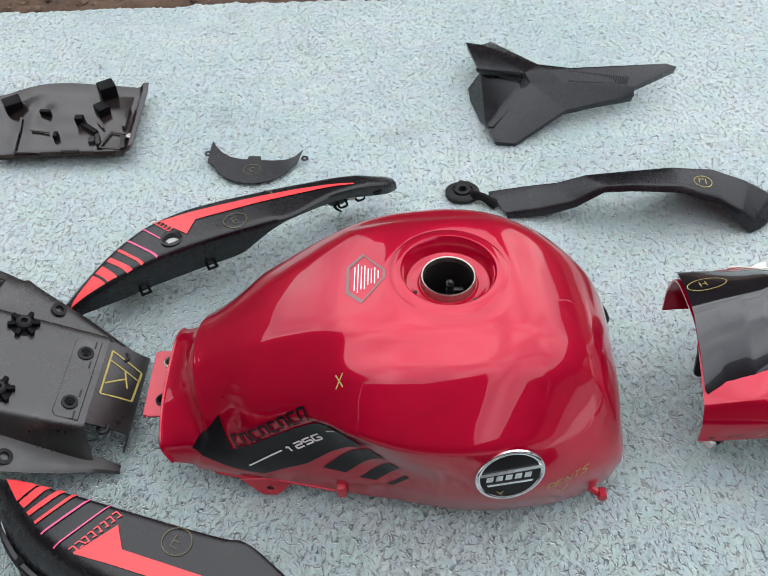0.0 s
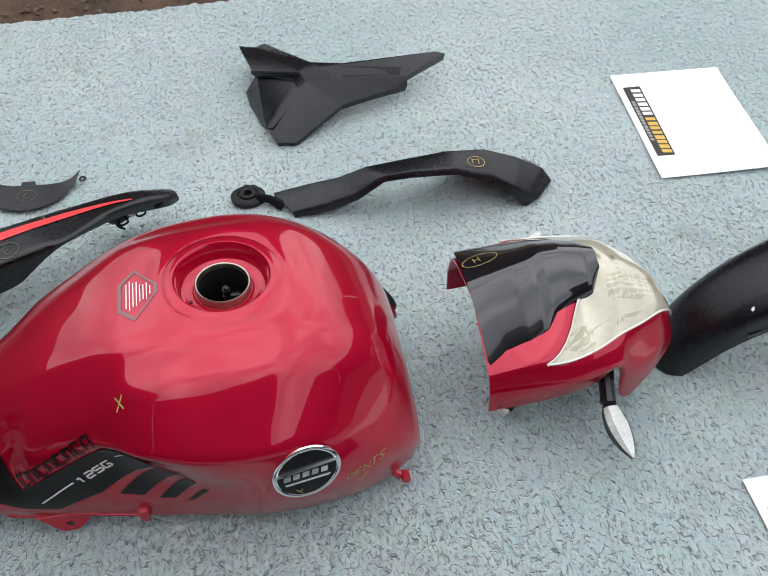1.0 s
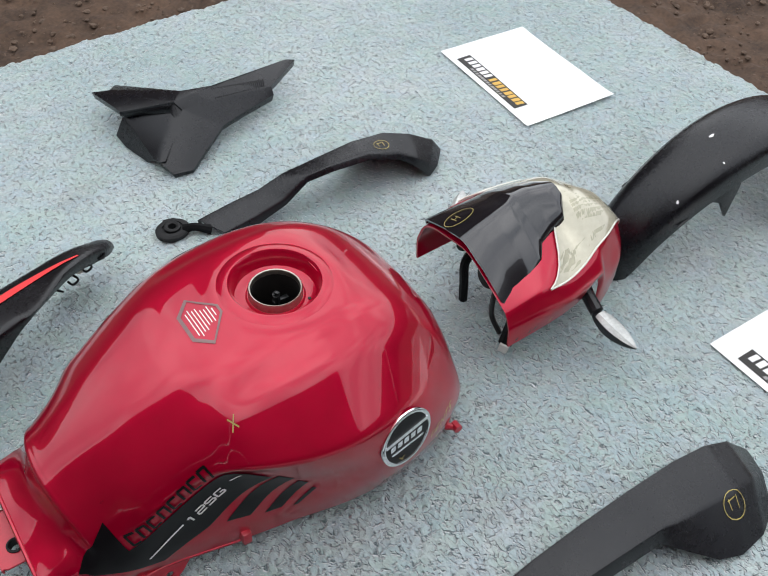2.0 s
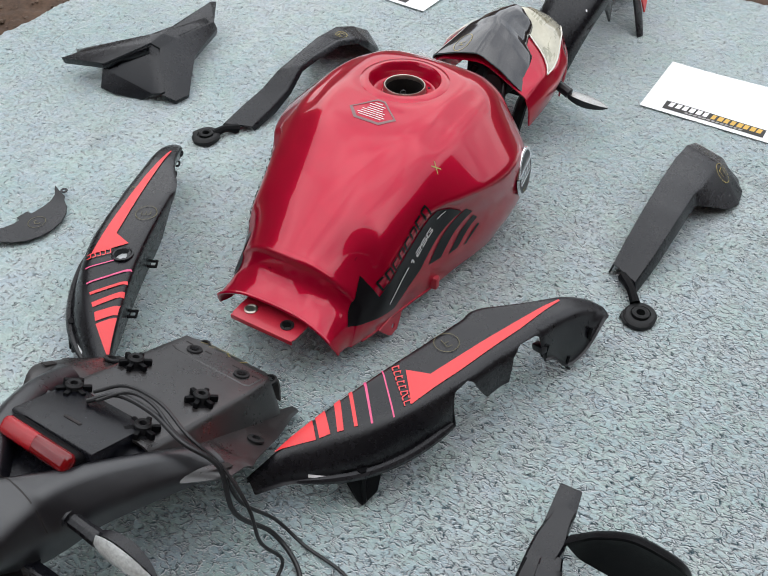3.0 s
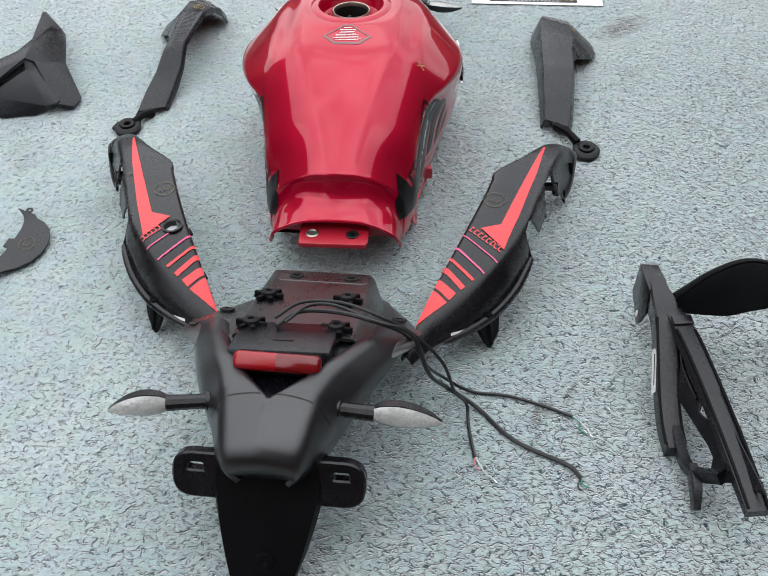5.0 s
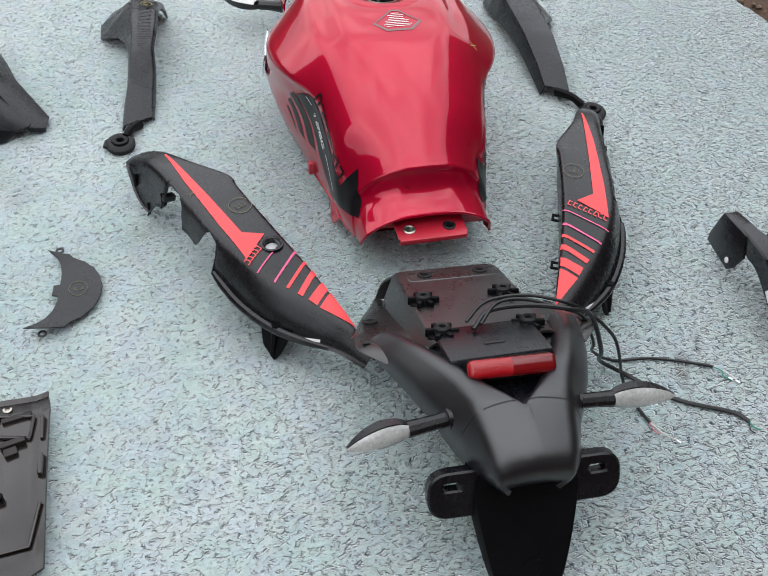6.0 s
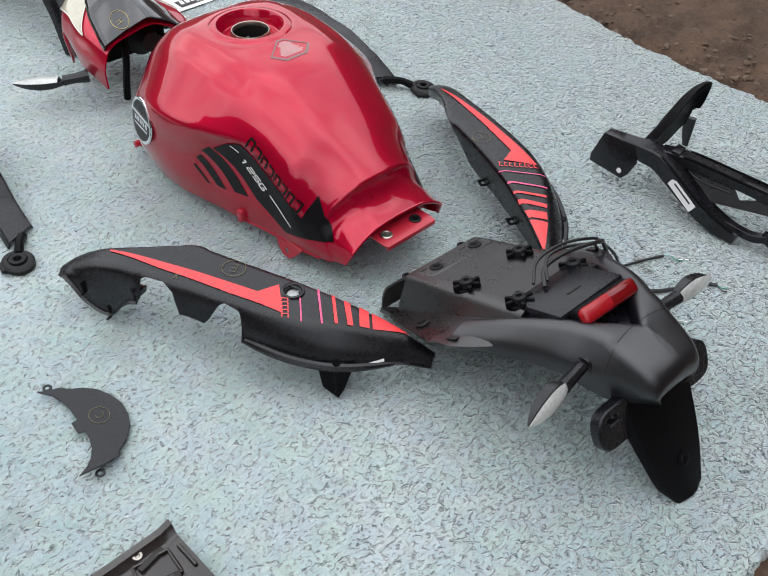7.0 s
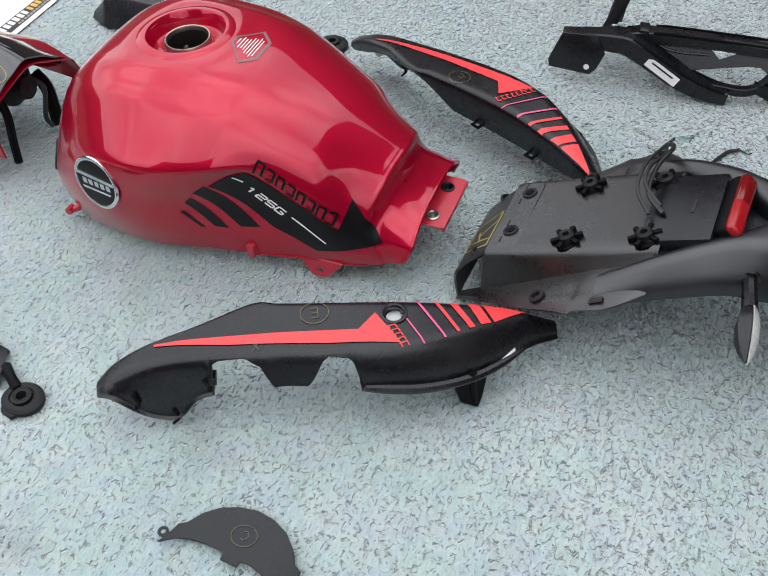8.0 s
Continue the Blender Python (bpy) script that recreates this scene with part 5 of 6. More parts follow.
    part("lamp_lens", block((0.056, 0.022, 0.016), lampm @ Matrix.Translation((-0.0219, 0, 0.003)), 0.0072, 4), TAIL_RED, lamp, "dark red lens")
    part("reflector_lens", block((0.056, 0.0216, 0.0155), lampm @ Matrix.Translation((0.0219, 0, 0.003)), 0.0072, 4), TAIL_BRIGHT, lamp, "bright red ribbed lens")
    # plate hanger
    rows = []
    for u, x, z, y0, y1 in ((0, -0.690, 0.146, 0.776, 0.876), (0.08, -0.700, 0.134, 0.768, 0.884), (0.2, -0.718, 0.108, 0.766, 0.886), (0.45, -0.744, 0.074, 0.774, 0.880), (0.7, -0.767, 0.042, 0.784, 0.872), (0.88, -0.783, 0.018, 0.794, 0.864), (0.97, -0.791, 0.006, 0.799, 0.857), (1, -0.795, 0.001, 0.806, 0.850)):
        rows.append(dense([(x + 0.018, y1 + 0.002, z + 0.006), (x, y1 - 0.004, z), (x - 0.003, (y0 + y1) / 2, z), (x, y0 + 0.004, z), (x + 0.018, y0 - 0.002, z + 0.006)], (2, 4, 4, 2)))
    hanger = part("plate_hanger", shell(curve(rows, 26), -0.003), DARKER, tail)
    part("hanger_boss", lathe([(0.011, 0.0), (0.011, 0.003), (0.008, 0.004), (0.004, 0.003), (0.0001, 0.002)], aligned((-0.769, TLY - 0.001, 0.045), (-0.84, 0, 0.54), (0, 1, 0)), 18), DARKER, hanger)
    for s in (1, -1):
        ear = aligned((-0.712, TLY + s * 0.0815, 0.114), (-0.9, 0, 0.42), (0, 1, 0))
        out = rounded([(-0.03 * s, 0.027), (0.027 * s, 0.027), (0.027 * s, -0.029), (-0.03 * s, -0.029)], 0.0250, 9)
        slot = rounded([(-0.009, -0.007), (-0.009, -0.016), (0.010, -0.016), (0.010, -0.007), (-0.009, -0.007)], 0.004, 4)[:-1]
        part("plate_ear", plate([tuple(p) for p in out], 0.016, ear @ Matrix.Translation((0, 0, -0.015)), [[tuple(p) for p in slot]], 0.002), DARK, hanger)
    bm = plate([(-0.668, TLY), (-0.585, TLY - 0.062), (-0.540, TLY - 0.080), (-0.540, TLY + 0.080), (-0.585, TLY + 0.062)], 0.004, None, (), 0.0)
    for v in bm.verts:
        v.co.z += 0.171 + 0.14 * (-0.62 - v.co.x)
    part("recess_floor", bm, DARK, tail)
    build_indicator(tail, (-0.645, TLY + 0.066, 0.164), (-0.655, TLY + 0.122, 0.165), (-0.664, TLY + 0.188, 0.157), -1)
    build_indicator(tail, (-0.646, TLY - 0.064, 0.166), (-0.648, TLY - 0.112, 0.165), (-0.648, TLY - 0.187, 0.158), 1)
    # cables: they leave the tray, cross its edge and lie on the carpet
    rest = 0.004
    runs = [
        ([(-0.53, 0.835, 0.180), (-0.505, 0.81, 0.186), (-0.503, 0.775, 0.186), (-0.515, 0.73, 0.176), (-0.502, 0.692, 0.142), (-0.500, 0.667, 0.09), (-0.478, 0.648, 0.035), (-0.474, 0.61, rest), (-0.480, 0.56, rest), (-0.495, 0.515, rest), (-0.512, 0.477, rest)], 0.0022),
        ([(-0.535, 0.845, 0.178), (-0.512, 0.82, 0.182), (-0.510, 0.77, 0.182), (-0.520, 0.72, 0.178), (-0.507, 0.684, 0.148), (-0.515, 0.662, 0.09), (-0.492, 0.642, 0.03), (-0.502, 0.602, rest), (-0.543, 0.568, rest), (-0.565, 0.540, rest), (-0.591, 0.490, rest), (-0.610, 0.475, rest)], 0.0030),
        ([(-0.52, 0.850, 0.176), (-0.498, 0.82, 0.184), (-0.497, 0.77, 0.186), (-0.510, 0.72, 0.178), (-0.504, 0.682, 0.146), (-0.518, 0.650, 0.105), (-0.524, 0.634, 0.06), (-0.510, 0.617, 0.02), (-0.530, 0.614, rest), (-0.561, 0.610, rest), (-0.585, 0.606, rest)], 0.0022)]
    spin = Matrix.Translation((-0.55, TLY, 0)) @ Matrix.Rotation(radians(2.75), 4, "Z") @ Matrix.Translation((0.55, -TLY - 0.0062, 0))

    def laid(p):
        """A place on the carpet, seen from the turned tail unit."""
        return tuple(spin @ Vector(p)) if p[1] < 0.66 else p
    for pts, r in runs:
        pts = [laid(p) for p in pts]
        part("cable", tube(pts, r, 8, 6), CABLE, tail, "black sheathed cable")
    for mat, pts in ((GREEN_WIRE, [(-0.512, 0.477, 0.004), (-0.522, 0.468, 0.004), (-0.530, 0.470, 0.003), (-0.540, 0.462, 0.003)]), (WHITE_WIRE, [(-0.512, 0.476, 0.004), (-0.528, 0.462, 0.004), (-0.542, 0.455, 0.003)]), (PINK_WIRE, [(-0.585, 0.606, 0.004), (-0.597, 0.606, 0.004), (-0.604, 0.600, 0.003)]), (WHITE_WIRE, [(-0.585, 0.605, 0.004), (-0.606, 0.594, 0.003), (-0.618, 0.582, 0.003)]), (GREEN_WIRE, [(-0.610, 0.475, 0.004), (-0.618, 0.474, 0.003), (-0.624, 0.467, 0.003)]), (CABLE, [(-0.610, 0.475, 0.004), (-0.622, 0.480, 0.003), (-0.628, 0.476, 0.003)])):
        part("wire_end", tube([laid(p) for p in pts], 0.0009, 6, 4), mat, tail, "bare coloured wire end")
    for p in ((-0.543, 0.455, 0.003), (-0.536, 0.462, 0.003), (-0.620, 0.581, 0.003)):
        part("spade_terminal", block((0.007, 0.0024, 0.0014), pose(*laid(p), 0, 0, 40), 0.0006, 1), CHROME, tail)
    return tail


build_tail()


# ---- arm covers ----
def build_grommet(parent, at, turn=0.0):
    m = Matrix.Translation(at)
    eye = part("eyelet", lathe([(0.024, -0.004), (0.0245, 0.003), (0.021, 0.006), (0.015, 0.0065), (0.0145, 0.004), (0.0085, 0.004), (0.008, -0.004)], m @ Matrix.Diagonal((1.15, 1, 1, 1)), 28), RUBBER, parent)
    part("eyelet_lug", plate([(-0.030, 0.006), (-0.020, 0.022), (-0.006, 0.026), (0.004, 0.018), (-0.010, 0.0), (-0.022, -0.002)], 0.006, Matrix.Translation((at[0], at[1], at[2] - 0.004)) @ Matrix.Rotation(radians(turn), 4, "Z"), (), 0.0012), RUBBER, eye)
    part("rubber_grommet", lathe([(0.0135, 0.004), (0.0132, 0.009), (0.010, 0.0105), (0.0068, 0.009), (0.0062, -0.003)], m, 24), RUBBER, eye)


def build_arm_cover(label, eye, stations, hood, mark_at, thick, shift):
    """A bent strip cover that ends in a hood, with an eyelet at its other end."""
    base = Vector(eye)
    cover = thing("arm_cover", (base.x, base.y, 0), label, "trim cover", "arm covers", shift)
    g = straight([rounded(s, 0.004, 3) for s in stations], (len(stations) - 1) * 6 + 1)
    bm = shell(g, thick)
    tree = tree_of(bm)
    body = part("strip", bm, DARK, cover)
    build_grommet(cover, eye, math.degrees(math.atan2(stations[0][1][1] - eye[1], stations[0][1][0] - eye[0])) - 60)
    neck = stations[0]
    mid = (Vector(neck[1]) + Vector(neck[-2])) / 2
    part("neck", tube([base + (mid - base) * 0.30, base + (mid - base) * 0.6 + Vector((0, 0, 0.002)), mid - Vector((0, 0, 0.008))], [0.008, 0.007, 0.009], 8, 3), DARKER, cover)
    lid = Matrix.Translation((0, 0, 0.4))
    x, y, r, ang = mark_at
    if hood:
        for (ax, ay), (bx, by), half, count in hood:
            for k in range(count):
                u = k / (count - 1)
                px, py = ax + (bx - ax) * u, ay + (by - ay) * u
                part("rib", drape([stroke((px - 0.004, py - half), (px + 0.005, py + half), 0.0020)], lid, tree, 0.0002, 0.012, 0.0002), DARK, body)
    part("marker_ring", drape(circle_strokes(x, y, r, r * 0.75, 0.001), lid, tree, 0.0008, 0.03), CHALK, body, "yellow marker ring")
    part("marker_bars", drape([stroke((x - r * 0.4, y - r * 0.2), (x - r * 0.4, y + r * 0.4), 0.0011), stroke((x - r * 0.5, y + r * 0.3), (x + r * 0.2, y + r * 0.35), 0.0011), stroke((x + r * 0.3, y - r * 0.3), (x + r * 0.35, y + r * 0.4), 0.0011)], lid, tree, 0.0008, 0.03), CHALK, body)
    return cover


build_arm_cover("matt black ribbed plastic arm cover, bent, with a rubber eyelet", (0.151, 1.256, 0.006), [
    [(0.194, 1.252, 0.004), (0.192, 1.247, 0.016), (0.216, 1.198, 0.013), (0.219, 1.195, 0.002)],
    [(0.250, 1.246, 0.014), (0.248, 1.241, 0.030), (0.274, 1.192, 0.027), (0.277, 1.188, 0.012)],
    [(0.299, 1.236, 0.028), (0.297, 1.231, 0.044), (0.320, 1.185, 0.045), (0.323, 1.182, 0.034)],
    [(0.342, 1.230, 0.046), (0.341, 1.224, 0.064), (0.360, 1.184, 0.074), (0.362, 1.180, 0.064)],
    [(0.400, 1.228, 0.052), (0.400, 1.218, 0.074), (0.404, 1.176, 0.082), (0.404, 1.172, 0.072)],
    [(0.462, 1.246, 0.036), (0.468, 1.214, 0.082), (0.474, 1.168, 0.083), (0.474, 1.164, 0.073)],
    [(0.520, 1.282, 0.004), (0.530, 1.208, 0.080), (0.532, 1.161, 0.066), (0.532, 1.157, 0.054)],
    [(0.575, 1.280, 0.003), (0.582, 1.200, 0.062), (0.566, 1.152, 0.046), (0.564, 1.148, 0.028)],
    [(0.626, 1.256, 0.003), (0.630, 1.194, 0.034), (0.592, 1.150, 0.022), (0.584, 1.146, 0.005)],
    [(0.642, 1.234, 0.001), (0.647, 1.190, 0.009), (0.612, 1.154, 0.008), (0.590, 1.146, 0.001)]],
    (((0.284, 1.213), (0.346, 1.206), 0.015, 15), ((0.356, 1.198), (0.520, 1.184), 0.012, 34)), (0.510, 1.184, 0.014, 0), -0.003, (0.005, -0.007))

build_arm_cover("matt black plastic arm cover with a hooded end and rubber eyelet", (0.103, 0.392, 0.006), [
    [(0.178, 0.468, 0.004), (0.176, 0.463, 0.026), (0.156, 0.420, 0.022), (0.154, 0.414, 0.003)],
    [(0.230, 0.468, 0.014), (0.228, 0.462, 0.044), (0.216, 0.411, 0.040), (0.214, 0.405, 0.016)],
    [(0.310, 0.468, 0.026), (0.308, 0.460, 0.060), (0.304, 0.403, 0.060), (0.302, 0.397, 0.034)],
    [(0.380, 0.468, 0.028), (0.378, 0.459, 0.066), (0.372, 0.400, 0.062), (0.370, 0.393, 0.040)],
    [(0.410, 0.469, 0.026), (0.410, 0.458, 0.067), (0.398, 0.396, 0.062), (0.388, 0.378, 0.034)],
    [(0.450, 0.470, 0.020), (0.452, 0.457, 0.068), (0.446, 0.392, 0.060), (0.432, 0.346, 0.012)],
    [(0.500, 0.470, 0.010), (0.503, 0.452, 0.066), (0.492, 0.388, 0.054), (0.466, 0.336, 0.004)],
    [(0.545, 0.464, 0.004), (0.545, 0.446, 0.050), (0.535, 0.392, 0.042), (0.510, 0.340, 0.003)],
    [(0.588, 0.440, 0.002), (0.584, 0.434, 0.016), (0.574, 0.398, 0.014), (0.550, 0.358, 0.001)]],
    None, (0.483, 0.379, 0.018, 0), -0.003, (0.005, 0.006))


# ---- small panels ----
def faceted(points, faces, thick, hem=0.0, inset=0.0, bevel=0.0015):
    """A moulded panel of flat facets with thickness, and a hem that folds down round its rim."""
    bm = bmesh.new()
    vs = [bm.verts.new(p) for p in points]
    for f in faces:
        bm.faces.new([vs[k] for k in f])
    bmesh.ops.recalc_face_normals(bm, faces=bm.faces)
    if sum(f.normal.z for f in bm.faces) < 0:
        bmesh.ops.reverse_faces(bm, faces=bm.faces[:])
    mid = sum((v.co for v in bm.verts), Vector()) / len(bm.verts)
    if hem:
        rim = [e for e in bm.edges if len(e.link_faces) == 1]
        made = bmesh.ops.extrude_edge_only(bm, edges=rim)
        for v in [g for g in made["geom"] if isinstance(g, bmesh.types.BMVert)]:
            v.co += (mid - v.co).normalized() * inset
            v.co.z = max(0.001, v.co.z - hem)
    bm.normal_update()
    inner = {v: v.normal.copy() for v in bm.verts}
    made = bmesh.ops.extrude_face_region(bm, geom=bm.faces[:])
    new_v = [g for g in made["geom"] if isinstance(g, bmesh.types.BMVert)]
    bm.normal_update()
    for v in list(inner):
        if v.is_valid and v not in new_v:
            v.co -= inner[v] * thick
    bmesh.ops.recalc_face_normals(bm, faces=bm.faces)
    if bevel:
        sharp = [e for e in bm.edges if len(e.link_faces) == 2 and e.calc_face_angle(0) > 0.12]
        bmesh.ops.bevel(bm, geom=sharp, offset=bevel, segments=2, affect="EDGES", clamp_overlap=True, profile=0.5)
    return bm


def build_wedge_panel():
    at = (0.30, 1.48, 0)
    panel = thing("fairing_panel", at, "matt black angular plastic fairing panel with a carbon-pattern strip", "fairing panel")
    P = {"A": (0.184, 1.628, 0.046), "A2": (0.232, 1.637, 0.040), "Q": (0.212, 1.612, 0.050), "B": (0.199, 1.528, 0.056), "T": (0.300, 1.492, 0.084), "T2": (0.357, 1.483, 0.080), "E2": (0.537, 1.530, 0.050), "E": (0.558, 1.532, 0.041), "S1": (0.316, 1.473, 0.084),
         "S2": (0.341, 1.460, 0.066), "R1": (0.469, 1.468, 0.047), "R2": (0.470, 1.462, 0.032), "V": (0.276, 1.470, 0.082), "C": (0.285, 1.457, 0.070), "G2": (0.400, 1.438, 0.037), "G": (0.343, 1.421, 0.036), "H": (0.253, 1.367, 0.010), "I": (0.219, 1.372, 0.011), "J": (0.209, 1.397, 0.022)}
    names = list(P)
    k = {n: i for i, n in enumerate(names)}
    faces = ["A Q V B", "Q A2 T V", "T S1 V", "T T2 S1", "T2 E2 R1 S2 S1", "E2 E R1", "V S1 S2 C", "C S2 R1 R2 G2 G", "C G H J", "J H I"]
    bm = faceted([P[n] for n in names], [[k[c] for c in f.split()] for f in faces], 0.003, 0.013, 0.004)
    tree = tree_of(bm)
    part("moulded_face", bm, DARK, panel)
    # the lower face, set under the others and parted from them by a step
    low = {"a": (0.206, 1.541, 0.040), "c": (0.267, 1.471, 0.061), "d": (0.269, 1.458, 0.057), "e": (0.206, 1.398, 0.026), "x": (0.205, 1.419, 0.019), "o": (0.183, 1.532, 0.010), "p": (0.186, 1.500, 0.003), "q": (0.199, 1.440, 0.004),
           "B": (0.199, 1.530, 0.053), "V": (0.276, 1.473, 0.079), "C": (0.290, 1.457, 0.066), "J": (0.216, 1.394, 0.026)}
    names = list(low)
    k = {n: i for i, n in enumerate(names)}
    part("lower_face", faceted([low[n] for n in names], [[k[c] for c in f] for f in ("acdex", "BVca", "VCdc", "CJed", "axqpo")], 0.003, 0.004, 0.001, 0.001), DARK, panel)
    lid = Matrix.Translation((0, 0, 0.4))
    # carbon-pattern strip: short raised ribs
    for i in range(26):
        u = i / 26
        x, y = 0.352 + u * 0.106, 1.4620 + u * 0.0080
        part("rib", drape([[(x, y), (x + 0.0018, y), (x + 0.0030 + 0.006 * u, y + 0.017), (x + 0.0012 + 0.006 * u, y + 0.017)]], lid, tree, 0.0003, 0.03, 0.0003), DARKER, panel)


def build_crescent():
    crescent = thing("crescent_trim", (-0.20, 1.33, 0), "dark grey crescent-shaped plastic trim plate lying on the carpet", "trim plate", shift=(0.004, -0.007))
    out = [(-0.274, 1.400), (-0.266, 1.386), (-0.256, 1.374), (-0.240, 1.363), (-0.222, 1.357), (-0.211, 1.356), (-0.209, 1.364), (-0.188, 1.362), (-0.187, 1.353), (-0.165, 1.351), (-0.145, 1.352), (-0.130, 1.357), (-0.115, 1.370),
           (-0.121, 1.352), (-0.124, 1.340), (-0.132, 1.334), (-0.142, 1.318), (-0.158, 1.305), (-0.178, 1.297), (-0.200, 1.294), (-0.222, 1.298), (-0.242, 1.308), (-0.258, 1.324), (-0.268, 1.340), (-0.278, 1.346), (-0.277, 1.372)]
    bm = plate(out, 0.0025, Matrix.Translation((0, 0, 0.006)), (), 0.0006)
    for v in bm.verts:
        v.co.z += 0.006 * max(0, (v.co.y - 1.34) / 0.06) + 5 * max(0, abs(v.co.x + 0.196) - 0.05) ** 2
    tree = tree_of(bm)
    part("trim_face", bm, DARK, crescent)
    for x, y in ((-0.281, 1.376), (-0.112, 1.354)):
        part("eye", plate(ring(x, y, 0.0065, 14), 0.002, Matrix.Translation((0, 0, 0.008)), [ring(x, y, 0.003, 10)], 0.0004), DARK, crescent)
    part("marker_ring", drape(circle_strokes(-0.20, 1.328, 0.015, 0.013, 0.0008) + hand_letters("C", -0.205, 1.322, 0.011, 0.0009), Matrix.Translation((0, 0, 0.3)), tree, 0.0008, 0.03), CHALK_FAINT, crescent, "faint yellow marker ring")


def build_cover_plate():
    plate_thing = thing("cover_plate", (-0.53, 1.45, 0), "glossy black moulded plastic cover plate, underside up, dusty", "cover plate", shift=(-0.004, 0.010))
    g = []
    for i in range(41):
        u = i / 40
        row = []
        for j in range(25):
            v = j / 24
            top = 1.538 + 0.012 * math.exp(-((u - 0.62) / 0.25) ** 2) - 0.010 * max(0, u - 0.85) / 0.15
            low = 1.343 + 0.004 * u
            x = -0.402 + (-0.24 - 0.05 * v) * u
            y = low + (top - low) * v
            z = 0.014 + 0.012 * math.sin(math.pi * min(1, u * 1.1)) * (0.4 + 0.6 * v) + 0.010 * math.exp(-((u - 0.72) / 0.12) ** 2) * math.exp(-((v - 0.6) / 0.3) ** 2)
            z -= 0.006 * math.exp(-((v - 0.42) / 0.16) ** 2) * math.sin(math.pi * u)
            z += 0.014 * math.exp(-(u / 0.045) ** 4) + 0.007 * math.exp(-((1 - v) / 0.05) ** 2) + 0.006 * math.exp(-(v / 0.05) ** 2)
            row.append((x, y, z))
        g.append(row)
    bm = shell(g, 0.003)
    tree = tree_of(bm)
    part("plate_body", bm, PLATE, plate_thing)

    def on(x, y, lift):
        hit = tree.ray_cast(Vector((x, y, 0.3)), Vector((0, 0, -1)))[0]
        return (hit.x, hit.y, hit.z + lift)
    for x, y, sx, sy, sz, a in ((-0.474, 1.516, 0.030, 0.026, 0.034, 30), (-0.476, 1.468, 0.022, 0.024, 0.020, 40), (-0.492, 1.424, 0.044, 0.010, 0.010, -42), (-0.512, 1.444, 0.016, 0.012, 0.018, 0), (-0.576, 1.460, 0.020, 0.008, 0.014, -10), (-0.646, 1.494, 0.032, 0.026, 0.026, 30), (-0.545, 1.400, 0.008, 0.014, 0.014, 0)):
        part("moulded_lug", block((sx, sy, sz), pose(*on(x, y, sz * 0.3), 5, 0, a), 0.002), DARKER, plate_thing)
    for x, y, sx, sy, sz, a in ((-0.430, 1.450, 0.008, 0.060, 0.010, 0), (-0.450, 1.352, 0.040, 0.005, 0.008, 0), (-0.508, 1.352, 0.034, 0.007, 0.012, -2)):
        part("moulded_step", block((sx, sy, sz), pose(*on(x, y, sz * 0.2), 0, 0, a), 0.003, 2, 0.9), PLATE, plate_thing)
    # a pocket with raised rims, a dark slot along its head and a latch at its foot
    for x, y, sx, sy, sz, a in ((-0.425, 1.384, 0.008, 0.036, 0.008, 11), (-0.468, 1.386, 0.008, 0.030, 0.014, 14), (-0.480, 1.388, 0.012, 0.016, 0.010, 14)):
        # near-black blocks that paint the shade in the pocket's slots
        part("pocket_slot", block((sx, sy, sz), pose(*on(x, y, sz * 0.1), 0, 0, a), 0.0015), CAVITY, plate_thing)
    for pts in (((-0.420, 1.405), (-0.427, 1.363), (-0.462, 1.367), (-0.450, 1.412), (-0.420, 1.405)), ((-0.466, 1.423), (-0.480, 1.440)), ((-0.622, 1.457), (-0.612, 1.364), (-0.560, 1.352)), ((-0.595, 1.420), (-0.561, 1.413))):
        fine = [on(*p, 0.003) for p in dense([(*p, 0) for p in pts], [8] * (len(pts) - 1)) for p in [p[:2]]]
        part("moulded_rib", tube(fine, 0.0020, 6, 1), PLATE, plate_thing)
    part("screw_hole", lathe([(0.0062, 0.0), (0.0058, 0.0022), (0.0032, 0.0024), (0.002, 0.0010), (0.0001, 0.0010)], Matrix.Translation(on(-0.4135, 1.394, 0.0)), 16), STEEL, plate_thing)


build_wedge_panel()
build_crescent()
build_cover_plate()


# ---- chain guard with its wheel arch ----
def bar(points, w, h, n_rows=None):
    """A rounded rectangular bar along points, given widths and heights, standing upright."""
    rows = []
    k = len(points)
    for i, p in enumerate(points):
        a, b = Vector(points[max(0, i - 1)]), Vector(points[min(k - 1, i + 1)])
        t = (b - a).normalized()
        side = t.cross(Vector((0, 0, 1))).normalized()
        up = side.cross(t)
        ww, hh = (w[i] if isinstance(w, (list, tuple)) else w) / 2, (h[i] if isinstance(h, (list, tuple)) else h) / 2
        q = Vector(p)
        c = 0.16
        rows.append([q + side * ww * a2 + up * hh * b2 for a2, b2 in ((1, 1 - c), (1 - c, 1), (-1 + c, 1), (-1, 1 - c), (-1, -1 + c), (-1 + c, -1), (1 - c, -1), (1, -1 + c))])
    bm = grid_mesh(curve(rows, n_rows or 5 * k), True)
    bmesh.ops.holes_fill(bm, edges=bm.edges[:], sides=0)
    bmesh.ops.recalc_face_normals(bm, faces=bm.faces)
    return bm


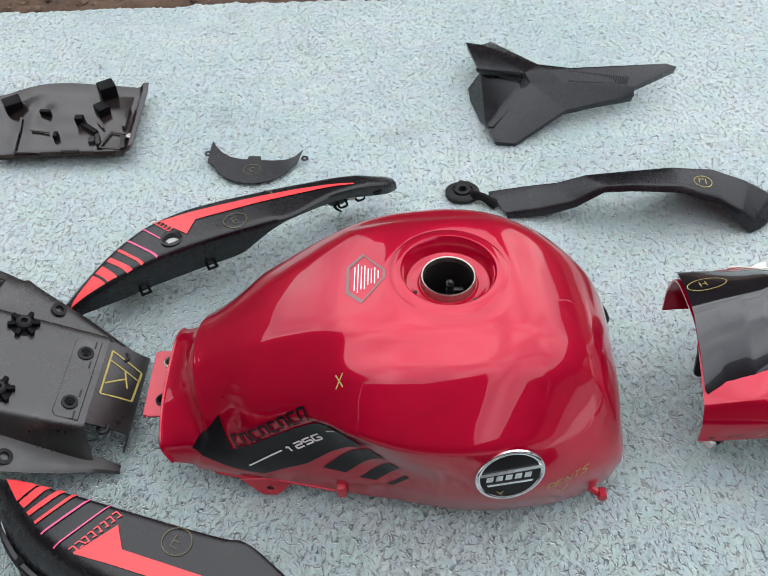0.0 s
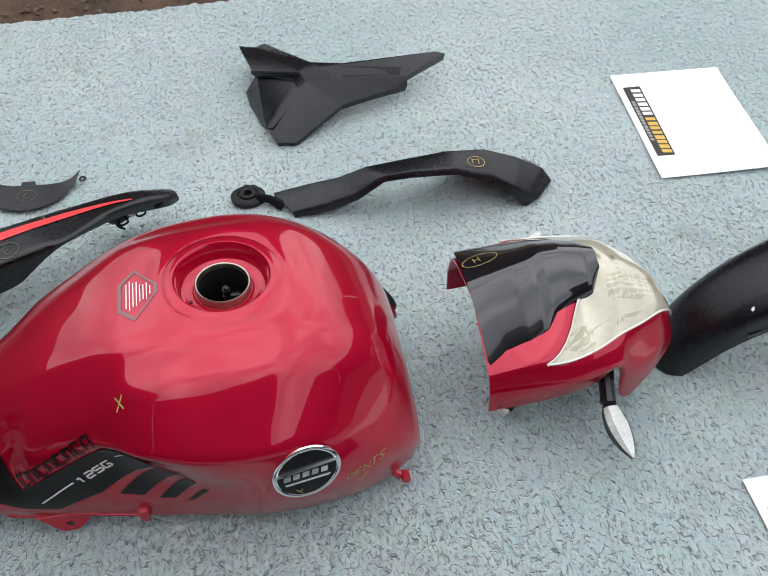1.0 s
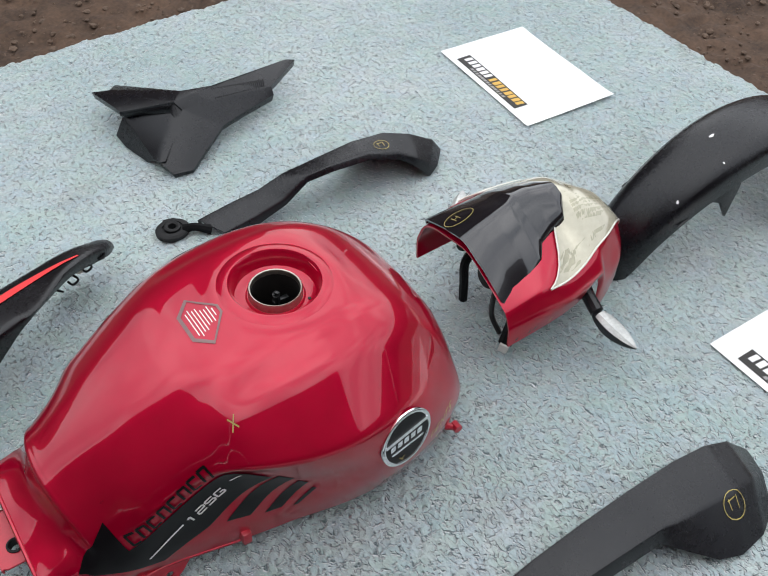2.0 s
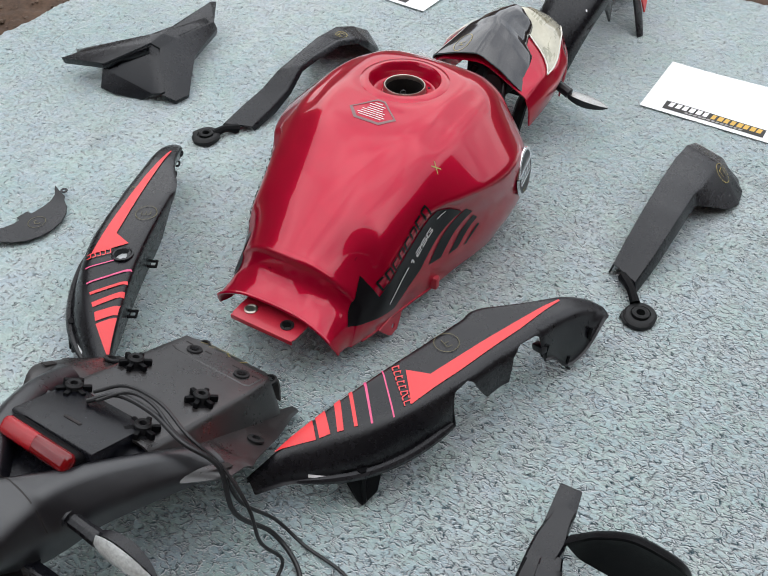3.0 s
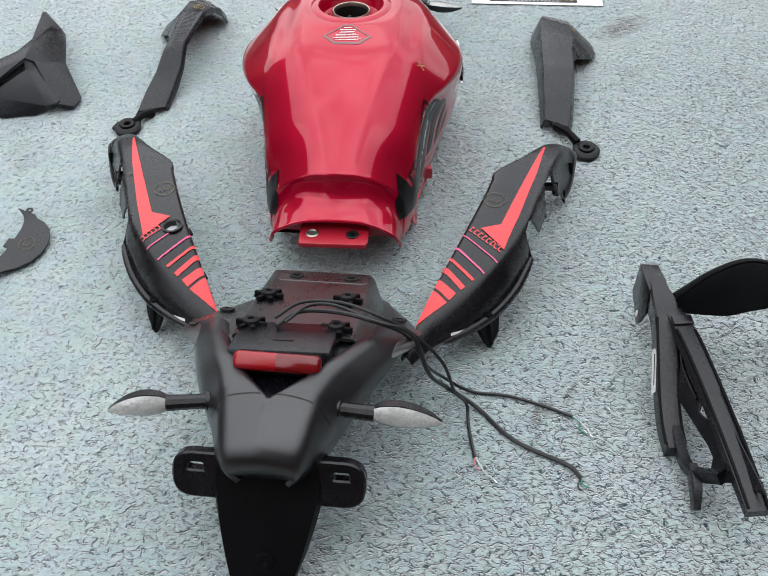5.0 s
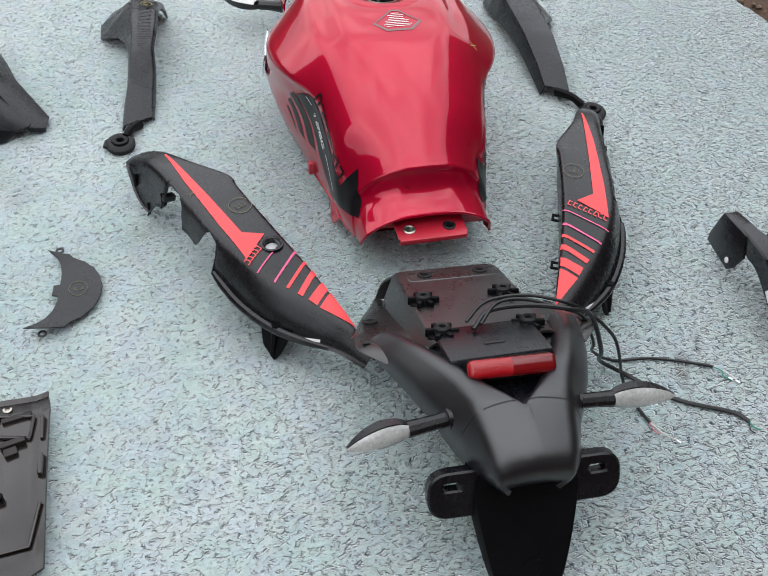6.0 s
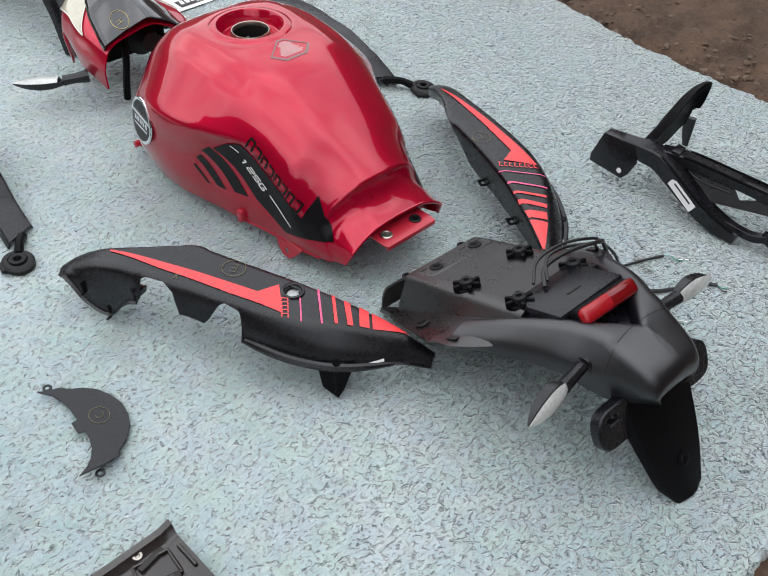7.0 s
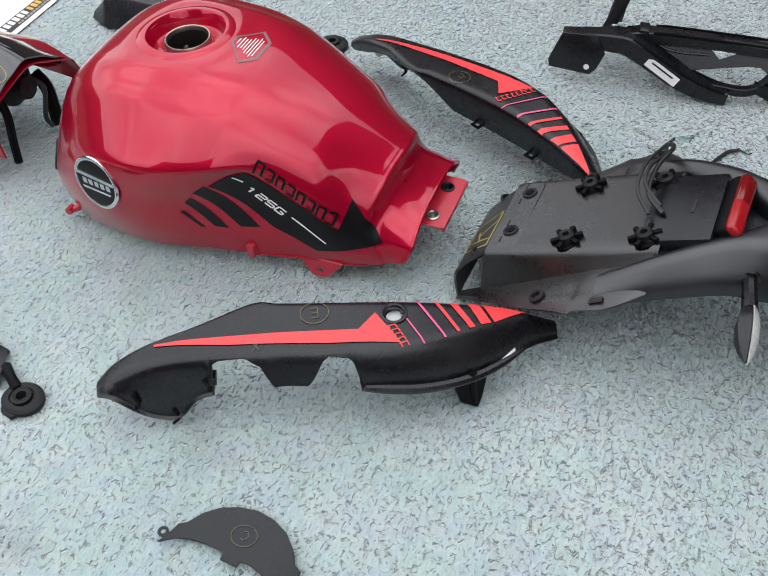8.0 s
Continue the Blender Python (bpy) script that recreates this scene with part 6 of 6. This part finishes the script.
def build_chain_guard():
    guard = thing("chain_guard", (-0.48, 0.32, 0), "black plastic chain guard with a curved wheel-arch flap", "chain guard")
    # head block with its hole
    head = faceted([(-0.299, 0.373, 0.090), (-0.296, 0.347, 0.087), (-0.333, 0.341, 0.089), (-0.356, 0.369, 0.092), (-0.278, 0.368, 0.034), (-0.281, 0.371, 0.022), (-0.351, 0.376, 0.022), (-0.361, 0.375, 0.034), (-0.372, 0.372, 0.062)], [(0, 1, 2, 3), (4, 0, 3, 8, 7, 6, 5)], 0.004, 0.0, 0.0)
    part("head_block", head, SATIN, guard)
    part("fixing_hole", lathe([(0.0048, 0.0), (0.0048, 0.001), (0.0001, 0.0015)], aligned((-0.345, 0.3755, 0.036), (0.05, 0.98, 0.1), (1, 0, 0)), 12), DECAL_WHITE, guard, "pale patch of carpet through the fixing hole")
    part("main_bar", bar([(-0.330, 0.354, 0.077), (-0.352, 0.354, 0.079), (-0.378, 0.353, 0.081), (-0.405, 0.354, 0.080), (-0.440, 0.356, 0.063), (-0.475, 0.357, 0.044), (-0.505, 0.358, 0.030), (-0.540, 0.358, 0.019), (-0.572, 0.356, 0.014)], [0.024, 0.026, 0.034, 0.032, 0.027, 0.027, 0.027, 0.026, 0.024], [0.026, 0.028, 0.032, 0.034, 0.034, 0.034, 0.032, 0.028, 0.022]), SATIN, guard)
    part("upper_bar", bar([(-0.398, 0.344, 0.088), (-0.425, 0.338, 0.089), (-0.460, 0.332, 0.089), (-0.520, 0.322, 0.086), (-0.600, 0.311, 0.081), (-0.660, 0.303, 0.076), (-0.700, 0.298, 0.072)], [0.024, 0.026, 0.024, 0.025, 0.027, 0.028, 0.027], [0.018, 0.022, 0.020, 0.018, 0.018, 0.016, 0.012]), SATIN, guard)
    part("bar_step", block((0.016, 0.027, 0.006), pose(-0.424, 0.338, 0.101, 0, -4, 8), 0.002), SATIN, guard)
    for off in (0.0115, -0.0115):
        part("edge_ridge", bar([(-0.440, 0.336 + off, 0.099), (-0.460, 0.332 + off, 0.099), (-0.520, 0.322 + off, 0.095), (-0.600, 0.311 + off, 0.090), (-0.660, 0.303 + off, 0.084), (-0.698, 0.298 + off, 0.078)], 0.0032, 0.0045), DARKER, guard)
    for off in (0.0125, -0.0115):
        part("edge_ridge", bar([(-0.412, 0.355 + off, 0.094), (-0.440, 0.356 + off, 0.080), (-0.475, 0.357 + off, 0.061), (-0.505, 0.358 + off, 0.046), (-0.540, 0.358 + off, 0.033), (-0.568, 0.356 + off, 0.025)], 0.0032, 0.0045), DARKER, guard)
    # web between the bars, with its window
    up = Vector((-0.21, -0.028, -0.005)).cross(Vector((0, 0.03, -0.045)))
    flat = aligned((-0.50, 0.332, 0.068), up if up.z > 0 else -up, (-1, -0.13, 0))
    back = flat.inverted()

    def laid(points):
        return [tuple((back @ Vector(p))[:2]) for p in points]
    web = laid([(-0.392, 0.338, 0.086), (-0.690, 0.290, 0.092), (-0.652, 0.316, 0.062), (-0.636, 0.332, 0.040), (-0.612, 0.326, 0.056), (-0.595, 0.328, 0.056), (-0.509, 0.348, 0.045), (-0.440, 0.352, 0.060)])
    window = laid([(-0.518, 0.321, 0.084), (-0.575, 0.311, 0.087), (-0.569, 0.323, 0.070), (-0.547, 0.331, 0.062)])
    part("side_web", plate(web, 0.003, flat, [window], 0.0006), DARK, guard)
    rim = laid([(-0.425, 0.334, 0.086), (-0.470, 0.338, 0.068), (-0.530, 0.330, 0.066)])
    part("web_rib", tube([flat @ Vector((x, y, 0.004)) for x, y in rim], 0.0022, 6, 6), DARK, guard)
    part("strut", bar([(-0.535, 0.352, 0.026), (-0.565, 0.352, 0.024), (-0.598, 0.349, 0.024), (-0.622, 0.340, 0.036), (-0.644, 0.322, 0.062)], [0.014, 0.013, 0.013, 0.013, 0.016], [0.014, 0.014, 0.014, 0.014, 0.014]), DARK, guard)
    part("foot", bar([(-0.606, 0.345, 0.032), (-0.632, 0.344, 0.026), (-0.656, 0.345, 0.011)], [0.010, 0.012, 0.008], [0.016, 0.022, 0.018]), DARK, guard)
    # wheel arch: a thin curved flap that stands across the guard and ends in a point
    rows = []
    for y, back_x, z, low, reach in ((0.338, -0.380, 0.100, 0.050, 0.036), (0.322, -0.392, 0.136, 0.050, 0.040), (0.307, -0.396, 0.158, 0.050, 0.042), (0.279, -0.400, 0.182, 0.050, 0.044), (0.254, -0.402, 0.187, 0.052, 0.044), (0.226, -0.398, 0.175, 0.062, 0.040), (0.212, -0.392, 0.155, 0.066, 0.034), (0.205, -0.386, 0.128, 0.070, 0.026), (0.202, -0.380, 0.108, 0.072, 0.020)):
        rows.append([(back_x + reach * math.sin(k / 8 * 1.5), y, z + (low - z) * (1 - math.cos(k / 8 * 1.5)) / (1 - math.cos(1.5))) for k in range(9)])
    # deep black all over: the shade of its inner side is put into the colour
    part("wheel_arch", shell(curve(rows, 40), 0.003), DARKER, guard)
    part("arch_foot", bar([(-0.366, 0.200, 0.080), (-0.362, 0.188, 0.045), (-0.360, 0.176, 0.008)], [0.022, 0.018, 0.010], [0.006, 0.006, 0.005]), SATIN, guard)
    lab = aligned((-0.466, 0.3715, 0.048), (0.03, 0.99, 0.10), (-1, 0, -0.56))
    sticker = part("sticker", plate([(-0.030, -0.0085), (0.030, -0.0085), (0.030, 0.0085), (-0.030, 0.0085)], 0.0006, lab), DECAL_WHITE, guard, "white sticker with black bars")
    part("sticker_bar", plate([(-0.022, 0.001), (0.020, 0.001), (0.020, 0.004), (-0.022, 0.004)], 0.0005, lab @ Matrix.Translation((0, 0, 0.0005))), INK, sticker)


build_chain_guard()


# ---- headlamp cowl ----
def build_cowl():
    cowl = thing("headlamp_cowl", (0.51, 0.815, 0), "candy-red headlamp cowl with smoked screen and yellowed clear lens", "headlamp cowl")
    rows = [
        # x, then both lower hems, waists, lens seams, inner lens edges and the crown, from one side over to the other
        (0.402, (0.924, 0.076), (0.926, 0.112), (0.913, 0.146), (0.893, 0.160), (0.815, 0.174), (0.740, 0.134), (0.727, 0.126), (0.717, 0.104), (0.714, 0.075)),
        (0.455, (0.922, 0.080), (0.928, 0.118), (0.919, 0.154), (0.908, 0.162), (0.815, 0.185), (0.728, 0.147), (0.721, 0.143), (0.707, 0.112), (0.712, 0.080)),
        (0.500, (0.919, 0.085), (0.926, 0.122), (0.916, 0.158), (0.884, 0.183), (0.815, 0.192), (0.752, 0.164), (0.719, 0.141), (0.705, 0.116), (0.712, 0.085)),
        (0.535, (0.911, 0.092), (0.919, 0.122), (0.908, 0.163), (0.866, 0.192), (0.813, 0.199), (0.786, 0.178), (0.722, 0.147), (0.708, 0.120), (0.715, 0.092)),
        (0.566, (0.903, 0.110), (0.913, 0.126), (0.903, 0.161), (0.866, 0.191), (0.813, 0.206), (0.784, 0.192), (0.734, 0.156), (0.713, 0.126), (0.720, 0.110)),
        (0.580, (0.898, 0.055), (0.908, 0.105), (0.899, 0.159), (0.865, 0.188), (0.812, 0.202), (0.784, 0.190), (0.739, 0.160), (0.716, 0.105), (0.724, 0.052)),
        (0.598, (0.888, 0.037), (0.898, 0.098), (0.888, 0.152), (0.858, 0.180), (0.811, 0.195), (0.783, 0.184), (0.746, 0.162), (0.722, 0.098), (0.728, 0.036)),
        (0.625, (0.868, 0.062), (0.878, 0.100), (0.868, 0.140), (0.842, 0.166), (0.808, 0.178), (0.783, 0.172), (0.760, 0.160), (0.734, 0.110), (0.735, 0.070)),
        (0.645, (0.846, 0.080), (0.854, 0.104), (0.846, 0.124), (0.828, 0.142), (0.804, 0.152), (0.786, 0.150), (0.770, 0.146), (0.752, 0.112), (0.748, 0.088)),
        (0.657, (0.832, 0.085), (0.838, 0.100), (0.832, 0.112), (0.820, 0.120), (0.801, 0.124), (0.790, 0.122), (0.780, 0.118), (0.764, 0.106), (0.760, 0.092))]
    cuts = (6, 5, 5, 6, 6, 5, 6, 5)
    g = curve([dense([(x, y, z) for y, z in pts], cuts) for x, *pts in rows], 82)
    for _ in range(2):
        soft = g.copy()
        soft[:, 1:-1] = 0.5 * g[:, 1:-1] + 0.25 * (g[:, :-2] + g[:, 2:])
        g = soft
    bm = shell(g, -0.003)
    body = part("cowl_body", bm, RED, cowl, smooth=60)
    bm2 = grid_mesh(g)
    tree = tree_of(bm2)
    bm2.free()
    cap_bm = bmesh.new()
    cap_bm.faces.new([cap_bm.verts.new(p) for p in g[-1]])
    part("nose_cap", cap_bm, RED, cowl, smooth=0)
    lid = Matrix.Translation((0, 0, 0.5))
    # smoked screen, standing a little proud of the body
    rows = []
    for x, ye, yf, ze, zm, zf in ((0.383, 0.911, 0.737, 0.157, 0.186, 0.131), (0.410, 0.906, 0.741, 0.163, 0.197, 0.138), (0.440, 0.899, 0.748, 0.170, 0.207, 0.153), (0.465, 0.893, 0.757, 0.177, 0.213, 0.164), (0.482, 0.888, 0.776, 0.183, 0.216, 0.178), (0.510, 0.877, 0.785, 0.190, 0.217, 0.186), (0.538, 0.863, 0.789, 0.196, 0.215, 0.196), (0.556, 0.842, 0.808, 0.204, 0.212, 0.204)):
        rows.append([(x, ye + 0.002, ze - 0.010), (x, ye, ze), (x, ye * 0.72 + yf * 0.28, ze * 0.35 + zm * 0.65), (x, (ye + yf) / 2, zm), (x, ye * 0.28 + yf * 0.72, zf * 0.35 + zm * 0.65), (x, yf, zf), (x, yf - 0.003, zf - 0.016)])
    sg = straight([rounded(r, 0.008, 3) for r in rows], 43)
    # its rear edge is bowed
    for i, row in enumerate(sg):
        for j, p in enumerate(row):
            p[0] += (1 - i / 42) * np.interp(j / (len(row) - 1), (0, 0.2, 0.5, 0.8, 0.93, 1), (0.024, 0.020, 0.016, 0.020, 0.032, 0.042))
    sbm = shell(sg, 0.003)
    stree = tree_of(sbm)
    screen = part("screen", sbm, SMOKED, cowl, "smoked black screen")
    part("marker_ring", drape(circle_strokes(0.425, 0.866, 0.022, 0.014, 0.0009) + hand_letters("H", 0.418, 0.862, 0.011, 0.0009), lid, stree, 0.0008, 0.03), CHALK, screen, "faint yellow marker ring")
    # clear lens wrapped round the nose, with pale seams along its edges
    du, dv = np.gradient(g, axis=0), np.gradient(g, axis=1)
    out = np.cross(dv, du)
    out /= np.linalg.norm(out, axis=2, keepdims=True)
    if out[30, 22, 2] < 0:
        out = -out

    def glazing(j, n=44):
        """A column of the lens, from its rear edge to the nose."""
        start = np.interp(min(j - 11, 33 - j), (0, 5, 8, 11), (0.470, 0.518, 0.546, 0.550))
        col = (g + out * 0.0022)[:, j]
        return [np.array([np.interp(x, col[:, 0], col[:, k]) for k in range(3)]) for x in np.linspace(start, 0.656, n)]
    glass = np.array([glazing(j) for j in range(11, 34)]).transpose(1, 0, 2)
    part("lens", shell(glass, -0.0015), LENS, cowl, "yellowed clear headlamp lens", smooth=60)
    # the stepped inner panes that show through it
    lens_bm = grid_mesh(glass)
    ltree = tree_of(lens_bm)
    lens_bm.free()
    for pane in ([(0.482, 0.732), (0.520, 0.752), (0.566, 0.752), (0.600, 0.756), (0.560, 0.735), (0.516, 0.726)], [(0.560, 0.770), (0.600, 0.768), (0.630, 0.782), (0.634, 0.806), (0.610, 0.826), (0.566, 0.826)], [(0.575, 0.838), (0.612, 0.836), (0.628, 0.842), (0.606, 0.862), (0.576, 0.864)]):
        part("lens_step", drape([pane], lid, ltree, 0.0005, 0.006), LENS_INNER, cowl, "yellowed inner pane of the lens")
    up = np.array((0, 0, 0.0004))
    part("lens_seam", tube([tuple(p + up) for p in glass[:, -1]], 0.0015, 6, 1), LENS_TRIM, cowl, "pale lens seam")
    part("lens_seam", tube([tuple(p + up) for p in glass[0]], 0.0015, 6, 1), LENS_TRIM, cowl, "pale lens seam")
    part("lens_seam", tube([tuple(p + up) for p in glass[:, 0]], 0.0015, 6, 1), LENS_TRIM, cowl, "pale lens seam")
    # behind the open rear: black bracket, bulb holder and stays
    part("bracket", block((0.05, 0.14, 0.05), pose(0.505, 0.812, 0.10), 0.01), DARKER, cowl)
    part("bulb_holder", lathe([(0.032, 0.0), (0.032, 0.02), (0.022, 0.03), (0.018, 0.05), (0.001, 0.052)], aligned((0.482, 0.805, 0.112), (-1, 0, 0.1), (0, 1, 0)), 20), RUBBER, cowl)
    for pts, r in (([(0.455, 0.850, 0.13), (0.440, 0.858, 0.10), (0.446, 0.862, 0.05), (0.450, 0.864, 0.012)], 0.007), ([(0.47, 0.75, 0.10), (0.452, 0.752, 0.080), (0.448, 0.756, 0.045), (0.446, 0.760, 0.014)], 0.011)):
        part("stay", tube(pts, r, 8, 4), DARKER, cowl)
    part("cable", tube([(0.44, 0.785, 0.12), (0.428, 0.780, 0.10), (0.438, 0.788, 0.05), (0.446, 0.775, 0.02)], 0.004, 8, 5), CABLE, cowl)
    part("connector", block((0.018, 0.014, 0.016), pose(0.442, 0.757, 0.012, 10, 0, 30), 0.002), WHITE_WIRE, cowl, "off-white connector")
    # indicators: white-lensed, on short stalks
    for s, base, joint, tip in ((-1, (0.562, 0.745, 0.086), (0.552, 0.697, 0.072), (0.556, 0.621, 0.063)), (1, (0.488, 0.915, 0.064), (0.508, 0.958, 0.061), (0.574, 1.027, 0.052))):
        b, j, t = Vector(base), Vector(joint), Vector(tip)
        stalk = part("indicator", tube([b, b.lerp(j, 0.5), j], [0.013, 0.010, 0.010], 10, 3), SATIN, cowl)
        way = (t - j).normalized()
        front = Vector((0.25, 0, 0.97))
        front = (front - way * front.dot(way)).normalized()
        up = front.cross(way)
        body_r, lens_r = [], []
        for u, h, d in ((0, 0.008, 0.008), (0.15, 0.013, 0.011), (0.4, 0.016, 0.013), (0.65, 0.0135, 0.011), (0.85, 0.008, 0.007), (1, 0.0015, 0.002)):
            c = j.lerp(t, u)
            body_r.append([c + up * h, c + up * h * 0.7 - front * d, c - up * h * 0.7 - front * d, c - up * h, c - up * h * 0.5, c + up * h * 0.5])
            lens_r.append([c + up * h * 0.92, c + up * h * 0.6 + front * d * 0.5, c + front * d * 0.6, c - up * h * 0.6 + front * d * 0.5, c - up * h * 0.92])
        bm = grid_mesh(curve(body_r, 18), True)
        bmesh.ops.holes_fill(bm, edges=bm.edges[:], sides=0)
        bmesh.ops.recalc_face_normals(bm, faces=bm.faces)
        part("indicator_body", bm, SATIN, stalk)
        part("indicator_lens", shell(curve(lens_r, 18)[2:], 0.0012 * s), CLEAR, stalk, "clear lens")
    side = Matrix(((1, 0, 0, 0), (0, 0, -1, 0.3), (0, 1, 0, 0), (0, 0, 0, 1)))
    marks = []
    for k in range(5):
        marks.append(stroke((0.412 + 0.010 * k, 0.082 + 0.002 * k), (0.420 + 0.010 * k, 0.084 + 0.002 * k), 0.007))
    part("dark_bars", drape(marks, side, tree, 0.0035, 0.02), DECAL_DARK, cowl, "dark bars of a model mark")
    part("marker_cross", drape(hand_letters("X", 0.468, 0.088, 0.010, 0.0012) + hand_letters("X", 0.488, 0.082, 0.010, 0.0012), side, tree, 0.0035, 0.02), CHALK, cowl)


build_cowl()


# ---- front mudguard ----
def build_mudguard():
    guard = thing("front_mudguard", (0.91, 0.81, 0), "satin black plastic front mudguard standing upright, chipped, with red flash", "mudguard")
    xc, zc, R = 0.923, -0.047, 0.257
    rows = []
    for k in range(15):
        a = radians(8 + 164 * k / 14)
        c, s = -math.cos(a), math.sin(a)
        hw = 0.036 + 0.021 * math.sin(a)
        drop = 0.030 + 0.022 * math.sin(a) ** 2

        def at(r, y):
            z = max(0.001, zc + s * r)
            return (xc + c * r * (1.13 if c > 0 else 1.0), 0.811 - 0.15 * z + y, z)
        rows.append([at(R - drop, hw + 0.004), at(R - 0.016, hw), at(R - 0.004, hw * 0.72), at(R, hw * 0.30), at(R, -hw * 0.30), at(R - 0.004, -hw * 0.72), at(R - 0.016, -hw), at(R - drop, -hw - 0.004)])
    g = curve([rounded(r, 0.01, 3) for r in rows], 60)
    bm = shell(g, 0.003)
    tree = tree_of(bm)
    part("arch", bm, DARK, guard)
    # side skirts: each hangs from the arch, with a pointed tab, a cut-out for the fork and a long leg
    K = {"a": (0.766, 0.735, 0.112), "b": (0.818, 0.744, 0.139), "c": (0.862, 0.749, 0.158), "d": (0.907, 0.756, 0.180), "e": (0.934, 0.759, 0.190), "f": (0.981, 0.755, 0.176), "g": (1.014, 0.748, 0.153),
         "A": (0.749, 0.735, 0.104), "B": (0.809, 0.741, 0.125), "C": (0.843, 0.736, 0.109), "t": (0.855, 0.728, 0.082), "D": (0.888, 0.739, 0.121), "E": (0.898, 0.752, 0.162), "F": (0.925, 0.751, 0.161), "G": (0.982, 0.744, 0.136),
         "L": (1.006, 0.734, 0.104), "M": (1.003, 0.714, 0.046), "N": (0.981, 0.692, 0.002), "P": (0.996, 0.686, 0.002), "Q": (1.048, 0.711, 0.030), "R": (1.031, 0.734, 0.104)}
    names = list(K)
    k = {n: i for i, n in enumerate(names)}
    for s in (-1, 1):
        def over(p):
            return p if s < 0 else (p[0], 2 * (0.811 - 0.15 * p[2]) - p[1], p[2])
        skirt = part("side_skirt", faceted([over(K[n]) for n in names], [[k[c] for c in f] for f in ("abBA", "bcCB", "CcDt", "cdED", "deFE", "efGF", "fgRLG", "LRQM", "MQPN")], 0.005, 0, 0, 0.0012), SATIN, guard)
        flash = [over((x, y - 0.004, z)) for x, y, z in ((1.014, 0.747, 0.149), (1.098, 0.728, 0.084), (1.079, 0.717, 0.048), (1.054, 0.711, 0.028))]
        part("red_flash", faceted(flash, [(0, 1, 2, 3)], 0.004, 0, 0, 0.001), DECAL_RED, skirt, "red reflector flash")
    for x, y, sx, sy, turn in ((0.846, 0.790, 0.0065, 0.0026, -40), (0.753, 0.752, 0.0026, 0.002, 50), (0.826, 0.744, 0.002, 0.002, 10)):
        chip = [(x + sx * math.cos(radians(a + turn)) * (0.7 + 0.3 * math.sin(a * 3)), y + sy * math.sin(radians(a + turn))) for a in range(0, 360, 40)]
        part("paint_chip", drape([chip], Matrix.Translation((0, 0, 0.5)), tree, 0.0006, 0.01), DECAL_WHITE, guard, "pale scuffed chip")


build_mudguard()
